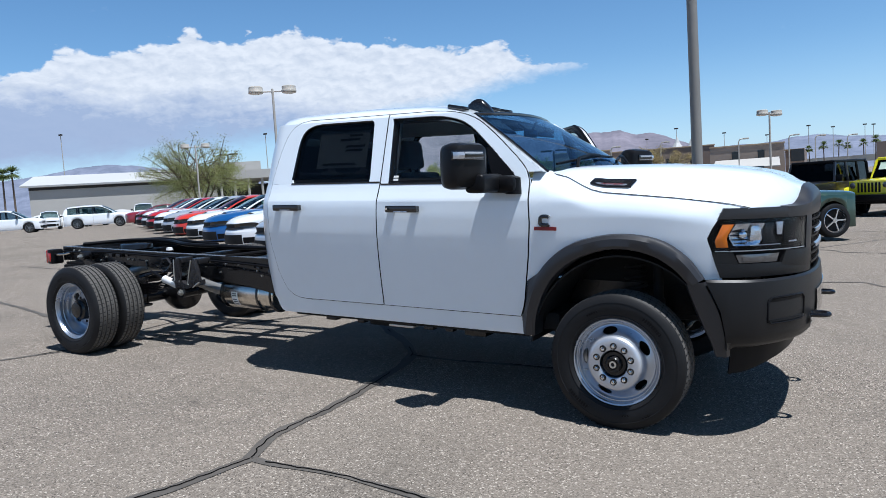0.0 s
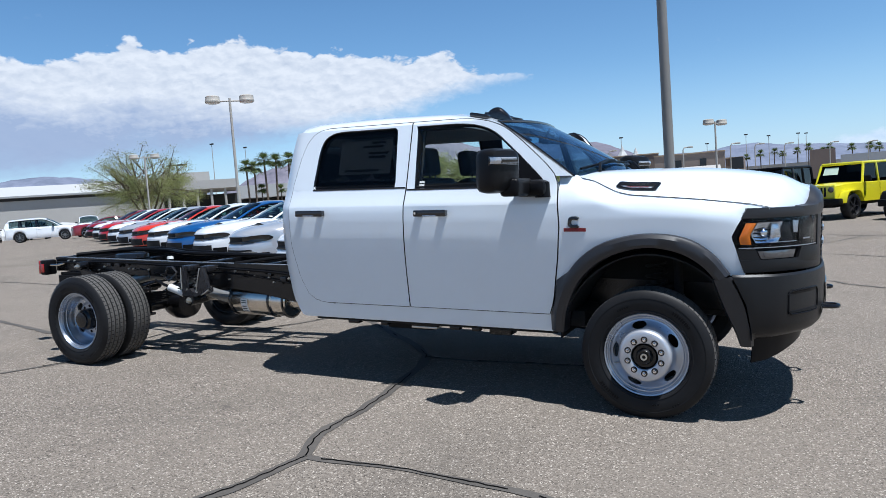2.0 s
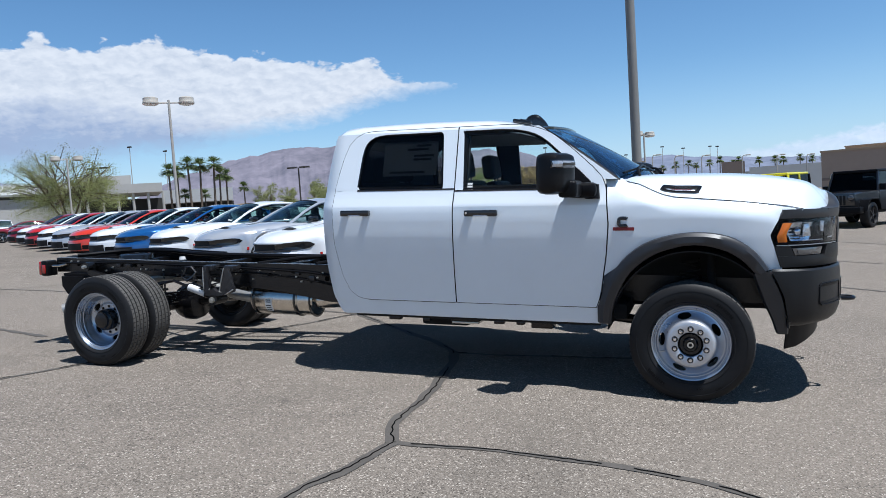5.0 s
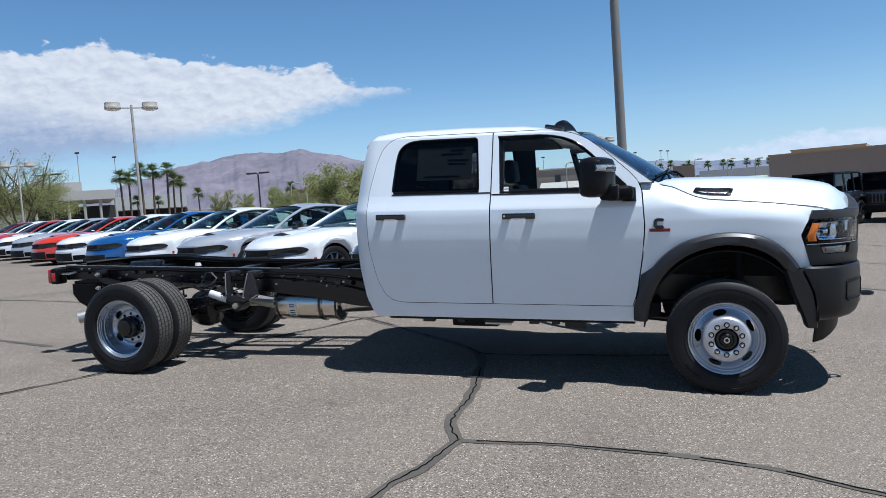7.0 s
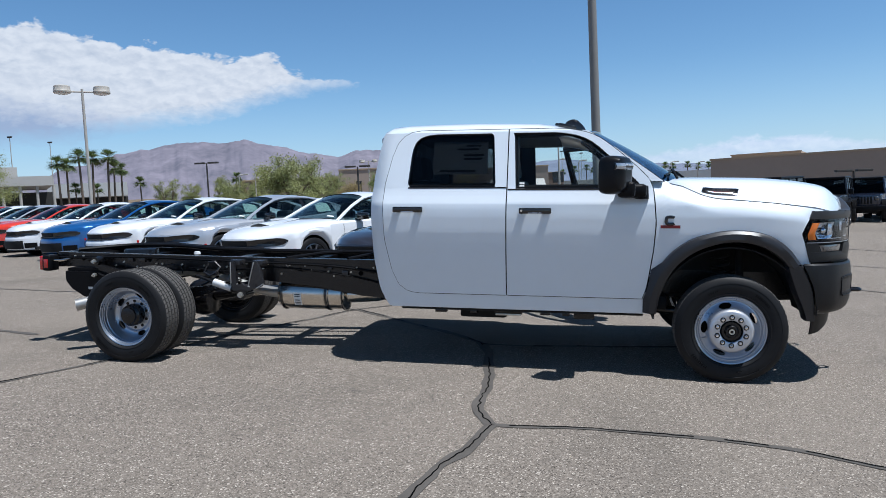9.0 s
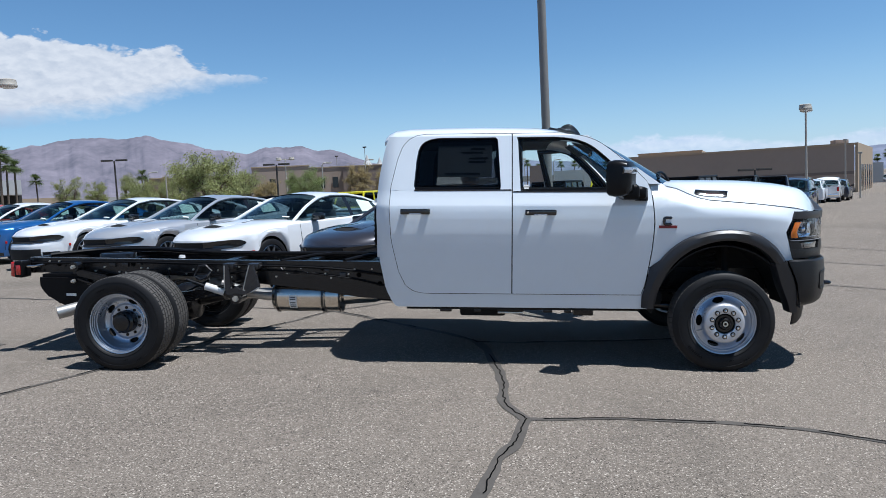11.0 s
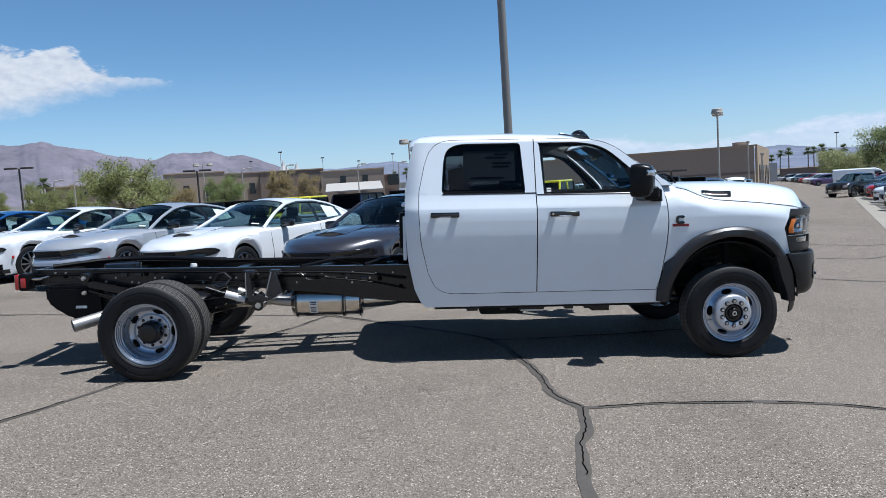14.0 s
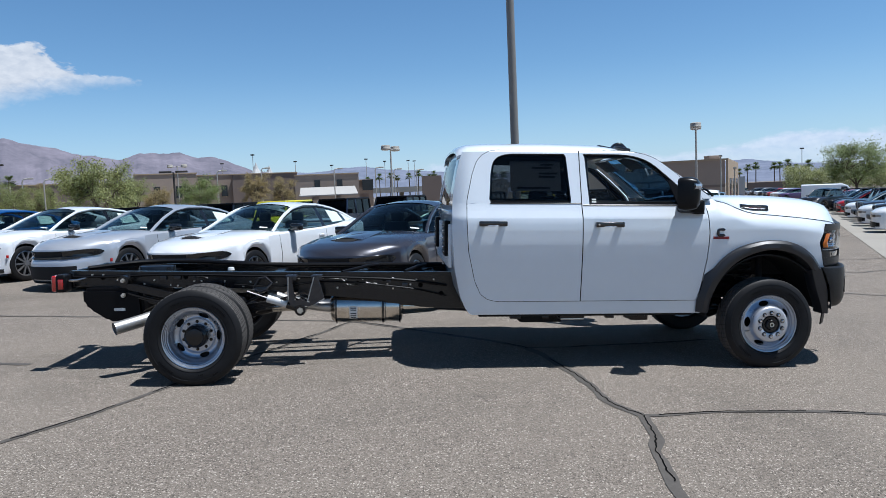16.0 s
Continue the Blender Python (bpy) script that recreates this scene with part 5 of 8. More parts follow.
def hub_bits(w, r, face, front):
    for k in range(10):
        a = 2 * math.pi * (k + .5) / 10
        c, d = math.cos(a), math.sin(a)
        bm = B()
        if front:
            rod(bm, (r * c, face - .001, r * d), (r * c, face - .014, r * d), .0120, .0110, 6)
            rod(bm, (r * c, face - .013, r * d), (r * c, face - .026, r * d), .0078, .0060, 8)
            # dark ring puts the shade of the nut's recess into colour
            seat_bm = B()
            lathe(seat_bm, [(.0125, -.0005), (.0200, -.0015), (.0200, -.0035), (.0125, -.0030)], (0, 0, 0), 20)
            cup = part("nut_seat", seat_bm, M_FRAME, w, "dark ring, the painted shade of a nut's recess")
            cup.matrix_basis = pose(r * c, face, r * d)
        else:
            # flat dark disc stands for the shaded hole round the stud
            rod(bm, (r * c, face - .001, r * d), (r * c, face - .003, r * d), .0140, .0140, 16)
            rod(bm, (r * c, face - .002, r * d), (r * c, face - .010, r * d), .008, .006, 8)
        part("lug_nut", bm, M_CHROME if front else M_FRAME, w, "hexagonal chrome wheel nut" if front else "dark stud on a disc that paints its hole", smooth=20)
    bm = B()
    if front:
        lathe(bm, [(.080, -.03), (.080, -.118), (.070, -.131), (.052, -.131), (.046, -.150), (.040, -.158), (.030, -.158), (.029, -.140), (.016, -.140), (.015, -.150), (.001, -.150)], (0, 0, 0), 28)
    else:
        lathe(bm, [(.099, .06), (.099, -.012), (.094, -.03), (.075, -.045), (.07, -.062), (.045, -.066), (.001, -.067)], (0, 0, 0), 28)
    part("hub_cap", bm, M_FRAME, w, "black axle hub")
    bm = B()
    rod(bm, (0, .03 if front else .085, 0), (0, .05 if front else .10, 0), .205, n=32)
    part("brake_disc", bm, M_WELL, w, "dark brake disc behind the wheel")
    if front:
        bm = B()
        lathe(bm, [(.012, -.150), (.012, -.161), (.021, -.161), (.021, -.150)], (0, 0, 0), 16)
        part("axle_nut", bm, M_ZINC, w, "brassy axle ring")
    bm = B()
    a = radians(200)
    rr = .222 if front else .205
    tube(bm, [(rr * math.cos(a), -.06 if front else .03, rr * math.sin(a)), ((rr - .02) * math.cos(a), -.085 if front else .005, (rr - .02) * math.sin(a)), ((rr - .04) * math.cos(a), -.10 if front else -.01, (rr - .04) * math.sin(a))], .0045, 6)
    part("valve_stem", bm, M_ZINC, w)


for s in (-1, 1):
    w = part("wheel", rim_front(), [M_RIM, M_RIM_FACE], truck, "silver steel wheel with raised hub face", smooth=40)
    for poly in w.data.polygons:
        if .086 < math.hypot(poly.center.x, poly.center.z) < .166 and poly.center.y < -.10:
            poly.material_index = 1
    w.matrix_basis = pose(-.008, s * .950, .402, 0, 0, 0 if s < 0 else 180) @ pose(0, 0, 0, 0, 0, -1.0)
    tyre_mesh(w, .235)
    hub_bits(w, .107, -.143, True)
for s in (-1, 1):
    outer = part("wheel", rim_rear(), M_RIM, truck, "silver deep-dish outer rear wheel", smooth=40)
    outer.matrix_basis = pose(-5.085, s * 1.10, .360, 0, 0, 0 if s < 0 else 180)
    tyre_mesh(outer, .235)
    hub_bits(outer, .1195, .040, False)
    inner = part("wheel", rim_front(), M_FRAME, truck, "dark inner rear wheel", smooth=40)
    inner.matrix_basis = pose(-5.085, s * .825, .360, 0, 0, 180 if s < 0 else 0)
    tyre_mesh(inner, .235)

# ---- rear frame and running gear
def chassis():
    top = [(-6.40, .852), (-4.6, .832), (-2.9, .825), (-1.0, .80), (.6, .78)]
    bot = [(.6, .60), (-1.0, .58), (-2.5, .50), (-2.85, .47), (-3.15, .49), (-3.6, .565), (-4.05, .605), (-4.6, .665), (-4.95, .685), (-6.25, .705), (-6.40, .74)]
    for s in (-1, 1):
        bm = B()
        prism(bm, top + bot, "xz", s * .425 - .004, s * .425 + .004)
        for line in (top, bot):
            rows = [[(x, s * .428, z), (x, s * .428, z - (.008 if line is top else -.008)), (x, s * .355, z - (.008 if line is top else -.008)), (x, s * .355, z)] for x, z in (line if line is top else bot[1:-1])]
            grid(bm, rows, close=True)
        rail = part("frame_rail", bm, M_FRAME, truck, "long black steel frame rail", smooth=20)
        # bolts, rivets and clips on the web
        rnd = random.Random(7)
        for k in range(46):
            bm = B()
            x = -6.25 + k * .075 + rnd.uniform(-.02, .02)
            z = lerp(x, [-6.4, -2.9], [.78, .70]) + rnd.choice((-.055, .0, .055)) * rnd.uniform(.7, 1.1)
            rod(bm, (x, s * .428, z), (x, s * .444, z), .010, .008, 8)
            part("frame_bolt", bm, M_ZINC if k % 3 else M_FRAME, rail, "small frame bolt")
        for x, z in ((-3.5, .76), (-3.15, .70), (-2.95, .62), (-4.35, .775), (-5.35, .79), (-6.1, .79), (-3.75, .72)):
            bm = B()
            lathe(bm, [(.023, 0), (.023, s * .004), (.019, s * .004), (.017, s * .001), (.001, s * .001)], (x, s * .4285, z), 16)
            part("frame_hole", bm, M_CRACK, rail)
            bm = B()
            tube(bm, [(x + .08, s * .430, z + .012), (x + .12, s * .430, z), (x + .17, s * .430, z), (x + .20, s * .430, z - .014)], .0045, 6)
            part("pressed_line", bm, M_FRAME, rail)
        bm = B()
        tube(bm, soft([(-6.36, s * .45, .80), (-6.0, s * .46, .80), (-5.5, s * .45, .815), (-4.8, s * .45, .80), (-4.3, s * .45, .79), (-3.4, s * .45, .76), (-2.9, s * .45, .70)], 60), .012, 6)
        tube(bm, soft([(-4.9, s * .45, .72), (-4.5, s * .46, .70), (-4.0, s * .45, .74), (-3.3, s * .455, .68), (-2.9, s * .45, .60)], 50), .007, 6)
        part("brake_line", bm, M_TRIM, rail, "black hoses clipped along the frame")
        # tail lamp on its bracket
        bm = B()
        box(bm, -6.465, -6.375, min(s * .44, s * .58), max(s * .44, s * .58), .67, .83, 0.022, 3)
        tl = part("tail_lamp", bm, M_TRIM, truck, "square red tail lamp in a black housing")
        bm = B()
        box(bm, -6.505, -6.455, min(s * .448, s * .572), max(s * .448, s * .572), .678, .822, 0.018, 3)
        part("red_lens", bm, M_RED, tl, "red lamp lens")
        bm = B()
        box(bm, -6.44, -6.395, min(s * .576, s * .586), max(s * .576, s * .586), .70, .79, 0.004, 2)
        part("side_lens", bm, M_RED, tl, "red side lens")
        bm = B()
        tube(bm, soft([(-6.42, s * .50, .76), (-6.36, s * .53, .775), (-6.30, s * .50, .775), (-6.24, s * .45, .79)], 16), .012, 8)
        part("lamp_cable", bm, M_STEEL, tl, "shiny sleeved lamp cable")
        # leaf spring pack
        bm = B()
        for k in range(7):
            L = .80 - k * .09
            rows = []
            for i in range(21):
                f = -1 + 2 * i / 20
                x = -5.03 + f * L
                z = .535 + .13 * (f * L / .8) ** 2 - k * .016
                rows.append([(x, s * .50, z), (x, s * .575, z), (x, s * .575, z - .012), (x, s * .50, z - .012)])
            vv = grid(bm, rows, close=True)
            bm.faces.new(vv[0])
            bm.faces.new(list(reversed(vv[-1])))
        sp = part("leaf_spring", bm, M_FRAME, truck, "black steel leaf spring pack", smooth=25)
        bm = B()
        for dx in (-.10, .10):
            for dy in (.49, .585):
                rod(bm, (-5.035 + dx, s * dy, .33), (-5.035 + dx, s * dy, .62), .009, n=8)
        box(bm, -5.15, -4.88, min(s * .48, s * .6), max(s * .48, s * .6), .305, .33, 0.006)
        box(bm, -5.13, -4.90, min(s * .48, s * .6), max(s * .48, s * .6), .55, .575, 0.006)
        part("spring_clamp", bm, M_FRAME, sp)
        # shackle at the back with two bolts
        bm = B()
        prism(bm, [(-5.93, .80), (-5.82, .80), (-5.83, .62), (-5.87, .585), (-5.92, .62)], "xz", min(s * .47, s * .50), max(s * .47, s * .50), 0.006)
        rod(bm, (-5.873, s * .425, .775), (-5.873, s * .56, .775), .045, n=18)
        part("spring_shackle", bm, M_FRAME, sp, "black spring shackle")
        bm = B()
        for z in (.775, .640):
            rod(bm, (-5.873, s * .56, z), (-5.873, s * .585, z), .022, .02, 6)
            rod(bm, (-5.873, s * .58, z), (-5.873, s * .605, z), .012, .01, 8)
        part("shackle_bolt", bm, M_ZINC, sp, "plated shackle bolt")
        # front spring hanger: two cast fins joined by a cup, with the spring's eye bolt below
        for x0, lean in ((-4.36, .0), (-4.125, .03)):
            bm = B()
            prism(bm, [(x0 - .016, .81), (x0 + .016, .81), (x0 + .016 + lean, .70), (x0 + .045 + lean, .60), (x0 + .02 - lean, .545), (x0 - .025 - lean * 2, .57), (x0 - .02 - lean, .68)], "xz", min(s * .555, s * .60), max(s * .555, s * .60), 0.010)
            box(bm, x0 - .05, x0 + .05, min(s * .428, s * .56), max(s * .428, s * .56), .765, .815, .008)
            hg = part("spring_hanger", bm, M_CAST, truck, "black cast spring hanger fin")
            # pale steel line put along the fin's edge for its shine
            bm = B()
            tube(bm, [(x0 - .02, s * .603, .80), (x0 - .022 - lean, s * .606, .68), (x0 - .02 - lean * 2, s * .603, .575), (x0 + .02 - lean, s * .603, .55), (x0 + .045 + lean, s * .603, .60)], .006, 6)
            part("fin_rim", bm, M_PIPE, hg)
        bm = B()
        prism(bm, [(-4.38, .60), (-4.34, .60), (-4.30, .575), (-4.27, .61), (-4.24, .575), (-4.19, .56), (-4.12, .61), (-4.12, .56), (-4.20, .53), (-4.36, .53)], "xz", min(s * .46, s * .615), max(s * .46, s * .615), 0.005)
        cup = part("hanger_cup", bm, M_CAST, truck, "black cast cup of the spring hanger")
        bm = B()
        rod(bm, (-4.27, s * .46, .495), (-4.27, s * .625, .495), .050, n=18)
        part("spring_eye", bm, M_FRAME, cup, "round spring eye")
        bm = B()
        rod(bm, (-4.27, s * .625, .495), (-4.27, s * .645, .495), .030, .028, 6)
        rod(bm, (-4.27, s * .64, .495), (-4.27, s * .662, .495), .014, .012, 8)
        part("hanger_bolt", bm, M_ZINC, cup, "plated bolt")
        # overload stop bracket: an open loop
        bm = B()
        tube(bm, [(-4.713, s * .50, .69), (-4.665, s * .50, .782), (-4.60, s * .50, .79), (-4.545, s * .50, .74), (-4.60, s * .50, .68), (-4.655, s * .50, .655)], .013, 6, closed=True)
        box(bm, -4.70, -4.58, min(s * .43, s * .50), max(s * .43, s * .50), .655, .70, 0.006)
        part("stop_bracket", bm, M_CAST, truck, "black loop bracket on the frame")
        # shock absorber lying along the frame
        bm = B()
        rod(bm, (-4.58, s * .56, .600), (-4.40, s * .55, .545), .036, n=16)
        sh = part("shock_absorber", bm, M_GREYP, truck, "white shock absorber with black sleeve")
        bm = B()
        rod(bm, (-4.40, s * .55, .545), (-4.27, s * .54, .49), .036, n=16)
        part("shock_boot", bm, M_FRAME, sh, "black shock sleeve")
        bm = B()
        rod(bm, (-4.76, s * .57, .665), (-4.58, s * .56, .600), .014, n=10)
        part("shock_rod", bm, M_FRAME, sh)
        # pressed lines, a bent pipe and a lever on the rail
        bm = B()
        tube(bm, [(-4.024, s * .431, .767), (-3.897, s * .431, .765), (-3.84, s * .431, .705), (-3.70, s * .431, .70)], .005, 6)
        part("pressed_line", bm, M_CAST, rail)
        bm = B()
        tube(bm, [(-5.20, s * .437, .735), (-5.12, s * .437, .745), (-5.0, s * .437, .74), (-4.986, s * .437, .66)], .006, 6)
        part("bent_pipe", bm, M_CAST, rail)
        bm = B()
        prism(bm, [(-5.86, .735), (-5.80, .745), (-5.42, .655), (-5.40, .62), (-5.46, .60), (-5.84, .69)], "xz", min(s * .52, s * .56), max(s * .52, s * .56), 0.006)
        part("overload_leaf", bm, M_FRAME, sp, "black overload leaf")
        for x, z, r in ((-5.55, .79, .03), (-5.42, .79, .03), (-5.28, .80, .022), (-4.42, .79, .018), (-3.45, .74, .02), (-3.30, .70, .03)):
            bm = B()
            box(bm, x - r, x + r, min(s * .43, s * .452), max(s * .43, s * .452), z - r * .8, z + r * .8, 0.006)
            part("frame_clip", bm, M_CAST, rail)
    bm = B()
    lathe(bm, [(.01, .03), (.028, .027), (.034, .0)], (-4.994, -.149, .825), 14, "z")
    part("vent_cap", bm, M_GREYP, truck, "small white cap between the rails")
    # cross-members
    for x, r in ((-6.33, .05), (-5.65, .045), (-4.55, .05), (-3.72, .05), (-3.05, .06), (-1.6, .06)):
        bm = B()
        box(bm, x - r, x + r, -.42, .42, .70, .80 if x < -3 else .70 + .06, 0.012)
        part("cross_member", bm, M_FRAME, truck, "black frame cross-member")
    bm = B()
    box(bm, -6.40, -6.36, -.43, .43, .70, .85, 0.008)
    part("rear_cross_member", bm, M_FRAME, truck, "black frame end plate")
    bm = B()
    for y0, y1, x0, x1 in ((-.40, .38, -3.9, -3.45), (-.36, .36, -3.3, -3.0)):
        tube(bm, [(x0, y0, .825), ((x0 + x1) / 2, 0, .845), (x1, y1, .83)], .018, 8)
    tube(bm, soft([(-6.3, -.25, .86), (-5.9, .1, .885), (-5.4, .18, .88), (-4.9, .02, .87), (-4.4, .12, .85), (-3.6, .2, .84), (-2.9, .2, .84)], 50), .022, 8)
    tube(bm, soft([(-6.2, .3, .86), (-5.7, .32, .89), (-5.2, .3, .87), (-4.8, .33, .85)], 30), .016, 8)
    part("wiring_loom", bm, M_TRIM, truck, "black wiring and hoses between the rails")
    # tank between the rails at the back
    bm = B()
    prism(bm, [(-6.25, .70), (-5.72, .70), (-5.70, .47), (-5.76, .40), (-5.96, .385), (-6.03, .40), (-6.15, .49), (-6.245, .55)], "xz", -.545, .40, 0.03)
    tank = part("fuel_tank", bm, M_TRIM, truck, "black plastic fuel tank between the frame ends")
    bm = B()
    box(bm, -5.966, -5.866, -.549, -.5455, .495, .52)
    part("tank_label", bm, M_PAPER, tank, "small white label")
    bm = B()
    lathe(bm, [(.01, .03), (.15, .03), (.17, .022), (.18, -.02)], (-5.75, .02, .832), 30, "z")
    part("tank_lid", bm, M_FRAME, tank, "round black tank cover on the frame")
    # axle, differential, shaft
    bm = B()
    rod(bm, (-5.085, -.72, .365), (-5.085, .72, .365), .06, n=18)
    lathe(bm, [(.02, -.16), (.10, -.15), (.165, -.10), (.19, -.03), (.19, .05), (.165, .12), (.02, .16)], (-5.02, 0, .365), 26, "x")
    rod(bm, (-4.86, 0, .41), (-4.62, 0, .43), .085, .05, n=16)
    ax = part("rear_axle", bm, M_FRAME, truck, "black rear axle with round differential")
    bm = B()
    rod(bm, (-4.64, 0, .43), (-2.6, 0, .56), .05, n=16)
    part("drive_shaft", bm, M_STEEL, ax, "bare steel drive shaft")
    bm = B()
    tube(bm, soft([(-5.14, -.70, .44), (-5.24, -.3, .56), (-5.26, .3, .56), (-5.14, .70, .44)], 20), .017, 8)
    rod(bm, (-4.6, -.44, .64), (-4.95, -.40, .47), .012, n=8)
    part("sway_bar", bm, M_FRAME, ax)
    # exhaust
    bm = B()
    lathe(bm, [(.05, -.395), (.130, -.375), (.148, -.345), (.153, -.33), (.153, .10), (.157, .105), (.157, .135), (.147, .145), (.147, .285), (.136, .30), (.084, .315), (.076, .40), (.060, .60), (.045, .66)], (-3.63, -.27, .478), 36, "x")
    mu = part("exhaust_canister", bm, M_STEEL, truck, "shiny stainless exhaust canister under the frame", smooth=25)
    for dx, w in ((-.335, .012), (.11, .02), (.275, .014)):
        bm = B()
        lathe(bm, [(.147, dx), (.163, dx), (.163, dx + w), (.147, dx + w)], (-3.63, -.27, .478), 32, "x")
        part("canister_band", bm, M_GLOSS, mu, "dark clamp band")
    bm = B()
    lo, hi = -3.83, -3.755
    rows = [[(x, -.27 + .1545 * math.cos(a), .478 + .1545 * math.sin(a)) for x in (lo, hi)] for a in np.linspace(radians(172), radians(222), 7)]
    grid(bm, rows)
    lab = part("canister_label", thicken(bm, 0.001), M_PAPER, mu, "white printed label")
    bm = B()
    for a0 in (177, 184, 197, 206, 214):
        rows = [[(x, -.27 + .1565 * math.cos(a), .478 + .1565 * math.sin(a)) for x in (lo + .01, hi - .012)] for a in (radians(a0), radians(a0 + 3.5))]
        grid(bm, rows)
    part("print_bar", thicken(bm, 0.0006), M_INK, lab)
    bm = B()
    box(bm, -3.92, -3.43, -.37, -.22, .628, .642, 0.004)
    for x in (-3.80, -3.72, -3.55):
        rod(bm, (x, -.34, .635), (x, -.34, .662), .02, n=10)
    part("heat_shield", bm, M_STEEL, mu, "shiny heat shield with plugs")
    bm = B()
    tube(bm, soft([(-2.99, -.30, .478), (-2.9, -.31, .476), (-2.72, -.34, .47), (-2.5, -.42, .46), (-1.6, -.32, .46)], 30), .038, 16)
    part("exhaust_pipe", bm, M_CAST, truck, "dark exhaust pipe in cast black")
    bm = B()
    tube(bm, soft([(-3.99, -.30, .478), (-4.12, -.29, .485), (-4.42, -.27, .54), (-4.8, -.26, .66), (-5.15, -.34, .66), (-5.42, -.50, .54), (-5.60, -.70, .45)], 40), .05, 14)
    part("rear_exhaust_pipe", bm, M_PIPE, truck, "steel exhaust pipe over the axle")
    bm = B()
    tip = soft([(-5.56, -.66, .465), (-5.66, -.745, .435), (-5.84, -.885, .390)], 14)
    tube(bm, tip, .056, 18, cap=False)
    tube(bm, tip, .050, 18, cap=False)
    part("tailpipe_tip", bm, M_PIPE, truck, "open steel tailpipe tip", smooth=50)
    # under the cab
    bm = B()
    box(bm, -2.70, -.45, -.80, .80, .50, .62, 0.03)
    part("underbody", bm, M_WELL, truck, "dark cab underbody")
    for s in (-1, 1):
        # near-black strip along the underside of the sill
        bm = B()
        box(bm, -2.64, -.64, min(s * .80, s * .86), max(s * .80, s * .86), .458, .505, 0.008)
        part("pinch_rail", bm, M_WELL, truck, "near-black strip along the sill's underside")
        for x, w in ((-2.30, .05), (-2.02, .03), (-1.42, .04), (-1.25, .03)):
            bm = B()
            box(bm, x - w, x + w, min(s * .79, s * .85), max(s * .79, s * .85), .435, .462, 0.006)
            part("rail_clip", bm, M_FRAME, truck)
    bm = B()
    box(bm, -1.86, -1.62, -.72, -.55, .415, .52, 0.012)
    part("cab_mount", bm, M_FRAME, truck, "black cab mount bracket")
    bm = B()
    box(bm, -1.19, -1.02, -.74, -.60, .392, .52, 0.012)
    part("cab_mount", bm, M_FRAME, truck, "black cab mount bracket")
    bm = B()
    box(bm, -.80, -.72, -.78, -.55, .46, .53, 0.01)
    part("cab_mount", bm, M_FRAME, truck, "black cab mount bracket")
    bm = B()
    tube(bm, [(-2.5, -.70, .465), (-1.9, -.70, .455), (-1.0, -.70, .465), (-.62, -.66, .48)], .013, 8)
    part("brake_pipe", bm, M_FRAME, truck, "thin pipe under the sill")
    bm = B()
    box(bm, -1.85, -1.63, -.72, -.56, .40, .416, 0.004)
    part("skid_plate", bm, M_ZINC, truck, "pale metal plate under the cab")
    bm = B()
    box(bm, -2.6, -1.5, -.25, .25, .40, .60, 0.06)
    box(bm, -2.20, -1.78, -.50, .50, .335, .44, 0.03)
    part("gearbox", bm, M_WELL, truck, "dark gearbox casing")
    # plain near-black box, added to stop the view through the nose
    bm = B()
    box(bm, -.55, .62, -.42, .42, .55, 1.40, 0.05)
    part("engine_block", bm, M_WELL, truck, "plain dark box in the engine's place")
    bm = B()
    rod(bm, (0, -.80, .405), (0, .80, .405), .055, n=16)
    lathe(bm, [(.02, -.13), (.12, -.10), (.15, 0), (.12, .10), (.02, .13)], (0, .22, .40), 22, "x")
    rod(bm, (.18, -.72, .42), (.18, .72, .42), .02, n=10)
    rod(bm, (-.08, -.70, .46), (-1.3, -.42, .52), .035, n=12)
    fa = part("front_axle", bm, M_FRAME, truck, "black front axle and steering rod")
    for s in (-1, 1):
        bm = B()
        k = 90
        tube(bm, [(-.02 + .065 * math.cos(i * .42), s * .56 + .065 * math.sin(i * .42), .52 + .42 * i / k) for i in range(k)], .011, 6)
        part("coil_spring", bm, M_WELL, fa, "black coil spring")
        bm = B()
        rod(bm, (.14, s * .60, .45), (.12, s * .58, 1.0), .03, n=14)
        rod(bm, (.14, s * .60, .45), (.13, s * .59, .72), .04, n=14)
        part("front_shock", bm, M_WELL, fa)
        bm = B()
        rod(bm, (-.10, s * .79, .50), (-.10, s * .79, .40), .05, n=12)
        box(bm, -.22, -.10, min(s * .72, s * .80), max(s * .72, s * .80), .60, .66, .012)
        part("brake_caliper", bm, M_ZINC, fa, "grey brake caliper")


chassis()


# ---- inside the cab
def seat(x, y, w, name="front_seat"):
    bm = B()
    box(bm, x - .28, x + .26, y - w / 2, y + w / 2, .82, .98, 0.06, 3)
    st = part(name, bm, M_CLOTH, truck, "dark grey cloth seat")
    bm = B()
    box(bm, -.07, .07, -w / 2, w / 2, 0, .62, 0.055, 3, m=pose(x - .27, y, .95, 0, -14, 0))
    part("backrest", bm, M_CLOTH, st)
    if w < .8:
        ys = (y,)
    else:
        ys = (y - w * .32, y, y + w * .32)
    for yy in ys:
        bm = B()
        box(bm, -.06, .06, -.145, .145, 0, .225, 0.058, 4, m=pose(x - .455, yy, 1.575, 0, -8, 0))
        rod(bm, (x - .42, yy - .05, 1.52), (x - .43, yy - .05, 1.62), .008, n=6)
        rod(bm, (x - .42, yy + .05, 1.52), (x - .43, yy + .05, 1.62), .008, n=6)
        part("head_rest", bm, M_CLOTH, st)


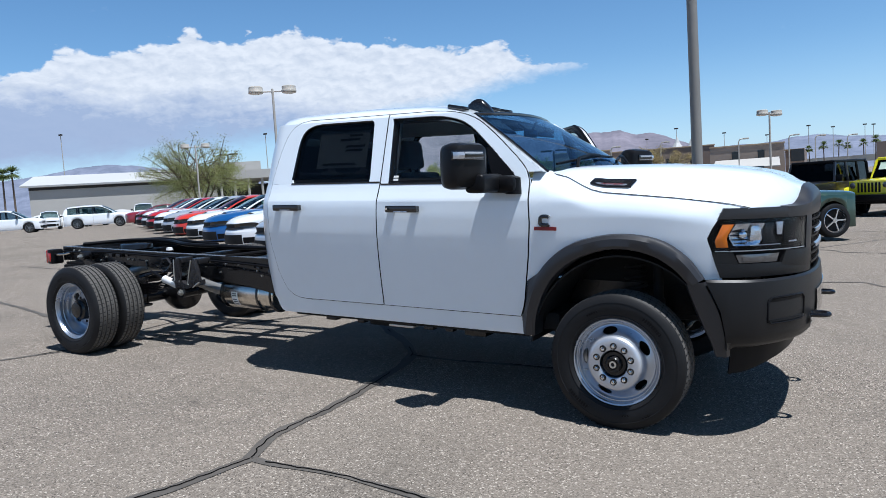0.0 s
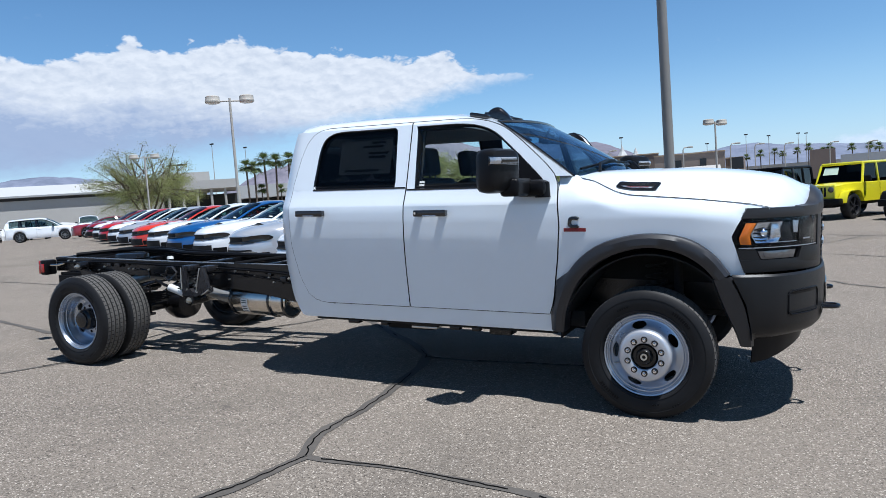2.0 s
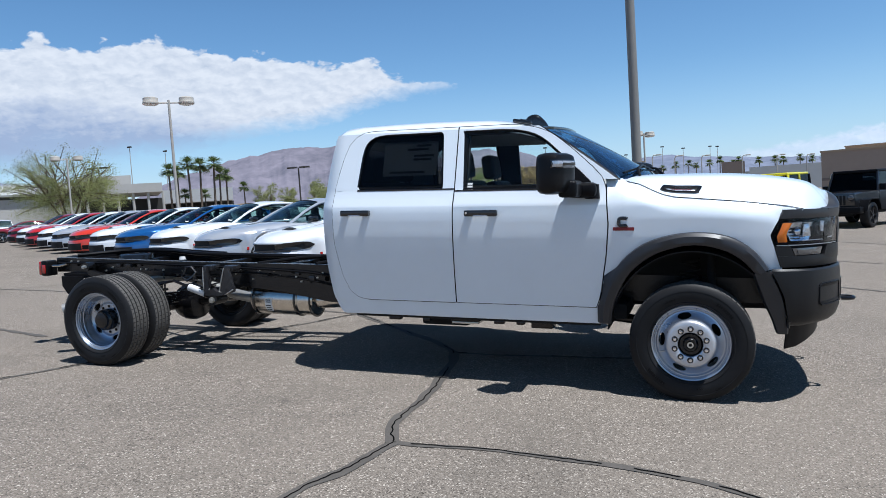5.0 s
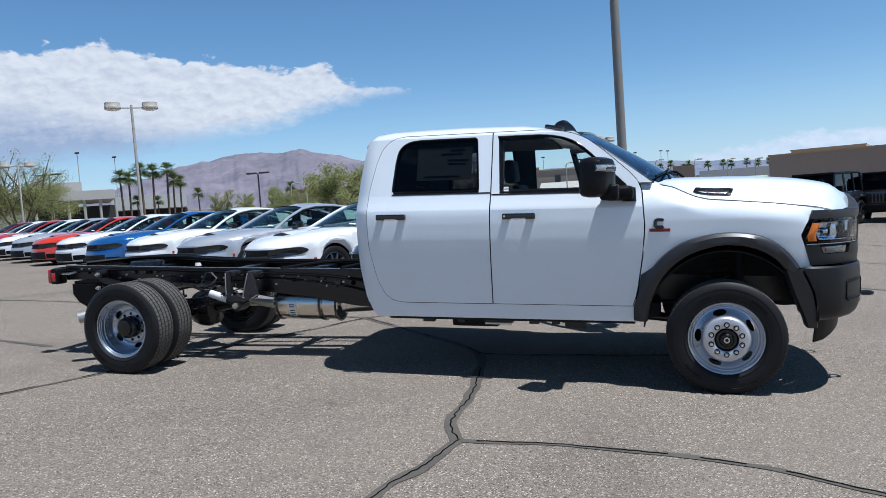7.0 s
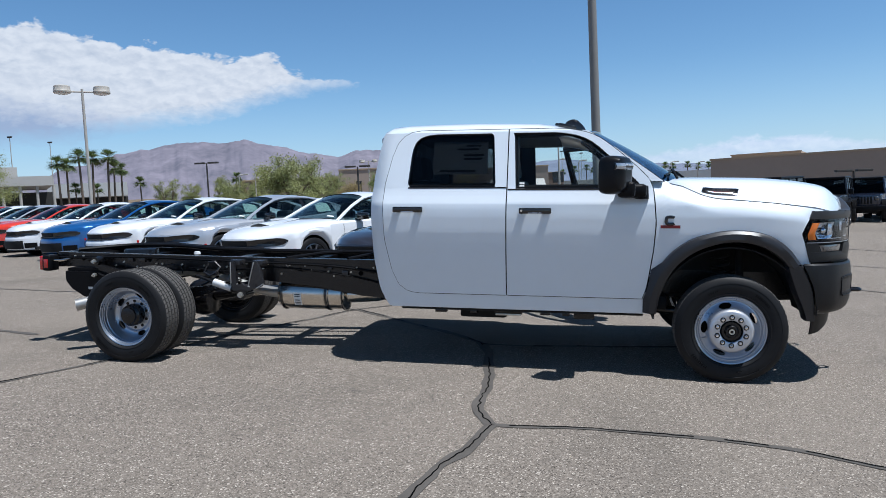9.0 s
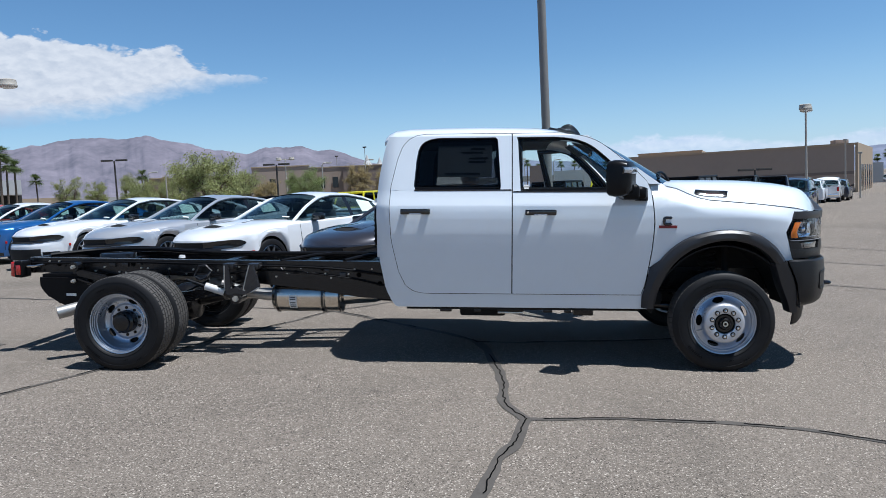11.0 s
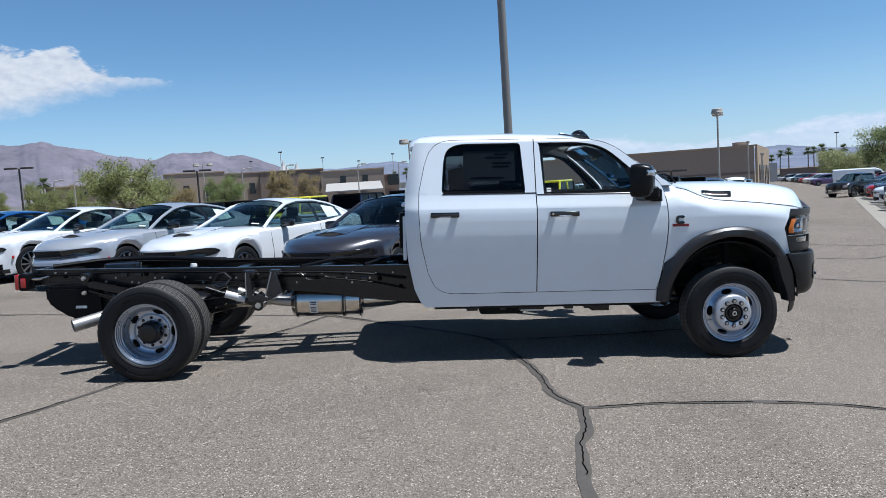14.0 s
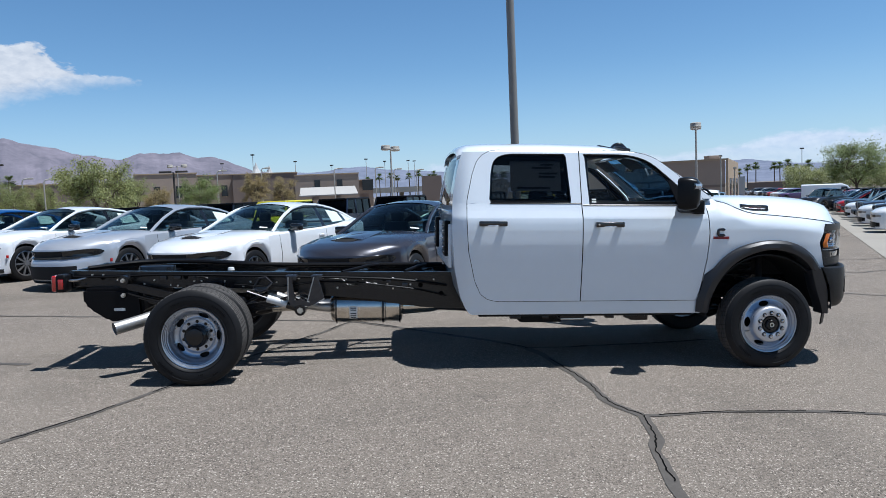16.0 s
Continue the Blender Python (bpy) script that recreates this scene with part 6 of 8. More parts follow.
def cabin():
    seat(-1.35, -.42, .56)
    seat(-1.35, .42, .56)
    seat(-2.28, 0, 1.45, "rear_bench")
    bm = B()
    rows = []
    for x, z in ((-.80, 1.02), (-.86, 1.20), (-.84, 1.36), (-.74, 1.46), (-.55, 1.49), (-.36, 1.48)):
        rows.append([(x + .05 * (1 - (y / .8) ** 2), y, z + (.03 if .2 < y < .6 and -.8 < x < -.6 else 0)) for y in np.linspace(-.84, .84, 15)])
    grid(bm, rows)
    part("dashboard", thicken(bm, 0.02), M_DASH, truck, "dark grey plastic dashboard")
    bm = B()
    box(bm, -.90, -.86, -.10, .12, 1.20, 1.40, 0.015)
    part("centre_screen", bm, M_GLOSS, truck, "black centre display")
    bm = B()
    ring = [Vector((0, .185 * math.cos(a), .185 * math.sin(a))) for a in np.linspace(0, 2 * math.pi, 32, endpoint=False)]
    tube(bm, ring, .016, 8, closed=True)
    for a in (0, math.pi, -math.pi / 2):
        rod(bm, (0.02, 0, 0), (0, .18 * math.cos(a), .18 * math.sin(a)), .018, .013, 8)
    rod(bm, (.03, 0, 0), (-.02, 0, 0), .06, n=16)
    rod(bm, (.03, 0, 0), (.30, 0, -.04), .03, n=10)
    sw = part("steering_wheel", bm, M_DASH, truck, "dark steering wheel")
    sw.matrix_basis = pose(-1.02, .40, 1.33, 0, 24, 0)
    bm = B()
    box(bm, -2.72, -.60, -.90, .90, .66, .72, 0.01)
    box(bm, -1.7, -.9, -.12, .12, .72, .98, 0.04)
    part("cab_floor", bm, M_CLOTH, truck, "dark cab floor and console")
    for y in (-.38, .40):
        bm = B()
        rows = [[(-1.16 + .14 * f, y + d, 1.93 - .10 * f) for d in np.linspace(-.21, .21, 5)] for f in (0, .5, 1)]
        grid(bm, rows)
        part("sun_visor", thicken(bm, 0.015), M_CLOTH, truck, "folded grey sun visor")
    bm = B()
    box(bm, -.99, -.97, -.11, .11, 1.80, 1.86, 0.008)
    rod(bm, (-.97, 0, 1.84), (-.93, 0, 1.92), .008, n=6)
    part("rear_view_mirror", bm, M_GLOSS, truck, "inside mirror")
    # B-pillar trims and belts
    for s in (-1, 1):
        bm = B()
        rows = [[side(x, z, -.035, s) for x in (-1.84, -1.64)] for z in (1.44, 1.6, 1.8, 1.93)]
        grid(bm, rows)
        part("pillar_trim", thicken(bm, 0.02), M_DASH, truck, "dark door-pillar trim")


cabin()

# ------------------------------------------------------------------ parked vehicles
P = {
    "white": paint("car_white", (0.80, 0.815, 0.83)),
    "silver": paint("car_silver", (0.52, 0.54, 0.58), 0.4),
    "grey": paint("car_grey", (0.045, 0.046, 0.060), 0.4, 0.28),
    "blue": paint("car_blue", (0.015, 0.11, 0.34), 0.35),
    "orange": paint("car_orange_red", (0.60, 0.04, 0.02)),
    "red": paint("car_red", (0.45, 0.015, 0.02)),
    "maroon": paint("car_maroon", (0.22, 0.008, 0.02)),
    "black": paint("car_black", (0.010, 0.010, 0.012)),
    "navy": paint("car_navy", (0.012, 0.018, 0.04), 0.2),
    "yellow": paint("car_yellow", (0.78, 0.70, 0.012)),
    "green": paint("car_green", (0.026, 0.062, 0.045), 0.3),
    "brown": paint("car_brown", (0.06, 0.045, 0.04), 0.2),
    "purple": paint("car_purple", (0.10, 0.05, 0.16), 0.3),
}
M_ALLOY = material("alloy_wheel", (0.34, 0.34, 0.35), rough=0.3, metal=0.8, vary=0.06)
M_BRIGHT = material("bright_alloy", (0.60, 0.61, 0.63), rough=0.22, metal=0.9, vary=0.05)
M_SMOKE = material("smoked_lamp", (0.014, 0.015, 0.017), rough=0.14, coat=0.35, vary=0.2, scale=30)
M_MINT = material("price_paper", (0.62, 0.74, 0.66), rough=0.7, vary=0.05)


def car_wheel(parent, x, y, r, width, mat, spokes=10, m_extra=None):
    """A wheel at a corner: tyre, rim with spokes."""
    s = -1 if y < 0 else 1
    bm = B()
    h = width / 2
    rr = r * .70
    prof = [(rr, -h * .8), (rr * 1.05, -h), (r * .88, -h * 1.02), (r * .96, -h * .92), (r, -h * .7), (r, h * .7), (r * .96, h * .92), (r * .88, h), (rr, h * .8)]
    lathe(bm, prof, (0, 0, 0), 36)
    tyre = part("wheel", bm, M_RUBBER, parent, "black tyre on an alloy wheel")
    tyre.matrix_basis = pose(x, y, r, 0, 0, 0 if s < 0 else 180)
    bm = B()
    lathe(bm, [(rr * 1.02, -h * .86), (rr * .96, -h * .9), (rr * .93, -h * .7), (rr * .93, h * .7)], (0, 0, 0), 36)
    for k in range(spokes):
        a = 2 * math.pi * k / spokes
        box(bm, rr * .12, rr * .95, -h * .88, -h * .66, -rr * .055, rr * .055, 0, m=Matrix.Rotation(a, 4, "Y"))
    rod(bm, (0, -h * .93, 0), (0, -h * .5, 0), rr * .2, n=14)
    part("rim", bm, mat, tyre, "spoked alloy rim")
    bm = B()
    rod(bm, (0, -h * .25, 0), (0, -h * .1, 0), rr * .92, n=24)
    part("brake_disc", bm, M_WELL, tyre)
    return tyre


def vehicle(spec, colour, m, label, category, group="", lod=0):
    """A parked car lofted from side-view tables: body with real wheel arches, glass, wheels and lamps."""
    name = spec["name"]
    car = thing(name, m, label, category, group)
    pm = P[colour]
    xf, xr = spec["front"], spec["rear"]
    axles, r, ra = spec["axles"], spec["wheel"], spec["wheel"] * spec.get("gap", 1.13)
    zsill = spec["sill"]
    T = lambda key, x: lerp(x, [p[0] for p in spec[key]], [p[1] for p in spec[key]])

    def bottom(x):
        z = zsill
        for ax in axles:
            d = abs(x - ax)
            if d < ra:
                z = max(z, r + math.sqrt(ra * ra - d * d))
        return z

    n = 30 if lod else 64
    xs = sorted(set([round(v, 4) for v in np.linspace(xr, xf, n)] + [round(ax + ra * q, 4) for ax in axles for q in (-1.0, -.97, -.85, -.6, -.3, 0, .3, .6, .85, .97, 1.0)]))
    nose, tail = spec.get("nose", .34), spec.get("tail", .18)

    def bend(x, y, w):
        q = min(1.0, abs(y) / w) ** 3
        if x > xf - 1.0:
            x -= nose * q * ((x - xf + 1.0)) ** 1.5
        if x < xr + .8:
            x += tail * q * ((xr + .8 - x) / .8) ** 1.5
        return x

    rows = []
    for x in xs:
        w, zb, zs, zt = T("half", x), bottom(x), T("belt", x), T("top", x)
        zb = min(zb, zs - .05)
        ring = [(w * .955, zb), (w * .99, min(zb + .06, zs - .04)), (w * 1.0, zb + (zs - zb) * .35), (w * 1.004, zb + (zs - zb) * .55), (w * .985, zb + (zs - zb) * .72), (w * .985, zb + (zs - zb) * .80), (w * .965, zs - .03), (w * .93, zs), (w * .86, zs + (zt - zs) * .35), (w * .70, zs + (zt - zs) * .75), (w * .40, zt - .004), (0, zt)]
        full = [(-a, z) for a, z in ring] + [(a, z) for a, z in reversed(ring[:-1])]
        rows.append([(bend(x, y, w), y, z) for y, z in full])
    bm = B()
    vv = grid(bm, rows)
    for row, x in ((rows[0], xr), (rows[-1], xf)):
        k = len(row) // 2
        w = T("half", x)
        cap = []
        for i in range(k + 1):
            a, z = abs(row[i][1]), row[i][2]
            lip = lerp(z, [p[0] for p in spec["lip"]], [p[1] for p in spec["lip"]]) if x == xf and "lip" in spec else 0.0
            cap.append([(bend(x, a * f, w) + lip * (1 - abs(f) ** 6), a * f, z) for f in np.linspace(-1, 1, 17)])
        fine = []
        for a, b in zip(cap, cap[1:]):
            fine.append(a)
            if b[0][2] - a[0][2] > .08 and "lip" in spec and x == xf:
                for q in range(1, 5):
                    z = a[0][2] + (b[0][2] - a[0][2]) * q / 5
                    lip = lerp(z, [p[0] for p in spec["lip"]], [p[1] for p in spec["lip"]])
                    yy = abs(a[0][1]) + (abs(b[0][1]) - abs(a[0][1])) * q / 5
                    fine.append([(bend(x, yy * f, w) + lip * (1 - abs(f) ** 6), yy * f, z) for f in np.linspace(-1, 1, 17)])
        fine.append(cap[-1])
        grid(bm, fine)
    bmesh.ops.remove_doubles(bm, verts=bm.verts, dist=.0015)
    part("body", bm, pm, car, smooth=38)
    bm = B()
    box(bm, xr + .25, xf - .35, -T("half", 0) * .9, T("half", 0) * .9, zsill + .02, zsill + .10)
    for ax in axles:
        for s in (-1, 1):
            rws = []
            for k in range(13):
                a = math.pi * k / 12
                rws.append([(ax + ra * 1.02 * math.cos(a), s * ww, r + ra * 1.02 * math.sin(a)) for ww in (T("half", ax) * .93, T("half", ax) * .55)])
            grid(bm, rws)
            box(bm, ax - ra, ax + ra, min(s * T("half", ax) * .56, s * T("half", ax) * .5), max(s * T("half", ax) * .56, s * T("half", ax) * .5), zsill, r + ra)
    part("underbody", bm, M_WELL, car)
    for ax in axles:
        for s in (-1, 1):
            car_wheel(car, ax, s * (T("half", ax) - spec["tyre"] * .5 - .015), r, spec["tyre"], spec.get("rim_mat", M_ALLOY), spec.get("spokes", 10))
    # glasshouse
    g = spec["cabin"]               # station table: x, belt half, rail z, rail half, roof z
    gx = [p[0] for p in g]

    def G(x, k):
        return lerp(x, gx, [p[k] for p in g])

    def strip(x0, x1, rows_at, cnt):
        return [[rows_at(x, f) for f in cnt] for x in np.linspace(x0, x1, 9 if lod else 13)]

    def wall(s):
        def at(x, f):
            zb, wb = T("belt", x) - .01, G(x, 1)
            zr, wr = G(x, 2), G(x, 3)
            zr = max(zr, zb + .002)
            bulge = .02 * math.sin(math.pi * f)
            return (x, s * (wb + (wr - wb) * f + bulge), zb + (zr - zb) * f)
        return at

    def top_at(x, f):
        zr, wr, zc = max(G(x, 2), T("belt", x) - .008), G(x, 3), max(G(x, 4), T("belt", x))
        y = -1 + 2 * f
        return (x + spec.get("ws_bow", .12) * (1 - y * y) * (1 if x > spec["ws"] - .02 else 0) * lerp(x, [spec["ws"], gx[-1]], [.3, 1]), y * wr, zr + (zc - zr) * (1 - abs(y) ** 2.4))
    cnt = np.linspace(0, 1, 11)
    bm = B()
    grid(bm, strip(spec["ws"], gx[-1], top_at, cnt))
    part("windscreen", bm, M_GLASS_CAR, car, "sloping windscreen")
    bm = B()
    grid(bm, strip(spec["rw"], spec["ws"], top_at, cnt))
    part("roof", bm, spec.get("roof_mat") or pm, car)
    bm = B()
    grid(bm, strip(gx[0], spec["rw"], top_at, cnt))
    part("rear_window", bm, M_GLASS_CAR, car)
    side_f = np.linspace(0, 1, 5)
    for s in (-1, 1):
        at = wall(s)
        for x0, x1 in spec["panes"]:
            bm = B()
            grid(bm, strip(x0, x1, at, side_f))
            part("side_window", bm, M_GLASS_CAR, car)
        for x0, x1 in spec["posts"]:
            bm = B()
            grid(bm, strip(x0, x1, at, side_f))
            part("pillar", bm, pm if (x0, x1) in spec["paint_posts"] else M_GLOSS, car)
        bm = B()
        rail = [(x, s * (G(x, 3) + .008), max(G(x, 2), T("belt", x)) + .0) for x in np.linspace(gx[0], gx[-1], 26)]
        tube(bm, rail, .030 if not lod else .03, 6)
        part("roof_rail", bm, pm, car)
        # mirror, seams, handles
        bm = B()
        mx, mz = spec["mirror"]
        box(bm, -.08, .08, -.105, .105, -.035, .095, 0.05, 4)
        box(bm, -.03, .03, min(-s * .17, -s * .06), max(-s * .17, -s * .06), -.045, .0, .012)
        mr = part("door_mirror", bm, M_GLOSS, car, "black door mirror")
        mr.matrix_basis = pose(mx, s * (T("half", mx) + .05), mz)
        if not lod:
            for sx in spec["seams"]:
                bm = B()
                w = T("half", sx)
                zs, zb = T("belt", sx), zsill
                pts = [(sx, s * (w * f + .002), zb + (zs - zb) * q) for f, q in ((.99, .15), (1.0, .35), (1.004, .55), (.985, .76), (.965, .95))]
                tube(bm, pts, .004, 5)
                part("door_seam", bm, M_CRACK, car)
            for hx in spec["handles"]:
                bm = B()
                w = T("half", hx)
                box(bm, hx - .09, hx + .09, s * w * .985 - .015, s * w * .985 + .015, T("belt", hx) - .16, T("belt", hx) - .125, 0.008)
                part("door_handle", bm, pm, car)
    # seats, dash and papers behind the glass
    if not lod:
        xs0 = spec["seat"]
        zf = T("belt", xs0) - .02
        for y in (-.38, .38):
            bm = B()
            box(bm, xs0 - .16, xs0, y - .23, y + .23, zf - .3, zf + .17, .07, 3)
            box(bm, xs0 - .19, xs0 - .08, y - .12, y + .12, zf + .14, zf + .33, .05, 3)
            part("front_seat", bm, M_CLOTH, car, "dark seat behind the glass")
        bm = B()
        box(bm, xs0 - 1.1, xs0 - .95, -.6, .6, zf - .3, zf + .12, .06, 3)
        part("rear_seat", bm, M_CLOTH, car)
        bm = B()
        box(bm, spec["ws"] + .2, gx[-1] - .1, -.62, .62, zf - .05, zf + .03, .03)
        part("dashboard", bm, M_DASH, car)
        bm = B()
        p0, p1 = spec["sheet"][0], spec["sheet"][0] + .42
        grid(bm, [[wall(1)(x, f) for x in (p0, p1)] for f in (.14, .80)])
        for v in bm.verts:
            v.co.y += .014
        sh = part("price_sheet", thicken(bm, .002), M_MINT, car, "pale green price sheet on the window")
        bm = B()
        xb = gx[-1] - .10
        grid(bm, [[Vector(top_at(x, f)) + Vector((.012, 0, .012)) for f in (.84, .93)] for x in (xb, xb - .03)])
        part("windscreen_label", thicken(bm, .002), M_PAPER, car, "small white label low on the windscreen")
        # black borders round the glass
        bm = B()
        tube(bm, [Vector(top_at(spec["ws"], f)) + Vector((0, 0, .003)) for f in np.linspace(.06, .94, 13)], .008, 6)
        tube(bm, [Vector(top_at(gx[-1] - .01, f)) + Vector((0, 0, .006)) for f in np.linspace(.04, .96, 13)], .014, 6)
        part("glass_border", bm, M_TRIM, car, "black band round the windscreen")
        for s in (-1, 1):
            lo, hi = min(p[0] for p in spec["panes"]), max(p[1] for p in spec["panes"])
            bm = B()
            tube(bm, [wall(s)(x, .03) for x in np.linspace(lo, hi, 15)], .012, 6)
            tube(bm, [wall(s)(x, .90) for x in np.linspace(lo, hi - .12, 15)], .012, 6)
            part("window_trim", bm, M_TRIM, car, "black trim round the side windows")
    return car


def front_x(spec, y, z):
    w = lerp(spec["front"], [p[0] for p in spec["half"]], [p[1] for p in spec["half"]])
    q = min(1.05, abs(y) / w) ** 3
    lip = lerp(z, [p[0] for p in spec["lip"]], [p[1] for p in spec["lip"]]) * (1 - min(1, abs(y) / w) ** 6) if "lip" in spec else 0.0
    return spec["front"] - spec.get("nose", .34) * q + lip


def face_patch(spec, y0, y1, z0, z1, off, ny=9, skew=0.0, taper=0.0):
    """A patch laid on a car's nose; y1 may run round the corner."""
    bm = B()
    rows = []
    for k in range(ny):
        y = y0 + (y1 - y0) * k / (ny - 1)
        f = k / (ny - 1)
        a, b = z0 + skew * f * .3 + taper * f, z1 + skew * f
        rows.append([(front_x(spec, y, z) + off, y, z) for z in (a, a + (b - a) * .33, a + (b - a) * .67, b)])
    grid(bm, rows)
    return thicken(bm, .012)


MUSCLE = dict(
    name="sedan", lip=[(.15, -.05), (.24, .05), (.40, .07), (.53, .06), (.605, .02), (.63, -.02), (.715, -.015), (.735, .01), (.765, 0)], front=2.47, rear=-2.57, axles=(1.52, -1.53), wheel=.36, tyre=.25, sill=.19, gap=1.12, nose=.46, tail=.22,
    half=[(-2.57, .80), (-2.3, .90), (-1.6, .95), (-.6, .94), (.6, .935), (1.5, .95), (2.1, .91), (2.47, .80)],
    belt=[(-2.57, .93), (-2.2, 1.02), (-1.5, 1.02), (-.6, .965), (.4, .955), (1.0, .945), (1.6, .90), (2.1, .84), (2.47, .735)],
    top=[(-2.57, 1.00), (-2.45, 1.09), (-1.9, 1.09), (-1.0, .99), (.65, .99), (.92, 1.02), (1.3, 1.01), (1.75, .975), (2.15, .915), (2.36, .85), (2.44, .805), (2.47, .765)],
    cabin=[(-2.02, .76, 1.05, .62, 1.09), (-1.6, .79, 1.17, .60, 1.24), (-1.1, .82, 1.31, .59, 1.38), (-.6, .84, 1.385, .60, 1.455), (-.1, .85, 1.40, .61, 1.475), (.25, .85, 1.35, .62, 1.43), (.6, .85, 1.21, .66, 1.29), (.9, .85, 1.06, .73, 1.12), (1.12, .85, .955, .80, 1.0)],
    ws=.22, rw=-1.02, panes=[(-.42, .95), (-1.38, -.52)], posts=[(-.52, -.42), (-2.0, -1.38)], paint_posts=[(-2.0, -1.38)],
    mirror=(.62, .99), seams=[.98, -.45, -1.3], handles=[-.25, -1.15], seat=-.15, sheet=(-1.25, -.72), rim_mat=M_ALLOY, spokes=10)


for key in ("ws", "rw", "seat"):
    MUSCLE[key] -= .25
for key in ("panes", "posts", "paint_posts"):
    MUSCLE[key] = [(a - .25, b - .25) for a, b in MUSCLE[key]]
MUSCLE["cabin"] = [(max(p[0] - .25, -2.16 + .1 * k), *p[1:]) for k, p in enumerate(MUSCLE["cabin"])]
MUSCLE["posts"] = [(max(a, -2.15), b) for a, b in MUSCLE["posts"]]
MUSCLE["paint_posts"] = [(max(a, -2.15), b) for a, b in MUSCLE["paint_posts"]]
MUSCLE["mirror"], MUSCLE["seams"], MUSCLE["handles"], MUSCLE["sheet"] = (.40, .99), [.80, -.68, -1.5], [-.5, -1.38], (-1.48, -.98)


def muscle_sedan(colour, m, label, hood_colour=None, lod=0, group="row of sport sedans"):
    spec = dict(MUSCLE)
    car = vehicle(spec, colour, m, label, "car", group, lod)
    # dark lamp and grille band
    part("grille", face_patch(spec, -.60, .60, .605, .722, .020, 13), M_WELL, car, "thin black grille band")
    for s in (-1, 1):
        bm = B()
        rows = []
        for k in range(15):
            f = k / 14
            y, mid = s * (.34 + .49 * f), .661 + .034 * f
            half = (.060 + .006 * f) * math.sqrt(max(.02, 1 - max(0, (f - .72) / .28) ** 2.2))
            a, b = mid - half, mid + half
            rows.append([(front_x(spec, y, z) + .024, y, z) for z in (a, a + (b - a) * .3, a + (b - a) * .7, b)])
        grid(bm, rows)
        part("headlight", thicken(bm, .012), M_SMOKE, car, "smoked narrow headlight")
        part("side_duct", face_patch(spec, s * .60, s * .78, .26, .40, .010, 6), M_TRIM, car, "black bumper duct")
    part("lower_intake", face_patch(spec, -.58, .58, .24, .47, .014, 11), M_WELL, car, "black lower intake")
    part("front_lip", face_patch(spec, -.80, .80, .165, .20, .035, 17), M_TRIM, car, "black front lip")
    for s in (-1, 1):
        bm = B()
        box(bm, 1.885, 1.93, s * .903 - .010, s * .903 + .010, .50, .56, .006)
        part("side_marker", bm, M_RED if colour != "red" else M_AMBER, car, "small red side marker")
    # a low swelling in the hood with an open black mouth
    bm = B()
    rise = lambda f: f * f * (3 - 2 * f)
    grid(bm, [[(-.62 + .66 * f, y, -.014 + .036 * rise(f) * math.cos(math.pi * min(1, abs(y) / .27) / 2) ** 1.5) for y in np.linspace(-.27, .27, 15)] for f in np.linspace(0, 1, 12)])
    sc = part("hood_scoop", thicken(bm, .006), P[hood_colour or colour], car, "low hood scoop")
    sc.matrix_basis = pose(1.88, 0, .965, 0, 7.5, 0)
    bm = B()
    grid(bm, [[(.030 + .09 * (1 - f), y * (1 - .25 * (1 - f)), -.012 + f * (.002 + .026 * math.cos(math.pi * abs(y) / .54))) for f in np.linspace(0, 1, 4)] for y in np.linspace(-.20, .20, 11)])
    part("scoop_mouth", thicken(bm, .006), M_WELL, sc, "black scoop mouth")
    if not lod:
        bm = B()
        box(bm, .78, .88, -.62, .62, 1.0, 1.015, .004)
        part("cowl", bm, M_TRIM, car)
    return car


A_ROW = 27.0


def row_pose(hl, turn=A_ROW):
    """The pose of a nose-out sedan from its left lamp's place on the plan."""
    a = radians(turn)
    f, left = Vector((-math.sin(a), -math.cos(a))), Vector((math.cos(a), -math.sin(a)))
    o = Vector(hl) - 2.10 * f - .84 * left
    return on_lot(o.x, o.y, -90 - turn)


ROW = [((-3.37, 2.72), "grey", "dark grey metallic sport sedan with hood scoop"),
       ((-5.95, 4.05), "white", "white sport sedan with black trim and price sheet"),
       ((-8.52, 5.66), "silver", "silver metallic sport sedan with low hood scoop"),
       ((-11.13, 7.26), "white", "white sport sedan with smoked headlights"),
       ((-13.75, 8.85), "blue", "bright blue sport sedan with smoked headlights"),
       ((-16.4, 10.5), "white", "white sport sedan with large bumper ducts"),
       ((-19.0, 12.1), "orange", "orange-red sport sedan in the row"),
       ((-21.6, 13.7), "silver", "silver sport sedan in the middle of the row"),
       ((-24.2, 15.3), "white", "white sport sedan far along the row"),
       ((-26.8, 16.9), "red", "red sport sedan far along the row"),
       ((-29.4, 18.6), "white", "white sport sedan at the far row end"),
       ((-32.0, 20.2), "maroon", "dark red sport sedan at the far row end")]
for k, (hl, colour, label) in enumerate(ROW):
    muscle_sedan(colour, row_pose(hl), label, lod=1 if k > 7 else 0)

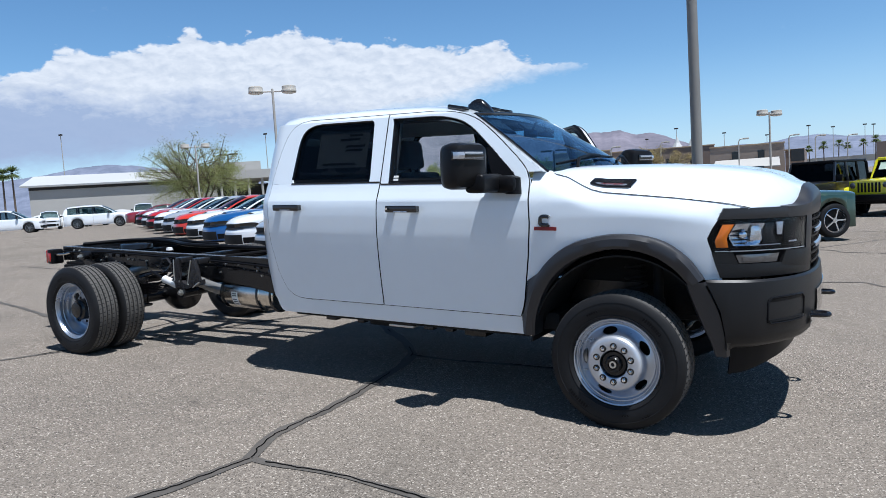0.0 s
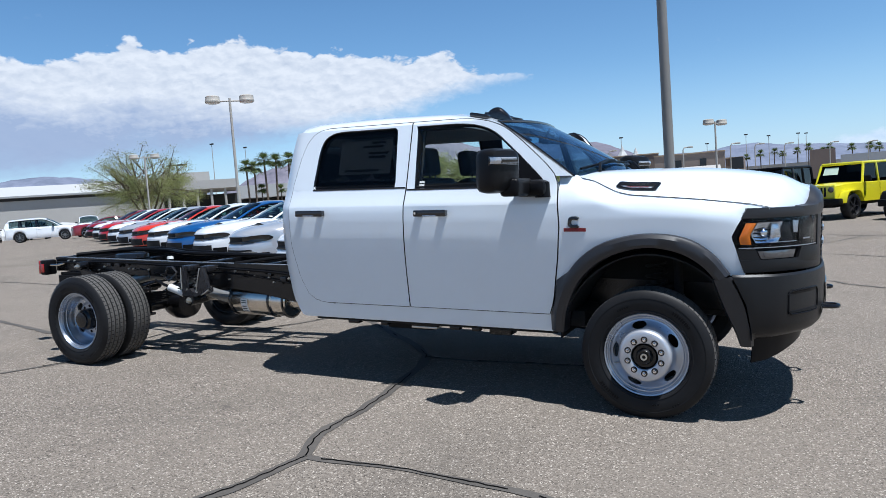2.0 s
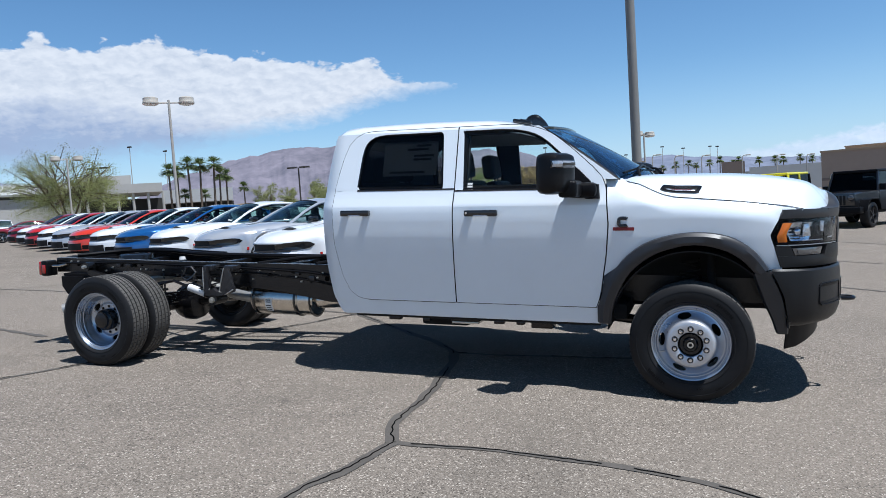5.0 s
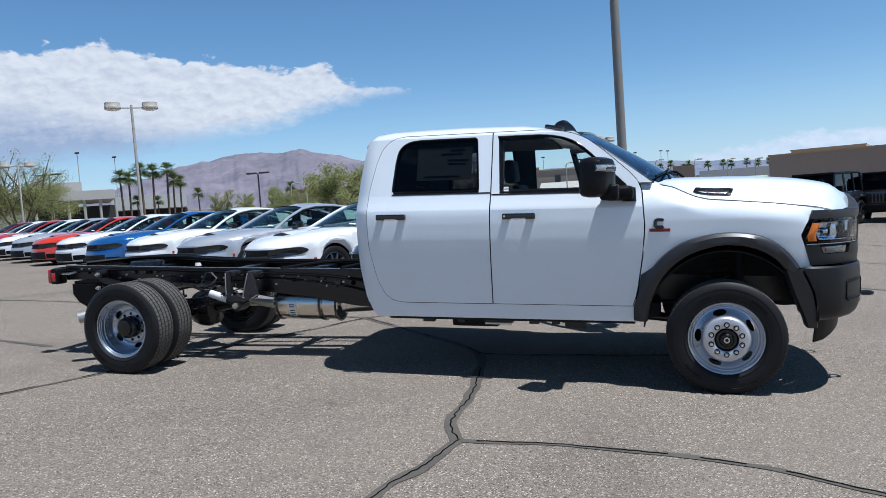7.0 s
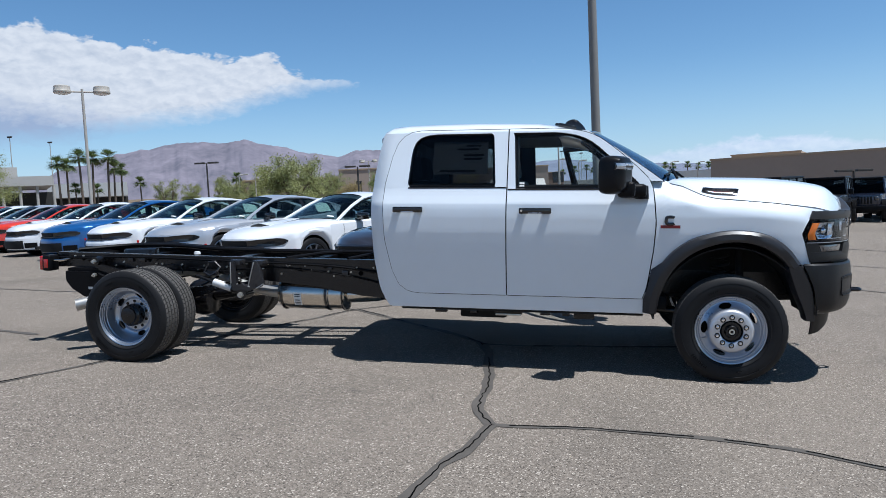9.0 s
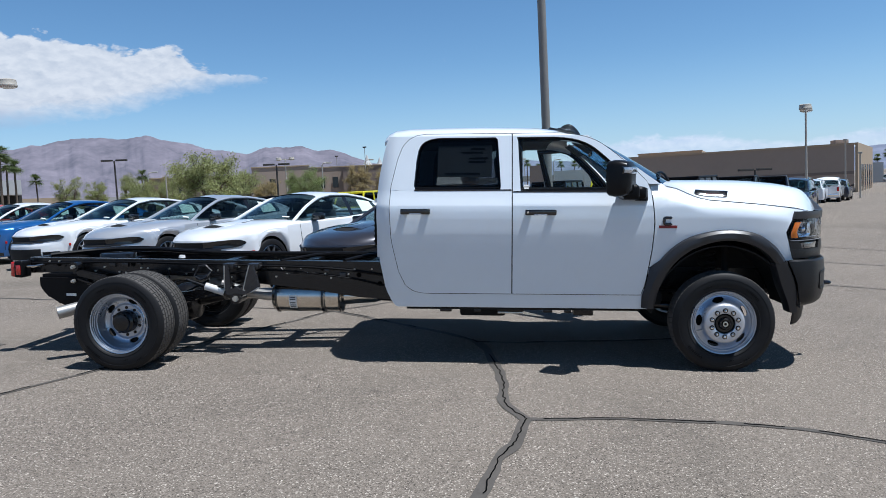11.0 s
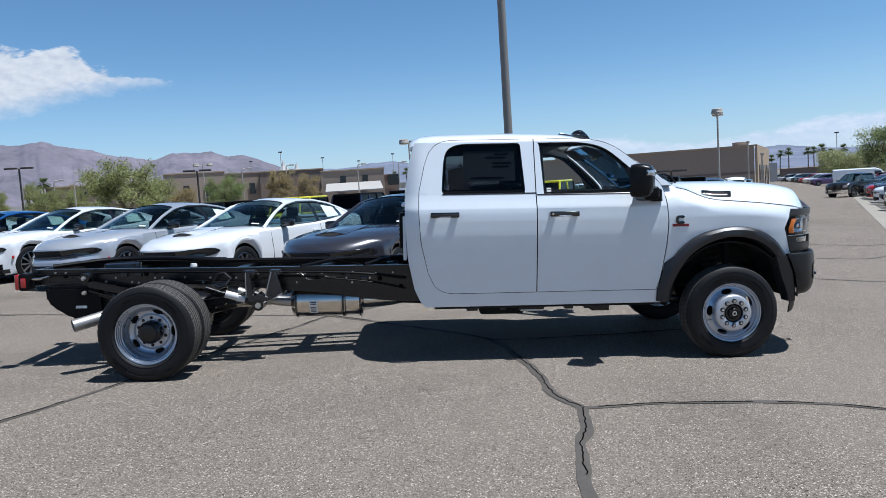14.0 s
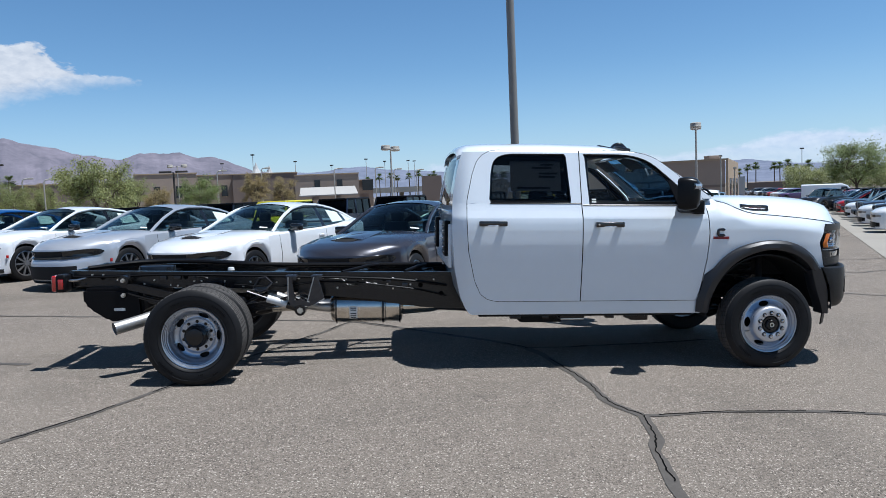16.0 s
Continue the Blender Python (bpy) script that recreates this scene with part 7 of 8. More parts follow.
SUV = dict(
    name="suv", front=2.42, rear=-2.45, axles=(1.48, -1.48), wheel=.38, tyre=.26, sill=.26, gap=1.12, nose=.26, tail=.10,
    half=[(-2.45, .86), (-2.2, .94), (0, .965), (1.5, .96), (2.1, .93), (2.42, .86)],
    belt=[(-2.45, 1.08), (-1.5, 1.10), (0, 1.07), (1.0, 1.05), (1.8, 1.0), (2.3, .92), (2.42, .84)],
    top=[(-2.45, 1.10), (-1.5, 1.12), (1.0, 1.10), (1.3, 1.13), (2.0, 1.08), (2.32, 1.0), (2.42, .90)],
    cabin=[(-2.42, .80, 1.12, .74, 1.16), (-2.28, .82, 1.45, .70, 1.55), (-2.1, .85, 1.60, .68, 1.70), (-1.0, .88, 1.66, .68, 1.76), (0, .88, 1.66, .68, 1.77), (.35, .88, 1.58, .69, 1.69), (.7, .88, 1.40, .72, 1.50), (1.2, .88, 1.08, .80, 1.14)],
    ws=.33, rw=-2.12, panes=[(-.30, 1.0), (-1.38, -.40), (-2.1, -1.50)], posts=[(-.40, -.30), (-1.50, -1.38), (-2.40, -2.1)], paint_posts=[(-2.40, -2.1)],
    mirror=(.75, 1.14), seams=[1.05, -.35, -1.35], handles=[-.15, -1.15], seat=-.1, sheet=(-1.2, -.7), rim_mat=M_ALLOY, spokes=8)
COUPE = dict(
    name="coupe", front=2.45, rear=-2.55, axles=(1.48, -1.47), wheel=.36, tyre=.26, sill=.20, gap=1.13, nose=.24, tail=.16,
    half=[(-2.55, .86), (-2.2, .93), (-1.4, .965), (.4, .94), (1.5, .95), (2.1, .92), (2.45, .86)],
    belt=[(-2.55, .94), (-2.2, 1.01), (-1.3, 1.04), (-.4, .96), (1.0, .95), (1.9, .92), (2.35, .86), (2.45, .80)],
    top=[(-2.55, .98), (-2.45, 1.06), (-1.8, 1.06), (-1.0, 1.0), (.9, .99), (1.15, 1.02), (2.0, .97), (2.35, .91), (2.45, .84)],
    cabin=[(-1.95, .76, 1.04, .62, 1.08), (-1.5, .79, 1.20, .60, 1.27), (-1.0, .82, 1.33, .59, 1.39), (-.5, .84, 1.38, .60, 1.44), (-.1, .85, 1.37, .61, 1.44), (.2, .85, 1.31, .62, 1.39), (.6, .85, 1.16, .68, 1.24), (1.05, .85, .96, .80, 1.0)],
    ws=.15, rw=-1.0, panes=[(-.55, .9), (-1.2, -.62)], posts=[(-.62, -.55), (-1.9, -1.2)], paint_posts=[(-1.9, -1.2)],
    mirror=(.55, 1.0), seams=[.95, -.7], handles=[-.5], seat=-.2, sheet=(-1.1, -.7), rim_mat=M_BRIGHT, spokes=5)
PICKUP = dict(
    name="pickup", front=2.75, rear=-3.1, axles=(1.85, -1.95), wheel=.41, tyre=.28, sill=.38, gap=1.14, nose=.18, tail=.05,
    half=[(-3.1, .97), (-2.5, 1.0), (0, 1.0), (1.9, 1.0), (2.5, .98), (2.75, .94)],
    belt=[(-3.1, 1.24), (-.9, 1.25), (0, 1.22), (1.2, 1.20), (2.3, 1.15), (2.68, 1.06), (2.75, .96)],
    top=[(-3.1, 1.25), (-3.06, 1.26), (-.9, 1.27), (1.2, 1.26), (1.4, 1.30), (2.3, 1.25), (2.66, 1.16), (2.75, 1.0)],
    cabin=[(-1.0, .90, 1.26, .80, 1.30), (-.92, .91, 1.72, .74, 1.80), (-.6, .92, 1.82, .72, 1.92), (.3, .92, 1.82, .72, 1.93), (.6, .92, 1.75, .73, 1.85), (.9, .92, 1.55, .77, 1.65), (1.38, .92, 1.22, .84, 1.29)],
    ws=.58, rw=-.94, panes=[(.02, 1.15), (-.8, -.06)], posts=[(-.06, .02), (-.98, -.8)], paint_posts=[(-.98, -.8)],
    mirror=(.95, 1.30), seams=[1.2, 0, -.95], handles=[.1, -.75], seat=.2, sheet=(-.7, -.3), rim_mat=M_BRIGHT, spokes=8)


def suv(colour, m, label, lod=1, group="parked cars"):
    car = vehicle(SUV, colour, m, label, "suv", group, lod)
    part("grille", face_patch(SUV, -.62, .62, .70, .80, .014, 9), M_GLOSS, car, "black slotted grille")
    for s in (-1, 1):
        part("headlight", face_patch(SUV, s * .62, s * .86, .72, .80, .016, 6), M_LENS, car, "slim headlight")
        part("bumper_duct", face_patch(SUV, s * .62, s * .80, .34, .50, .012, 4), M_TRIM, car)
    part("lower_intake", face_patch(SUV, -.60, .60, .30, .52, .014, 9), M_TRIM, car)
    return car


def pickup(colour, m, label, lod=1, group="parked cars"):
    car = vehicle(PICKUP, colour, m, label, "pickup truck", group, lod)
    part("grille", face_patch(PICKUP, -.58, .58, .72, 1.02, .014, 7), M_GLOSS, car, "black grille")
    for s in (-1, 1):
        part("headlight", face_patch(PICKUP, s * .60, s * .93, .84, 1.02, .016, 6), M_LENS, car)
    part("bumper", face_patch(PICKUP, -.96, .96, .42, .66, .05, 11), M_CHROME, car, "chrome bumper")
    for s in (-1, 1):
        bm = B()
        box(bm, -3.13, -3.09, s * .88 - .08, s * .88 + .08, .86, 1.16, .01)
        part("tail_lamp", bm, M_RED, car, "red tail lamp")
    bm = B()
    box(bm, -3.2, -3.05, -.95, .95, .52, .66, .02)
    part("rear_bumper", bm, M_CHROME, car)
    return car


def offroader(colour, m, label, tub=False, group="row of off-roaders"):
    """A boxy off-roader: tall flat cab, slotted grille, round lamps, separate flares."""
    car = thing("offroader", m, label, "off-roader", group)
    pm = P[colour]
    back = -2.9 if tub else -2.05
    cabr = -1.15 if tub else -2.0
    bm = B()
    rows = []
    for x, w, z0, z1 in ((back, .78, .55, 1.12), (-1.2, .80, .52, 1.14), (.62, .80, .52, 1.16), (.85, .77, .55, 1.17), (1.6, .70, .62, 1.15), (2.0, .64, .66, 1.10)):
        rows.append([(x, -w, z0), (x, -w * 1.01, (z0 + z1) / 2), (x, -w, z1 - .03), (x, -w + .05, z1), (x, 0, z1 + .03), (x, w - .05, z1), (x, w, z1 - .03), (x, w * 1.01, (z0 + z1) / 2), (x, w, z0)])
    vv = grid(bm, rows, close=True)
    bm.faces.new(vv[0])
    bm.faces.new(list(reversed(vv[-1])))
    part("body", bm, pm, car, smooth=30)
    # cab frame and hardtop
    bm = B()
    box(bm, cabr, .42, -.70, .70, 1.74, 1.84, .04, 3)
    part("hardtop", bm, pm if colour == "yellow" else M_TRIM, car, "hard roof")
    panes = [(-.35, .48), (-1.1, -.42)] + ([] if tub else [(-1.9, -1.2)])
    for s in (-1, 1):
        for x in ([.50, -.38, -1.15] + ([] if tub else [-1.95])):
            bm = B()
            tube(bm, [(x + (.12 if x > .4 else 0), s * .77, 1.14), (x - (.10 if x > .4 else 0), s * .70, 1.76)], .045, 6)
            part("pillar", bm, pm if x > -1 else M_TRIM, car)
        for x0, x1 in panes:
            bm = B()
            grid(bm, [[(x, s * .765, 1.15), (x - .05 if x > 0 else x, s * .70, 1.75)] for x in (x0, x1)])
            part("side_window", thicken(bm, .006), M_TINTED, car)
        bm = B()
        box(bm, .42, .56, s * .80 + (-.02 if s > 0 else -.18), s * .80 + (.18 if s > 0 else .02), 1.16, 1.36, .03)
        part("door_mirror", bm, M_TRIM, car, "black door mirror")
        for ax in (1.42, -2.1 if tub else -1.35):
            bm = B()
            rows = []
            for k in range(9):
                a = math.pi * (.06 + .88 * k / 8)
                rows.append([(ax + .56 * math.cos(a), s * w, .42 + min(.50, .60 * math.sin(a)) + (.015 if w > .9 else 0)) for w in (.70, .95, .97)])
            grid(bm, rows)
            part("fender_flare", thicken(bm, .03), pm if colour == "yellow" else M_TRIM, car, "squared fender flare")
            car_wheel(car, ax, s * .80, .41, .27, M_CAST, 5)
        bm = B()
        lathe(bm, [(.001, .03), (.06, .028), (.085, .015), (.095, 0)], (0, 0, 0), 20, "x")
        hl = part("headlight", bm, M_TURN, car, "round headlight")
        hl.matrix_basis = pose(2.03, s * .52, .98)
        bm = B()
        tube(bm, [(-.40, s * .815, .58), (-.40, s * .815, 1.14)], .005, 5)
        tube(bm, [(.60, s * .812, .58), (.60, s * .812, 1.14)], .005, 5)
        part("door_seam", bm, M_CRACK, car)
    bm = B()
    grid(bm, [[(.66, y, 1.17), (.36, y * .92, 1.78)] for y in (-.72, -.3, 0, .3, .72)])
    part("windscreen", thicken(bm, .006), M_TINTED, car)
    bm = B()
    box(bm, 1.98, 2.03, -.64, .64, .70, 1.12, .02)
    gr = part("grille", bm, pm, car, "upright slotted grille")
    for k in range(7):
        y = -.33 + k * .11
        bm = B()
        box(bm, 2.031, 2.036, y - .032, y + .032, .76, 1.06)
        part("grille_slot", bm, M_WELL, gr)
    bm = B()
    box(bm, 1.98, 2.25, -.88, .88, .48, .69, .04)
    box(bm, 1.90, 2.12, -.62, .62, .40, .52, .03)
    part("front_bumper", bm, M_TRIM, car, "black steel bumper")
    bm = B()
    box(bm, back + .2, 2.0, -.55, .55, .40, .56)
    # near-black box inside the cabin, added for its dark interior
    box(bm, -1.6, .3, -.6, .6, .9, 1.5, .1)
    part("underbody", bm, M_WELL, car)
    if tub:
        bm = B()
        grid(bm, [[(.66 - .30 * (z - 1.17) / .61 + .012, y * (1 - .08 * (z - 1.17) / .61), z) for y in (-.60, -.08)] for z in (1.44, 1.68)])
        part("price_sheet", thicken(bm, .002), M_MINT, car, "pale green price sheet on the windscreen")
    if not tub:
        bm = B()
        rod(bm, (back - .02, .1, 1.0), (back - .24, .1, 1.0), .38, n=24)
        part("spare_wheel", bm, M_RUBBER, car, "spare wheel on the back")
    return car


offroader("yellow", on_lot(2.65, 22.5, -122), "bright yellow off-road pickup with black flares", True)
offroader("black", on_lot(0.15, 21.8, -112), "black off-roader with soft dark roof")
offroader("black", on_lot(5.15, 21.2, -122), "black off-roader beside the yellow one")
for k, (x, y, c) in enumerate(((-3.2, 23.4, "black"), (-5.8, 25, "navy"), (-8.4, 24.6, "yellow"), (-11, 26.3, "black"), (-13.6, 28.0, "black"), (-16.2, 29.6, "black"), (8.0, 24.0, "black"), (10.4, 27.0, "navy"), (-18.8, 31.2, "navy"))):
    offroader(c, on_lot(x, y, -112), {"black": "black off-roader in the second row", "navy": "dark blue off-roader in the second row", "yellow": "yellow off-roader behind the sedans"}[c])
suv("navy", on_lot(12.8, 30.5, -118), "dark blue suv facing the lane")
cpe = vehicle(dict(COUPE, front=2.20), "green", on_lot(-.88, 11.62, 38), "dark green coupe with bright five-spoke wheels", "car", "parked cars")
part("grille", face_patch(dict(COUPE, front=2.20), -.7, .7, .60, .74, .014, 9), M_GLOSS, cpe)
cpe = vehicle(COUPE, "maroon", on_lot(-45.1, 31.3, -127), "dark red coupe with bright wheels", "car", "parked cars", 1)
part("grille", face_patch(COUPE, -.7, .7, .60, .74, .014, 9), M_GLOSS, cpe)
suv("white", on_lot(-49.7, 29.3, 52), "white suv parked side on", 0)
suv("white", on_lot(-53.6, 24.6, 48), "white suv at the far kerb", 1)
suv("white", on_lot(-65.6, 34.9, -34), "white suv in the far line", 1)
pickup("white", on_lot(-58.5, 40.0, -36), "white pickup facing the lot")
suv("navy", on_lot(-66, 28.5, -40), "dark suv in the far line", 1)
suv("black", on_lot(-70, 25.5, -40), "black suv in the far line", 1)
suv("black", on_lot(-66, 40.0, -40), "black suv in the far line", 1)
# vehicles along the brown building, tails to the lane
for k, (x, y, c, kind) in enumerate(((17.8, 42.6, "brown", pickup), (15.2, 43.8, "white", pickup), (12.4, 45.0, "navy", pickup), (9.8, 46.2, "white", suv), (21.2, 48.5, "white", suv), (23.6, 51.5, "white", pickup), (25.9, 55.0, "navy", suv))):
    kind(c, on_lot(x, y, 62), {"brown": "dark brown pickup seen from behind", "white": "white vehicle parked below the wall", "navy": "dark blue vehicle parked below the wall"}[c])
# the line along the pale kerb, noses to the lane
KROW = ["white suv", "black off", "white suv", "navy off", "black off", "white suv", "navy off", "black off", "red suv", "navy suv", "black off", "navy suv", "white suv", "black suv", "navy suv", "red suv", "red off"]
for k, one in enumerate(KROW):
    c, kind = one.split()
    m = on_lot(15.8 + 1.52 * k + 2.42 * .87, 20.0 + 2.62 * k - 2.42 * .49, 150.6)
    lab = {"suv": f"{c} suv along the pale kerb", "off": f"{c} boxy off-roader along the kerb"}[kind]
    (suv(c, m, lab, 1, "kerb line") if kind == "suv" else offroader(c, m, lab, group="kerb line"))
vx, vy = -3.33 + 84 * math.sin(radians(32.6)), -7.18 + 84 * math.cos(radians(32.6))
pickup("black", on_lot(32.6, 49.4, 205), "black pickup standing in the lane by the kerb line", group="kerb line")


def van(m):
    """A long white panel van with a sloping nose."""
    ob = thing("panel_van", m, "long white panel van behind the black pickup", "van", "kerb line")
    bm = B()
    rows = []
    for x, w, z0, z1 in ((-2.9, .92, .45, 2.28), (-2.8, .98, .42, 2.34), (1.2, .98, .42, 2.32), (1.7, .97, .42, 2.1), (2.35, .95, .42, 1.35), (3.0, .90, .45, 1.15), (3.15, .80, .5, .95)):
        rows.append([(x, -w, z0), (x, -w, z0 + (z1 - z0) * .6), (x, -w * .93, z1 - .08), (x, -w * .8, z1), (x, 0, z1 + .03), (x, w * .8, z1), (x, w * .93, z1 - .08), (x, w, z0 + (z1 - z0) * .6), (x, w, z0)])
    vv = grid(bm, rows, close=True)
    bm.faces.new(vv[0])
    bm.faces.new(list(reversed(vv[-1])))
    part("body", bm, P["white"], ob, smooth=30)
    for s in (-1, 1):
        bm = B()
        grid(bm, [[(1.05, s * .985, 1.45), (1.95, s * .965, 1.45)], [(1.05, s * .955, 2.0), (1.6, s * .945, 2.0)]])
        part("side_window", thicken(bm, .01), M_SMOKE, ob)
        for ax in (2.1, -1.7):
            car_wheel(ob, ax, s * .84, .36, .24, M_ALLOY, 8)
    bm = B()
    grid(bm, [[(1.78, y, 2.04), (2.36, y, 1.38)] for y in (-.8, 0, .8)])
    part("windscreen", thicken(bm, .01), M_SMOKE, ob)


van(on_lot(vx + 3.9, vy + 6.0, 331))
for k, c in enumerate(("purple", "silver", "white", "red", "navy", "black", "white", "black", "silver", "white", "navy", "black")):
    x, y = -3.33 + (124 + 9 * k) * math.sin(radians(30.4 - .32 * k)), -7.18 + (124 + 9 * k) * math.cos(radians(30.4 - .32 * k))
    suv(c, on_lot(x, y, 165), {"purple": "purple car far down the lane", "silver": "silver car far down the lane", "white": "white car far down the lane", "red": "red car far down the lane", "navy": "dark car far down the lane", "black": "black car far down the lane"}[c], group="far lane cars")

# ------------------------------------------------------------------ lamps, buildings, trees, hills
def at_bearing(eye, azimuth, distance):
    a = radians(azimuth)
    return eye[0] + distance * math.sin(a), eye[1] + distance * math.cos(a)


def lot_lamp(x, y, height, turn, heads=2, base=True):
    """A lot lamp: round tapered pole and two drum heads on a cross arm."""
    lamp = thing("lot_lamp", on_lot(x, y, turn), "tall tan lot lamp with two drum-shaped heads", "lamp post", "lot lamps")
    bm = B()
    rod(bm, (0, 0, .5), (0, 0, height), .072, .052, 16)
    part("pole", bm, M_POLE, lamp, "tan round steel pole")
    bm = B()
    rod(bm, (0, 0, -.3), (0, 0, .65), .27, .27, 24)
    part("footing", bm, M_CONCRETE, lamp, "round concrete footing")
    bm = B()
    rod(bm, (-.42 * (heads - 1), 0, height - .12), (.42, 0, height - .12), .035, n=10)
    part("cross_arm", bm, M_POLE, lamp)
    for s in ((-1, 1) if heads == 2 else (1,)):
        bm = B()
        lathe(bm, [(.01, .22), (.26, .22), (.31, .19), (.32, .02), (.335, .0), (.335, -.06), (.30, -.10), (.01, -.10)], (s * .74, 0, height - .10), 26, "z")
        hd = part("lamp_head", bm, M_LAMP, lamp, "drum-shaped lamp head")
        bm = B()
        lathe(bm, [(.30, -.102), (.18, -.135), (.01, -.145)], (s * .74, 0, height - .10), 20, "z")
        part("lens", bm, M_LENS, hd)
    return lamp


lot_lamp(-21.7, 19.6, 6.25, 40)
lot_lamp(-42.6, 33.1, 5.75, 46)
lot_lamp(-3.25, 42.6, 5.2, 64)
lot_lamp(15.75, 36.2, 5.85, 66)
lot_lamp(-26.9, 74.1, 6.25, 14)
# the near pole behind the cab
near_pole = thing("light_pole", on_lot(-0.90, 6.62), "tall grey-tan steel light pole behind the truck", "lamp post")
bm = B()
rod(bm, (0, 0, -.1), (0, 0, 9.5), .085, .068, 20)
part("pole", bm, M_GREYPOLE, near_pole)
bm = B()
rod(bm, (0, 0, -.3), (0, 0, .7), .28, .28, 24)
part("footing", bm, M_CONCRETE, near_pole, "round concrete footing")


def tee_lamp(x, y, height, turn):
    lamp = thing("tee_lamp", on_lot(x, y, turn), "dark lamp post with two flat heads", "lamp post", "dark lamp posts")
    bm = B()
    rod(bm, (0, 0, 0), (0, 0, height), .09, .07, 10)
    part("pole", bm, M_DARKPOLE, lamp)
    for s in (-1, 1):
        bm = B()
        box(bm, s * .15 if s > 0 else -1.1, 1.1 if s > 0 else -.15, -.18, .18, height - .05, height + .10, .03)
        part("lamp_head", bm, M_DARKPOLE, lamp)


def street_lamp(x, y, height, turn):
    lamp = thing("street_lamp", on_lot(x, y, turn), "slim pale street lamp with one arm", "lamp post", "slim street lamps")
    bm = B()
    tube(bm, [(0, 0, 0), (0, 0, height - .3), (.15, 0, height), (.7, 0, height + .05)], .07, 8)
    part("pole", bm, M_POLE, lamp)
    bm = B()
    box(bm, .5, 1.1, -.16, .16, height - .05, height + .12, .03)
    part("lamp_head", bm, M_LAMP, lamp)


def mast(x, y, height):
    ob = thing("light_mast", on_lot(x, y), "very tall thin floodlight mast", "mast", "floodlight masts")
    bm = B()
    rod(bm, (0, 0, 0), (0, 0, height), .14, .08, 8)
    part("pole", bm, M_POLE, ob)
    bm = B()
    box(bm, -.6, .6, -.15, .15, height - .2, height + .2, .04)
    part("lamp_rack", bm, M_DARKPOLE, ob)


E0, E7, E16 = (1.2, -5.1), (-.5, -6.4), (-3.4, -7.2)
for eye, az, el, d in ((E7, -30.6, 3.42, 70), (E16, -16.4, 2.75, 62), (E0, -46.6, 4.0, 75), (E16, 20.35, .45, 52)):
    x, y = at_bearing(eye, az, d)
    tee_lamp(x, y, 1.45 + d * math.tan(radians(el)) - ground_z(x, y), 10)
for eye, az, el, d in ((E16, -26.3, 2.7, 90), (E16, -13.3, 2.92, 85), (E16, -4.4, 2.77, 90), (E16, -10.0, 3.0, 95), (E7, -3.0, 2.76, 90), (E7, -1.4, 2.57, 95), (E7, .5, 2.44, 100), (E7, 3.3, 2.24, 105), (E7, 5.6, 2.07, 105), (E7, 7.5, 1.94, 110), (E7, -27.0, 2.6, 85), (E16, 25.5, 2.33, 80), (E16, 26.45, 1.4, 75)):
    x, y = at_bearing(eye, az, d)
    street_lamp(x, y, 1.45 + d * math.tan(radians(el - .25)) - ground_z(x, y), 20 if az < 20 else 245)
for eye, az, el, d in ((E0, -57.9, 6.12, 190), (E7, -43.1, 5.77, 200), (E7, -40.7, 5.4, 215), (E7, -2.5, 3.4, 260), (E7, -1.0, 3.17, 270), (E7, .9, 3.15, 280), (E7, 1.4, 3.1, 285), (E7, -5.2, 3.0, 270), (E16, -10.6, 4.02, 230), (E16, -12.9, 3.4, 260), (E16, -7.4, 3.4, 260), (E16, 30.9, 2.5, 240)):
    x, y = at_bearing(eye, az, d)
    mast(x, y, 1.45 + d * math.tan(radians(el - .3)) - ground_z(x, y))

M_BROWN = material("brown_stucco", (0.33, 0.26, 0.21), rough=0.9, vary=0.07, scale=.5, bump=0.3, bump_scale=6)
# darker brown for dark walls, and for the mall block in shade
M_BROWN_D = material("dark_and_shaded_stucco", (0.20, 0.155, 0.13), rough=0.9, vary=0.07, scale=.5, bump=0.3, bump_scale=6)
M_TAN = material("tan_stucco", (0.38, 0.29, 0.20), rough=0.9, vary=0.07, scale=.5, bump=0.3, bump_scale=6)
M_GREY_W = material("grey_wall", (0.40, 0.385, 0.36), rough=0.9, vary=0.06, scale=.4, bump=0.2, bump_scale=6)
M_ROOF_W = material("white_metal_roof", (0.46, 0.46, 0.45), rough=0.6, vary=0.06, scale=.4)
# near-black: the shade under the canopies is put into this wall colour
M_SHADE = material("painted_shade_wall", (0.035, 0.033, 0.03), rough=0.9, vary=0.1, scale=.5)
M_DOORWAY = material("dark_glazing", (0.02, 0.022, 0.025), rough=0.2, vary=0.1)


def block(parent, name, p, q, depth, z0, z1, mat, label="", cap=0.0):
    """A wall block along the line p to q, depth metres deep behind it."""
    p, q = Vector(p), Vector(q)
    d = (q - p).normalized()
    nrm = Vector((-d.y, d.x))
    bm = B()
    pts = [p, q, q + nrm * depth, p + nrm * depth]
    prism(bm, [tuple(v) for v in pts], "xy", z0, z1)
    ob = part(name, bm, mat, parent, label, smooth=0)
    if cap:
        bm = B()
        c = [p - d * .1 - nrm * .15, q + d * .1 - nrm * .15, q + d * .1 + nrm * .5, p - d * .1 + nrm * .5]
        prism(bm, [tuple(v) for v in c], "xy", z1 - cap, z1 + .06)
        part("coping", bm, M_TAN, ob, "pale roof-edge coping", smooth=0)
    return ob


def store():
    b = thing("store_building", pose(0, 0, 0), "long brown big-box store with a plain wall", "building")
    eye = (-2.1, -7.2)
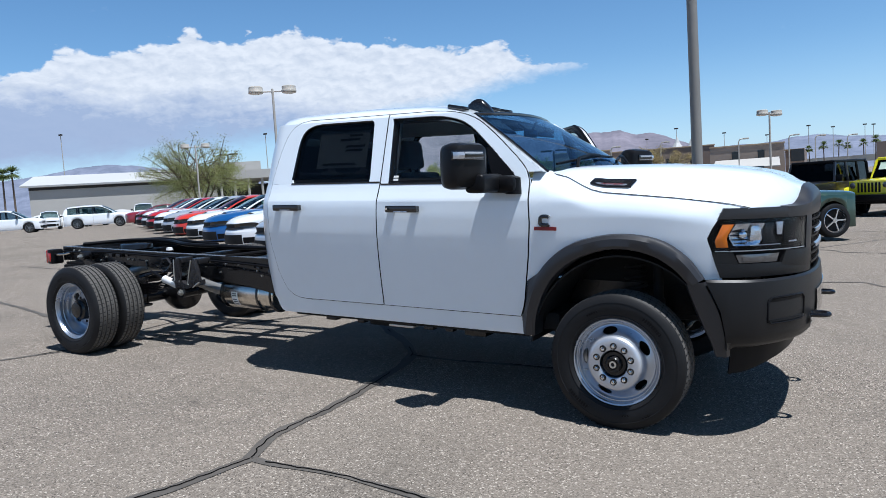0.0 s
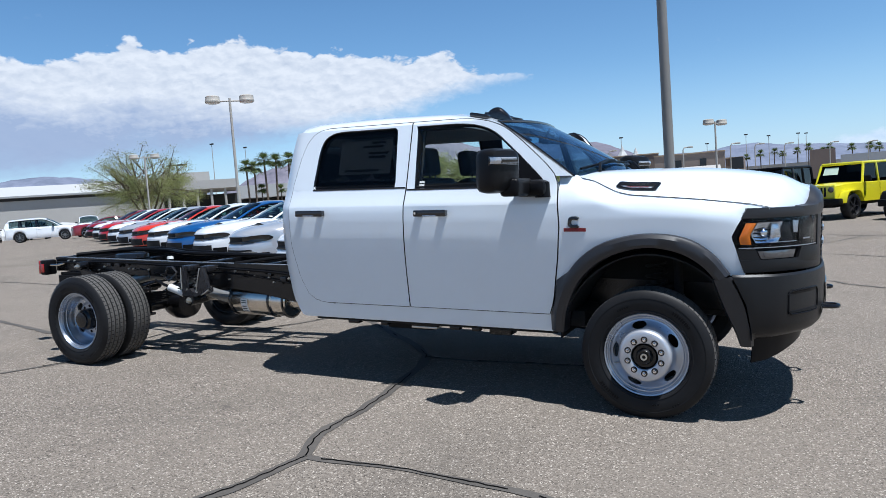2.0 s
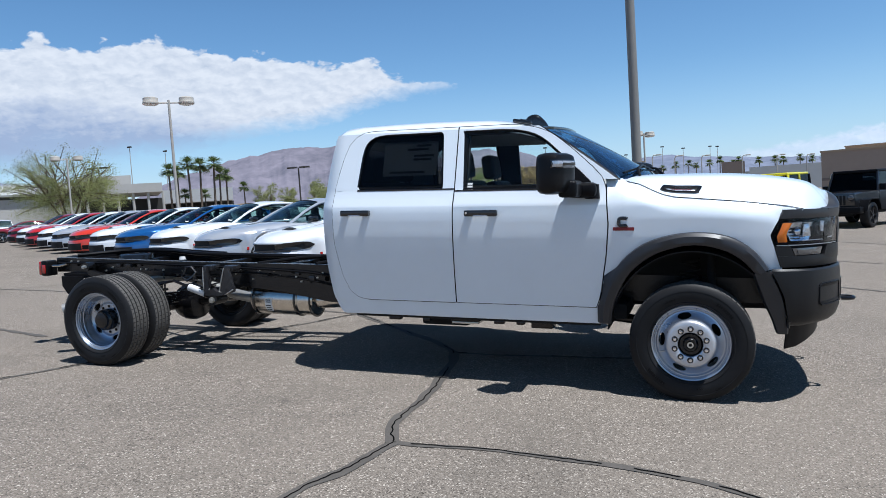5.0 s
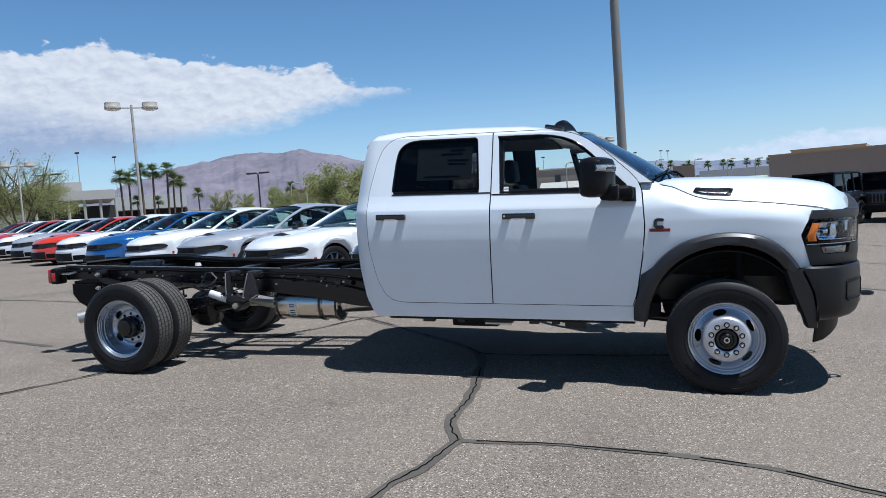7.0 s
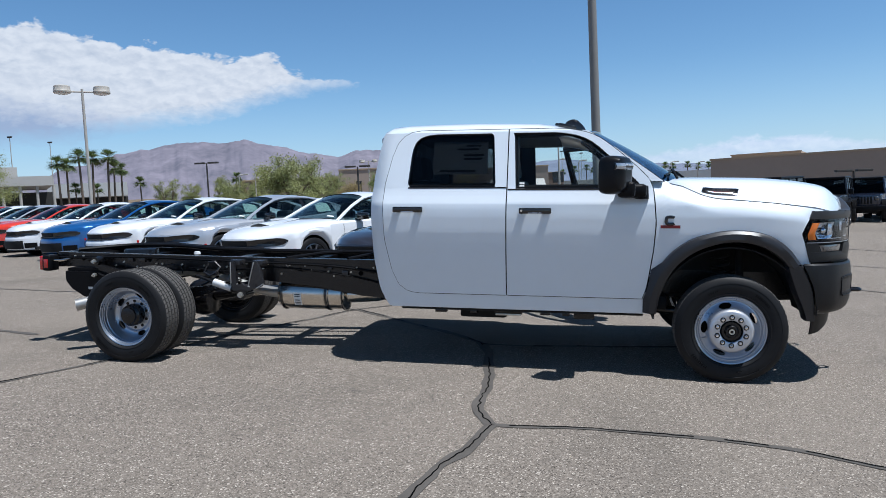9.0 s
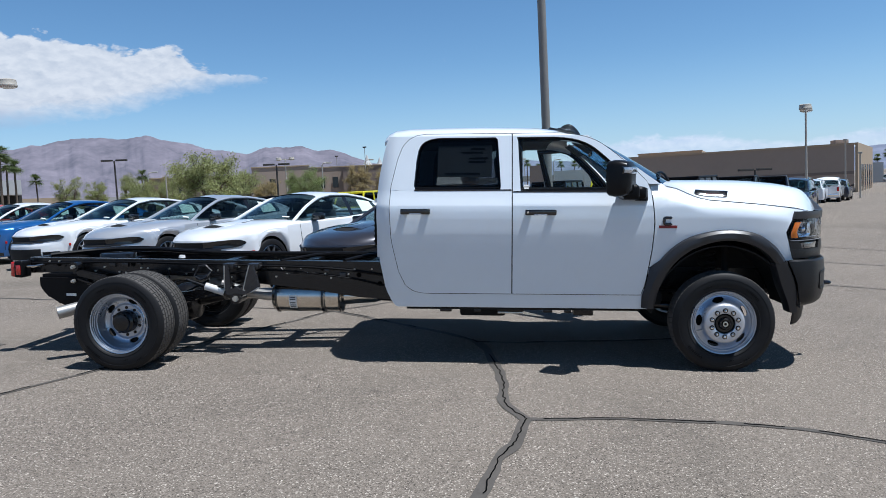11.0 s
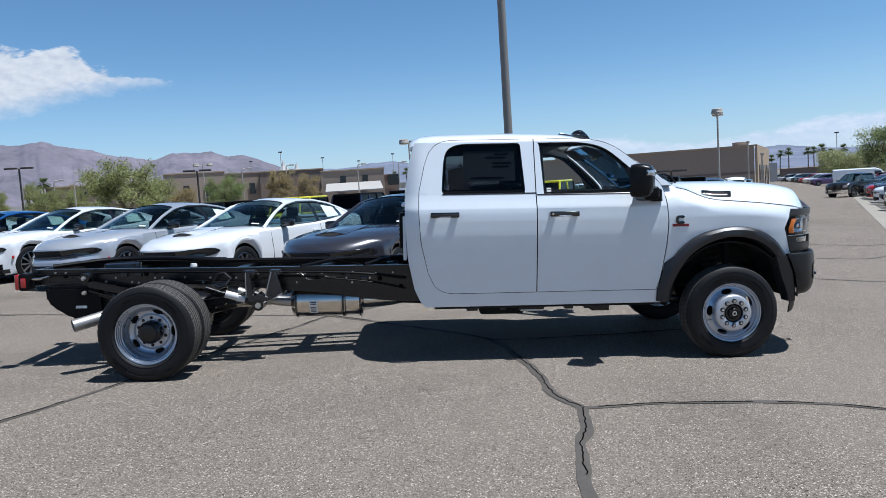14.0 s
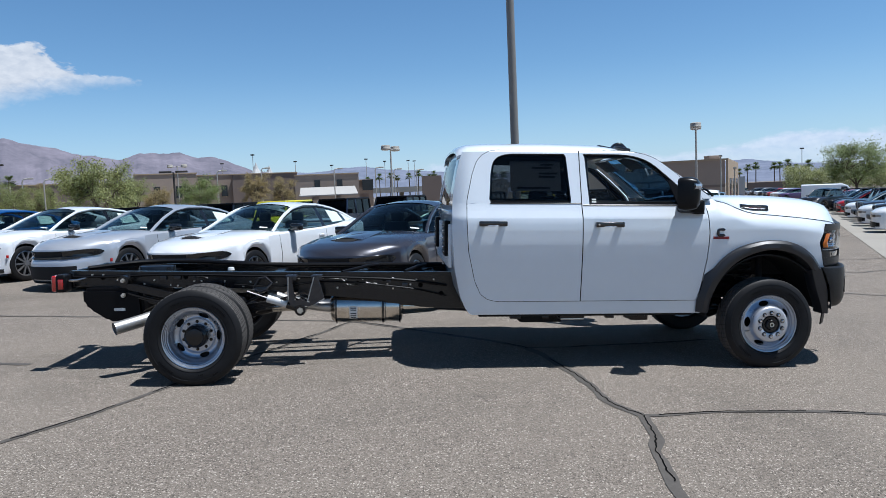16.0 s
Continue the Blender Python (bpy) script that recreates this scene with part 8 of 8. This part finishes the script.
    left, corner, back = at_bearing(eye, 9.2, 108), at_bearing(eye, 25.15, 105), at_bearing(eye, 26.1, 138)
    wall = block(b, "wall", left, corner, 34, -3, 4.85, M_BROWN, "brown stucco store wall", .18)
    up0, up1 = at_bearing(eye, 10.6, 116), at_bearing(eye, 15.2, 115)
    block(b, "roof_block", up0, up1, 12, 4.8, 5.55, M_TAN, "low roof block", .1)
    d = (Vector(corner) - Vector(left)).normalized()
    n = Vector((d.y, -d.x))
    bm = B()
    p, q = Vector(left) + n * .06, Vector(corner) + n * .06
    grid(bm, [[(p.x, p.y, z), (q.x, q.y, z)] for z in (1.0, 1.35)])
    part("wall_band", thicken(bm, .05), M_BROWN_D, wall, "darker band along the wall", smooth=0)
    bm = B()
    a, c = Vector(left).lerp(Vector(corner), .38) + n * .08, Vector(left).lerp(Vector(corner), .50) + n * .08
    grid(bm, [[(a.x, a.y, z), (c.x, c.y, z)] for z in (-2, .3)])
    part("loading_door", thicken(bm, .05), M_DOORWAY, wall, "dark loading opening", smooth=0)
    # tan east face with tall openings
    e = (Vector(back) - Vector(corner)).normalized()
    m = Vector((e.y, -e.x))
    bm = B()
    p, q = Vector(corner) + m * .1, Vector(corner) + e * 30 + m * .1
    prism(bm, [tuple(p), tuple(q), tuple(q + m * .3), tuple(p + m * .3)], "xy", -3, 4.92)
    east = part("east_face", bm, M_TAN, b, "sunlit tan end wall", smooth=0)
    hv = Vector(corner) - d * 1.6 + Vector((-d.y, d.x)) * 2.5
    bm = B()
    box(bm, hv.x - .8, hv.x + .8, hv.y - .8, hv.y + .8, 4.8, 5.45, .05)
    part("roof_unit", bm, M_BROWN, b, "boxy roof unit")
    for k in range(6):
        s0 = Vector(corner) + e * (3 + k * 4.4) + m * .42
        s1 = s0 + e * 2.4
        bm = B()
        grid(bm, [[(s0.x, s0.y, z), (s1.x, s1.y, z)] for z in (-2.5, 2.2)])
        part("opening", thicken(bm, .04), M_DOORWAY, east, smooth=0)


store()


def mall():
    b = thing("mall_building", pose(0, 0, 0), "brown mall of stepped flat-roofed blocks", "building")
    # shaded_block: its shade is put in with the darker stucco
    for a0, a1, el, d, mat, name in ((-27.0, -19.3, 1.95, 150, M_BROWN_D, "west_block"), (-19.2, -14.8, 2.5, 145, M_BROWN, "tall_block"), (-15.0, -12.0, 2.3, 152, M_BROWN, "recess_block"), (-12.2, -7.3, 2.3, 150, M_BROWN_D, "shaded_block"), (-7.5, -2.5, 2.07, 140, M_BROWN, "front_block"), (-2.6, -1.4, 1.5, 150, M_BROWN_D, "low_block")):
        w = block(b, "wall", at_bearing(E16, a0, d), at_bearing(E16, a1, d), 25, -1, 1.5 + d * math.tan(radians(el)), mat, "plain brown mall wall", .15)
        for k in range(2):
            az = a0 + (a1 - a0) * (.3 + .35 * k)
            p, q = at_bearing(E16, az, d - .3), at_bearing(E16, az + .45, d - .3)
            bm = B()
            grid(bm, [[(p[0], p[1], z), (q[0], q[1], z)] for z in (3.2, 5.4)])
            part("window", thicken(bm, .05), M_DOORWAY, w, smooth=0)
    p, q = at_bearing(E16, -7.2, 128), at_bearing(E16, -2.6, 128)
    bm = B()
    grid(bm, [[(p[0], p[1], 2.3), (q[0], q[1], 2.3)], [(p[0] - 1, p[1] + 10, 3.85), (q[0] - 1, q[1] + 10, 3.85)]])
    part("awning", thicken(bm, .2), M_GREY_W, b, "pale metal awning", smooth=0)
    for az, el in ((-11.8, 3.15), (-10.8, 2.9)):
        x, y = at_bearing(E0, az, 200)
        bm = B()
        z = 1.45 + 200 * math.tan(radians(el))
        lathe(bm, [(1.5, z - 3.0), (.7, z - 1.7), (.05, z)], (x, y, 0), 8, "z")
        part("tent_peak", bm, M_ROOF_W, b, "white fabric peak", smooth=0)


mall()


def warehouse():
    b = thing("warehouse", pose(0, 0, 0), "long grey warehouse with a low white metal roof", "building")
    p, q = at_bearing(E0, -60.2, 112), at_bearing(E0, -44.5, 112)
    zw = 1.5 + 112 * math.tan(radians(2.35))
    wall = block(b, "wall", p, q, 40, -1, zw, M_GREY_W, "grey painted warehouse wall")
    d = (Vector(q) - Vector(p)).normalized()
    n = Vector((-d.y, d.x))
    bm = B()
    a, c = Vector(p) - d * 1 - n * .6, Vector(q) + d * 1 - n * .6
    grid(bm, [[(v.x, v.y, zw - .05) for v in (a, c)], [(v.x, v.y, zw + 1.9) for v in (a + n * 14, c + n * 14)], [(v.x, v.y, zw + .1) for v in (a + n * 40, c + n * 40)]])
    part("roof", thicken(bm, .25), M_ROOF_W, b, "low white metal roof", smooth=0)
    # dark strip under the roof edge, in the same painted shade colour
    bm = B()
    grid(bm, [[(v.x, v.y, z) for v in (Vector(p) - n * .1, Vector(q) - n * .1)] for z in (zw - .7, zw - .35)])
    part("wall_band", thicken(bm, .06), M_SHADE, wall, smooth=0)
    for k in range(6):
        v = Vector(p).lerp(Vector(q), .12 + .13 * k) - n * 14
        bm = B()
        lathe(bm, [(3.6, -.5), (3.4, .5), (2.3, 1.15), (1.2, 1.5), (.01, 1.65)], (v.x, v.y, ground_z(v.x)), 16, "z")
        tagged(part("shade_dome", bm, M_ROOF_W, None), "low white fabric dome before the warehouse", "shade dome", "shade domes")
    # open canopy east of it
    c = thing("service_canopy", pose(0, 0, 0), "open service bay under a pale flat canopy", "building")
    p, q = at_bearing(E7, -46.5, 95), at_bearing(E7, -40.9, 95)
    block(c, "back_wall", at_bearing(E7, -46.5, 108), at_bearing(E7, -40.9, 108), 2, -1, 4.6, M_SHADE, "near-black back wall, the bay's shade in its colour")
    block(c, "fascia", p, q, 16, 5.0, 6.1, M_GREY_W, "pale canopy edge")
    block(c, "upper_roof", at_bearing(E7, -46.5, 99), at_bearing(E7, -43.0, 99), 8, 6.1, 7.4, M_GREY_W)
    for k in range(6):
        v = Vector(p).lerp(Vector(q), .04 + .184 * k)
        bm = B()
        rod(bm, (v.x, v.y + .6, -.5), (v.x, v.y + .6, 5.05), .16, n=8)
        part("column", bm, M_POLE, c)
    w = thing("white_canopy", pose(0, 0, 0), "white flat canopy beyond the palms", "building")
    block(w, "fascia", at_bearing(E7, -41.2, 150), at_bearing(E7, -36.0, 150), 10, 4.6, 7.2, M_ROOF_W, "white canopy edge")
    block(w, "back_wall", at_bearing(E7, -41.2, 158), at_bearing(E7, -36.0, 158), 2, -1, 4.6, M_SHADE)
    far = thing("far_bridge", pose(0, 0, 0), "long pale overpass on the skyline", "bridge")
    block(far, "deck", at_bearing(E7, -4, 250), at_bearing(E7, 24, 250), 8, 3.0, 4.8, M_CONCRETE, "pale concrete deck")
    for k in range(9):
        x, y = at_bearing(E7, -3 + 3.2 * k, 252)
        bm = B()
        box(bm, x - .8, x + .8, y, y + 1.5, -3, 3.1)
        part("pier", bm, M_CONCRETE, far, smooth=0)
    sign = thing("far_shops", pose(0, 0, 0), "low row of far shops", "building")
    for a0, a1, z1, mat in ((1.7, 3.3, 7.0, M_BROWN_D), (3.6, 8.6, 5.2, M_ROOF_W), (9.0, 13, 6.6, M_BROWN), (25.6, 26.5, 2.9, M_ROOF_W), (26.7, 31.5, 1.2, M_BROWN_D), (-37, -33, 4.5, M_TAN), (-32.5, -28, 4.0, M_GREY_W)):
        block(sign, "wall", at_bearing(E7, a0, 200), at_bearing(E7, a1, 200), 15, -4, z1, mat)


warehouse()

# pale concrete gutter and kerb along the lane to the east
bm = B()
kerb = [(4.9 + 1.32 * k, 2.2 + 2.24 * k) for k in range(31)]
rows = []
for x, y in soft(kerb, 90):
    rows.append([(x + dx, y - dx * .58, ground_z(x + dx, y) + dz) for dx, dz in ((-.35, .012), (.3, .012), (.95, .03), (1.0, .03))])
grid(bm, rows)
tagged(part("gutter", bm, M_APRON, None), "pale concrete gutter along the parking line", "gutter", kind="structure")
bm = B()
rows = []
for x, y in soft(kerb, 90):
    rows.append([(x + dx, y - dx * .58, ground_z(x + dx, y) + .016) for dx in (1.0, 2.5, 4.0, 6.0, 8.5)])
grid(bm, rows)
tagged(part("parking_apron", bm, M_APRON, None), "pale parking apron under the kerb line", "apron", kind="structure")

# ---- trees
M_BARK = material("bark", (0.10, 0.075, 0.05), rough=0.9, vary=0.25, scale=8, bump=0.5, bump_scale=20)
M_PALM_BARK = material("palm_trunk", (0.13, 0.10, 0.075), rough=0.95, vary=0.2, scale=6, bump=0.6, bump_scale=12)


def leaf_material(name, colour):
    m = bpy.data.materials.new(name)
    m.use_nodes = True
    t = m.node_tree
    t.nodes.clear()
    n = Nodes(t)
    out = t.nodes.new("ShaderNodeOutputMaterial")
    d = t.nodes.new("ShaderNodeBsdfPrincipled")
    tr = t.nodes.new("ShaderNodeBsdfTranslucent")
    geo = t.nodes.new("ShaderNodeNewGeometry")
    tc = t.nodes.new("ShaderNodeTexCoord").outputs["Object"]
    col = n.mix(geo.outputs["Random Per Island"], tuple(c * .55 for c in colour), tuple(min(1, c * 1.5) for c in colour))
    col = n.mix(n.ramp(n.noise(tc, .8, 3), (.4, 0.0), (.7, .5)), col, (colour[0] * 1.35, colour[1] * 1.15, colour[2] * .8))
    t.links.new(col, d.inputs["Base Color"])
    t.links.new(col, tr.inputs["Color"])
    d.inputs["Roughness"].default_value = .6
    mx = t.nodes.new("ShaderNodeMixShader")
    mx.inputs[0].default_value = .3
    t.links.new(d.outputs[0], mx.inputs[1])
    t.links.new(tr.outputs[0], mx.inputs[2])
    t.links.new(mx.outputs[0], out.inputs[0])
    return m


M_LEAF = leaf_material("tree_leaf", (0.15, 0.195, 0.06))
M_LEAF_PALE = leaf_material("desert_leaf", (0.21, 0.235, 0.085))
M_LEAF_DRY = leaf_material("dry_leaf", (0.25, 0.20, 0.09))
M_FROND = leaf_material("palm_frond", (0.10, 0.14, 0.045))


def leaf_tris(tips, per, spread, size, rnd):
    vs, fs = [], []
    for t in tips:
        for _ in range(per):
            c = Vector(t) + Vector((rnd.gauss(0, spread), rnd.gauss(0, spread), rnd.gauss(0, spread * .8)))
            u = Vector((rnd.gauss(0, 1), rnd.gauss(0, 1), rnd.gauss(0, 1))).normalized()
            w = u.orthogonal().normalized()
            s = size * rnd.uniform(.6, 1.4)
            k = len(vs)
            vs += [c - u * s, c + w * s * .55, c + u * s, c - w * s * .55]
            fs.append((k, k + 1, k + 2, k + 3))
    return vs, fs


def tree(x, y, height, width, mat, seed, label, sparse=False, lift=0.0):
    """A tree with a forking trunk and a crown of many small leaf clumps."""
    rnd = random.Random(seed)
    ob = thing("tree", on_lot(x, y, lift=lift), label, "tree", "lot trees")
    bm = B()
    tips = []
    trunk_h = height * (.16 if sparse else .28)
    base = Vector((0, 0, -.2))
    forks = 6 if sparse else 5
    for k in range(forks):
        a = 2 * math.pi * (k + rnd.uniform(-.3, .3)) / forks
        r1 = width * rnd.uniform(.16, .30)
        p1 = Vector((r1 * math.cos(a) * .5, r1 * math.sin(a) * .5, trunk_h + height * rnd.uniform(.1, .2)))
        p2 = Vector((r1 * 1.1 * math.cos(a), r1 * 1.1 * math.sin(a), height * rnd.uniform(.5, .68)))
        tube(bm, soft([tuple(base), (rnd.uniform(-.1, .1), 0, trunk_h * .8), tuple(p1), tuple(p2)], 9), [max(.03, height * .022 * (1 - i / 10)) for i in range(9)], 6)
        for j in range(24 if sparse else 9):
            b = a + rnd.uniform(-1.3, 1.3)
            rr = width * rnd.uniform(.18, .5)
            hh = height * (rnd.uniform(.45, 1.0) - .35 * (rr / (width * .5)) ** 2 * rnd.uniform(0, 1))
            tip = Vector((rr * math.cos(b), rr * math.sin(b), max(trunk_h, hh)))
            st = p1.lerp(p2, rnd.uniform(.2, 1))
            mid = st.lerp(tip, .5) + Vector((0, 0, height * .03))
            tube(bm, soft([tuple(st), tuple(mid), tuple(tip)], 5), [height * .0055 * (1 - i / 6) + .006 for i in range(5)], 5)
            tips += [tip, mid.lerp(tip, .4), mid.lerp(tip, .75), tip + Vector((rnd.gauss(0, .25), rnd.gauss(0, .25), rnd.gauss(0, .2)))]
    part("trunk", bm, M_BARK, ob, "forking brown trunk and limbs")
    size = width * .022
    if sparse:
        low = [t for t in tips if t.z < height * .62]
        low += [Vector((rnd.gauss(0, width * .17), rnd.gauss(0, width * .17), height * rnd.uniform(.12, .5))) for _ in range(90)]
        vs, fs = leaf_tris(tips, 36, width * .024, size * .18, rnd)
        v2, f2 = leaf_tris(low, 80, width * .034, size * .18, rnd)
        fs += [tuple(i + len(vs) for i in f) for f in f2]
        vs += v2
    else:
        vs, fs = leaf_tris(tips, 100, width * .055, size * .52, rnd)
    me = bpy.data.meshes.new("crown")
    me.from_pydata([tuple(v) for v in vs], [], fs)
    me.materials.append(mat)
    cr = new("crown", me)
    cr.parent = ob
    tagged(cr, "loose crown of small leaves")


def top_to_height(eye, az, el, d):
    x, y = at_bearing(eye, az, d)
    return x, y, 1.55 + d * math.tan(radians(el)) - ground_z(x, y)


x, y, h = top_to_height((.5, -5.9), -48.0, 5.35, 66)
tree(x, y, h, 9.6, M_LEAF_PALE, 3, "wide airy desert tree with bare upper twigs", True)
x, y, h = top_to_height(E16, -21.5, 3.75, 62)
tree(x, y, h, 6.0, M_LEAF_PALE, 5, "round pale green desert tree")
for k, (eye, az, el, d, w, mat) in enumerate(((E16, -14.7, 2.3, 82, 5.0, M_LEAF), (E16, -10.6, 2.4, 86, 4.2, M_LEAF_DRY), (E16, -8.4, 2.05, 88, 3.4, M_LEAF_DRY), (E16, -26.8, 2.0, 84, 4.2, M_LEAF_PALE), (E16, -17.6, 1.5, 80, 3.4, M_LEAF_DRY), (E16, -25.0, 1.8, 90, 3.4, M_LEAF_PALE),
                                              (E7, -33.4, 2.2, 96, 3.6, M_LEAF_PALE), (E7, -31.6, 1.9, 92, 3.2, M_LEAF_PALE), (E7, -29.3, 2.3, 98, 3.6, M_LEAF_PALE), (E7, -27.4, 2.0, 98, 3.2, M_LEAF_DRY), (E7, -21.0, 2.4, 92, 4.0, M_LEAF_PALE))):
    x, y, h = top_to_height(eye, az, el, d)
    tree(x, y, h, w * .85, mat, 20 + k, {"tree_leaf": "leafy green tree by the mall", "desert_leaf": "pale green tree by the far lots", "dry_leaf": "thin yellow-brown tree by the far lots"}[mat.name])
x, y, h = top_to_height(E16, 34.3, 2.35, 130)
tree(x, y, h, 10.5, M_LEAF, 41, "full dark green tree behind the hedge")
x, y, h = top_to_height(E16, 39.5, 2.0, 130)
tree(x, y, h, 10.0, M_LEAF, 42, "full dark green tree behind the hedge")


def hedge():
    rnd = random.Random(9)
    pts = []
    for k in range(2600):
        az = rnd.uniform(29.9, 42)
        d = rnd.uniform(172, 184)
        x, y = at_bearing(E16, az, d)
        top = (5.7 + .45 * math.sin(az * 2.1) + .3 * math.sin(az * 5.3) + .5 * noise.noise((az * 3.0, 0, 4))) * rnd.uniform(.1, 1) ** .6
        pts.append(Vector((x, y, ground_z(x, y) + top)))
    vs, fs = leaf_tris(pts, 24, .50, .15, rnd)
    me = bpy.data.meshes.new("hedge")
    me.from_pydata([tuple(v) for v in vs], [], fs)
    me.materials.append(M_LEAF_PALE)
    tagged(new("hedge", me), "long pale green shrub hedge behind the cars", "hedge", kind="stuff")


hedge()


def palm(x, y, height, seed, group="tall palms"):
    rnd = random.Random(seed)
    ob = thing("palm_tree", on_lot(x, y), "tall fan palm with a ragged green crown", "palm", group)
    bm = B()
    lean = rnd.uniform(-.03, .03) * height
    pts = [(lean * (k / 6) ** 2, 0, height * k / 6 * .93) for k in range(7)]
    tube(bm, pts, [height * .014 * (1 - .35 * k / 6) + .05 for k in range(7)], 8)
    part("trunk", bm, M_PALM_BARK, ob, "slim ringed trunk")
    top = Vector(pts[-1])
    vs, fs = [], []
    R0 = height * .10 + .7
    for k in range(64):
        a = rnd.uniform(0, 2 * math.pi)
        e = rnd.uniform(-.7, 1.4)
        L = R0 * rnd.uniform(.8, 1.15)
        d = Vector((math.cos(a) * math.cos(e), math.sin(a) * math.cos(e), math.sin(e)))
        sidev = Vector((-math.sin(a), math.cos(a), 0))
        stem = top + d * L * .45 + Vector((0, 0, -.03 * L))
        for j in range(9):
            f = (j - 4) / 4
            tip = stem + (d * math.cos(f * 1.3) + sidev * math.sin(f * 1.3)) * L * .62 + Vector((0, 0, -.22 * L * (1 - .4 * abs(f))))
            w = sidev * L * .045
            i = len(vs)
            vs += [top + d * .1, stem + w, tip, stem - w]
            fs.append((i, i + 1, i + 2, i + 3))
    me = bpy.data.meshes.new("crown")
    me.from_pydata([tuple(v) for v in vs], [], fs)
    me.materials.append(M_FROND)
    cr = new("crown", me)
    cr.parent = ob
    tagged(cr, "ragged crown of fan fronds")


for k, (eye, az, el, d) in enumerate(((E7, -40.4, 3.95, 130), (E7, -39.9, 3.8, 134), (E7, -39.0, 4.4, 128), (E7, -38.3, 4.25, 132), (E7, -37.3, 4.35, 128), (E7, -36.9, 3.5, 133), (E7, -36.4, 3.35, 135), (E7, -35.1, 2.3, 140), (E7, -39.4, 2.0, 130), (E7, -38.0, 1.9, 140), (E7, -28.3, 2.4, 150), (E0, -61.7, 3.4, 150), (E0, -61.1, 3.55, 150),
                                      (E0, -2.85, 1.58, 240), (E0, -1.95, 1.78, 240), (E0, -1.07, 1.82, 250), (E0, -.52, 1.65, 250), (E0, .48, 1.75, 245), (E0, 1.16, 1.96, 240), (E0, 2.04, 1.61, 250), (E7, 2.87, 1.85, 250), (E7, 4.29, 1.7, 245), (E7, 5.29, 1.7, 250), (E7, 5.89, 1.6, 240), (E7, 6.87, 1.65, 250), (E7, 7.64, 1.5, 250), (E7, 8.41, 1.55, 245),
                                      (E16, 26.79, .84, 230), (E16, 27.29, 1.14, 225), (E16, 27.87, 1.27, 220), (E16, 29.11, 1.2, 225), (E16, 29.48, 1.22, 230), (E16, 29.99, 1.35, 220), (E16, 30.54, 1.0, 230), (E16, 31.33, 1.23, 225))):
    x, y, h = top_to_height(eye, az, el, d)
    palm(x, y, h, 100 + k)


# ---- mountains on the skyline
def hills(name, table, radius, colour, seed, rough, label, haze_glow):
    m = bpy.data.materials.new(name)
    m.use_nodes = True
    t = m.node_tree
    n = Nodes(t)
    b = t.nodes["Principled BSDF"]
    tc = t.nodes.new("ShaderNodeTexCoord").outputs["Object"]
    a = n.noise(tc, .006, 8, .65, .5)
    c = n.noise(tc, .03, 6, .6)
    # wide tone range stands in for light and dark ridges
    col = n.mix(n.ramp(n.math("ADD", n.math("MULTIPLY", a, .7), n.math("MULTIPLY", c, .3)), (.35, 0.0), (.65, 1.0)), tuple(v * .55 for v in colour), tuple(v * 1.32 for v in colour))
    t.links.new(col, b.inputs["Base Color"])
    b.inputs["Roughness"].default_value = .95
    b.inputs["Specular IOR Level"].default_value = .05
    # blue emission stands in for haze over the distance
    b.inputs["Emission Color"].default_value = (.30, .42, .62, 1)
    b.inputs["Emission Strength"].default_value = haze_glow
    azs, els = [p[0] for p in table], [p[1] for p in table]
    lo, hi = azs[0], azs[-1]
    nn = int((hi - lo) * 9)
    bm = B()
    rows = []
    for k in range(nn + 1):
        az = lo + (hi - lo) * k / nn
        el = lerp(az, azs, els) + rough * noise.fractal((az * .9, seed, 0), 1.0, 2.0, 5)
        top = radius * math.tan(radians(max(el, .05)))
        row = []
        for j in range(15):
            f = j / 14
            r = radius * (.70 + .30 * f)
            ridge = noise.fractal((az * .55, f * 3.0, seed + 4.0), 1.0, 2.0, 6)
            z = top * (f ** 1.15) * (1 + .30 * ridge * (1 - f) * 2.0) * r / radius
            x, y = r * math.sin(radians(az)), r * math.cos(radians(az))
            row.append((x, y, z - 4 * (1 - f)))
        x, y = radius * 1.06 * math.sin(radians(az)), radius * 1.06 * math.cos(radians(az))
        row.append((x, y, top * .6))
        rows.append(row)
    grid(bm, rows)
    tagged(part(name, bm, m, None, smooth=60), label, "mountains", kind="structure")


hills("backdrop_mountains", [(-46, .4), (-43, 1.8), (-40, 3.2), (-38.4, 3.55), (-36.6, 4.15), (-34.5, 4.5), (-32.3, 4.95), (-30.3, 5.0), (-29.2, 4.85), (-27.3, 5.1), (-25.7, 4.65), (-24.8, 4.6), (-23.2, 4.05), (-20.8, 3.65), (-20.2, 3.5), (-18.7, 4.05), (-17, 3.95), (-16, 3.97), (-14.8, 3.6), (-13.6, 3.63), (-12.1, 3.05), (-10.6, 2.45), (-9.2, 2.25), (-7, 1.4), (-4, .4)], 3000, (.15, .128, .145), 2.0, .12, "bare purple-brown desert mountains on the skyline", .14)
hills("backdrop_far_mountains", [(-80, 1.0), (-66, 2.2), (-59.1, 3.1), (-57, 3.5), (-55.1, 3.65), (-53.2, 3.5), (-51.0, 3.1), (-46, 2.4), (-42, 1.2), (-30, 1), (-14, 1.4), (-10.7, 2.1), (-8, 2.2), (-6, 2.15), (-4, 2.4), (-2, 2.5), (-.5, 2.2), (2.2, 2.0), (4.3, 1.8), (8.8, 1.5), (15, 1.1), (22, 1.4), (26, 1.6), (27.6, 1.6), (29.8, 1.25), (36, .8), (60, .6)], 4200, (.12, .12, .15), 7.0, .06, "far mountains, blue from haze put into their glow", .26)
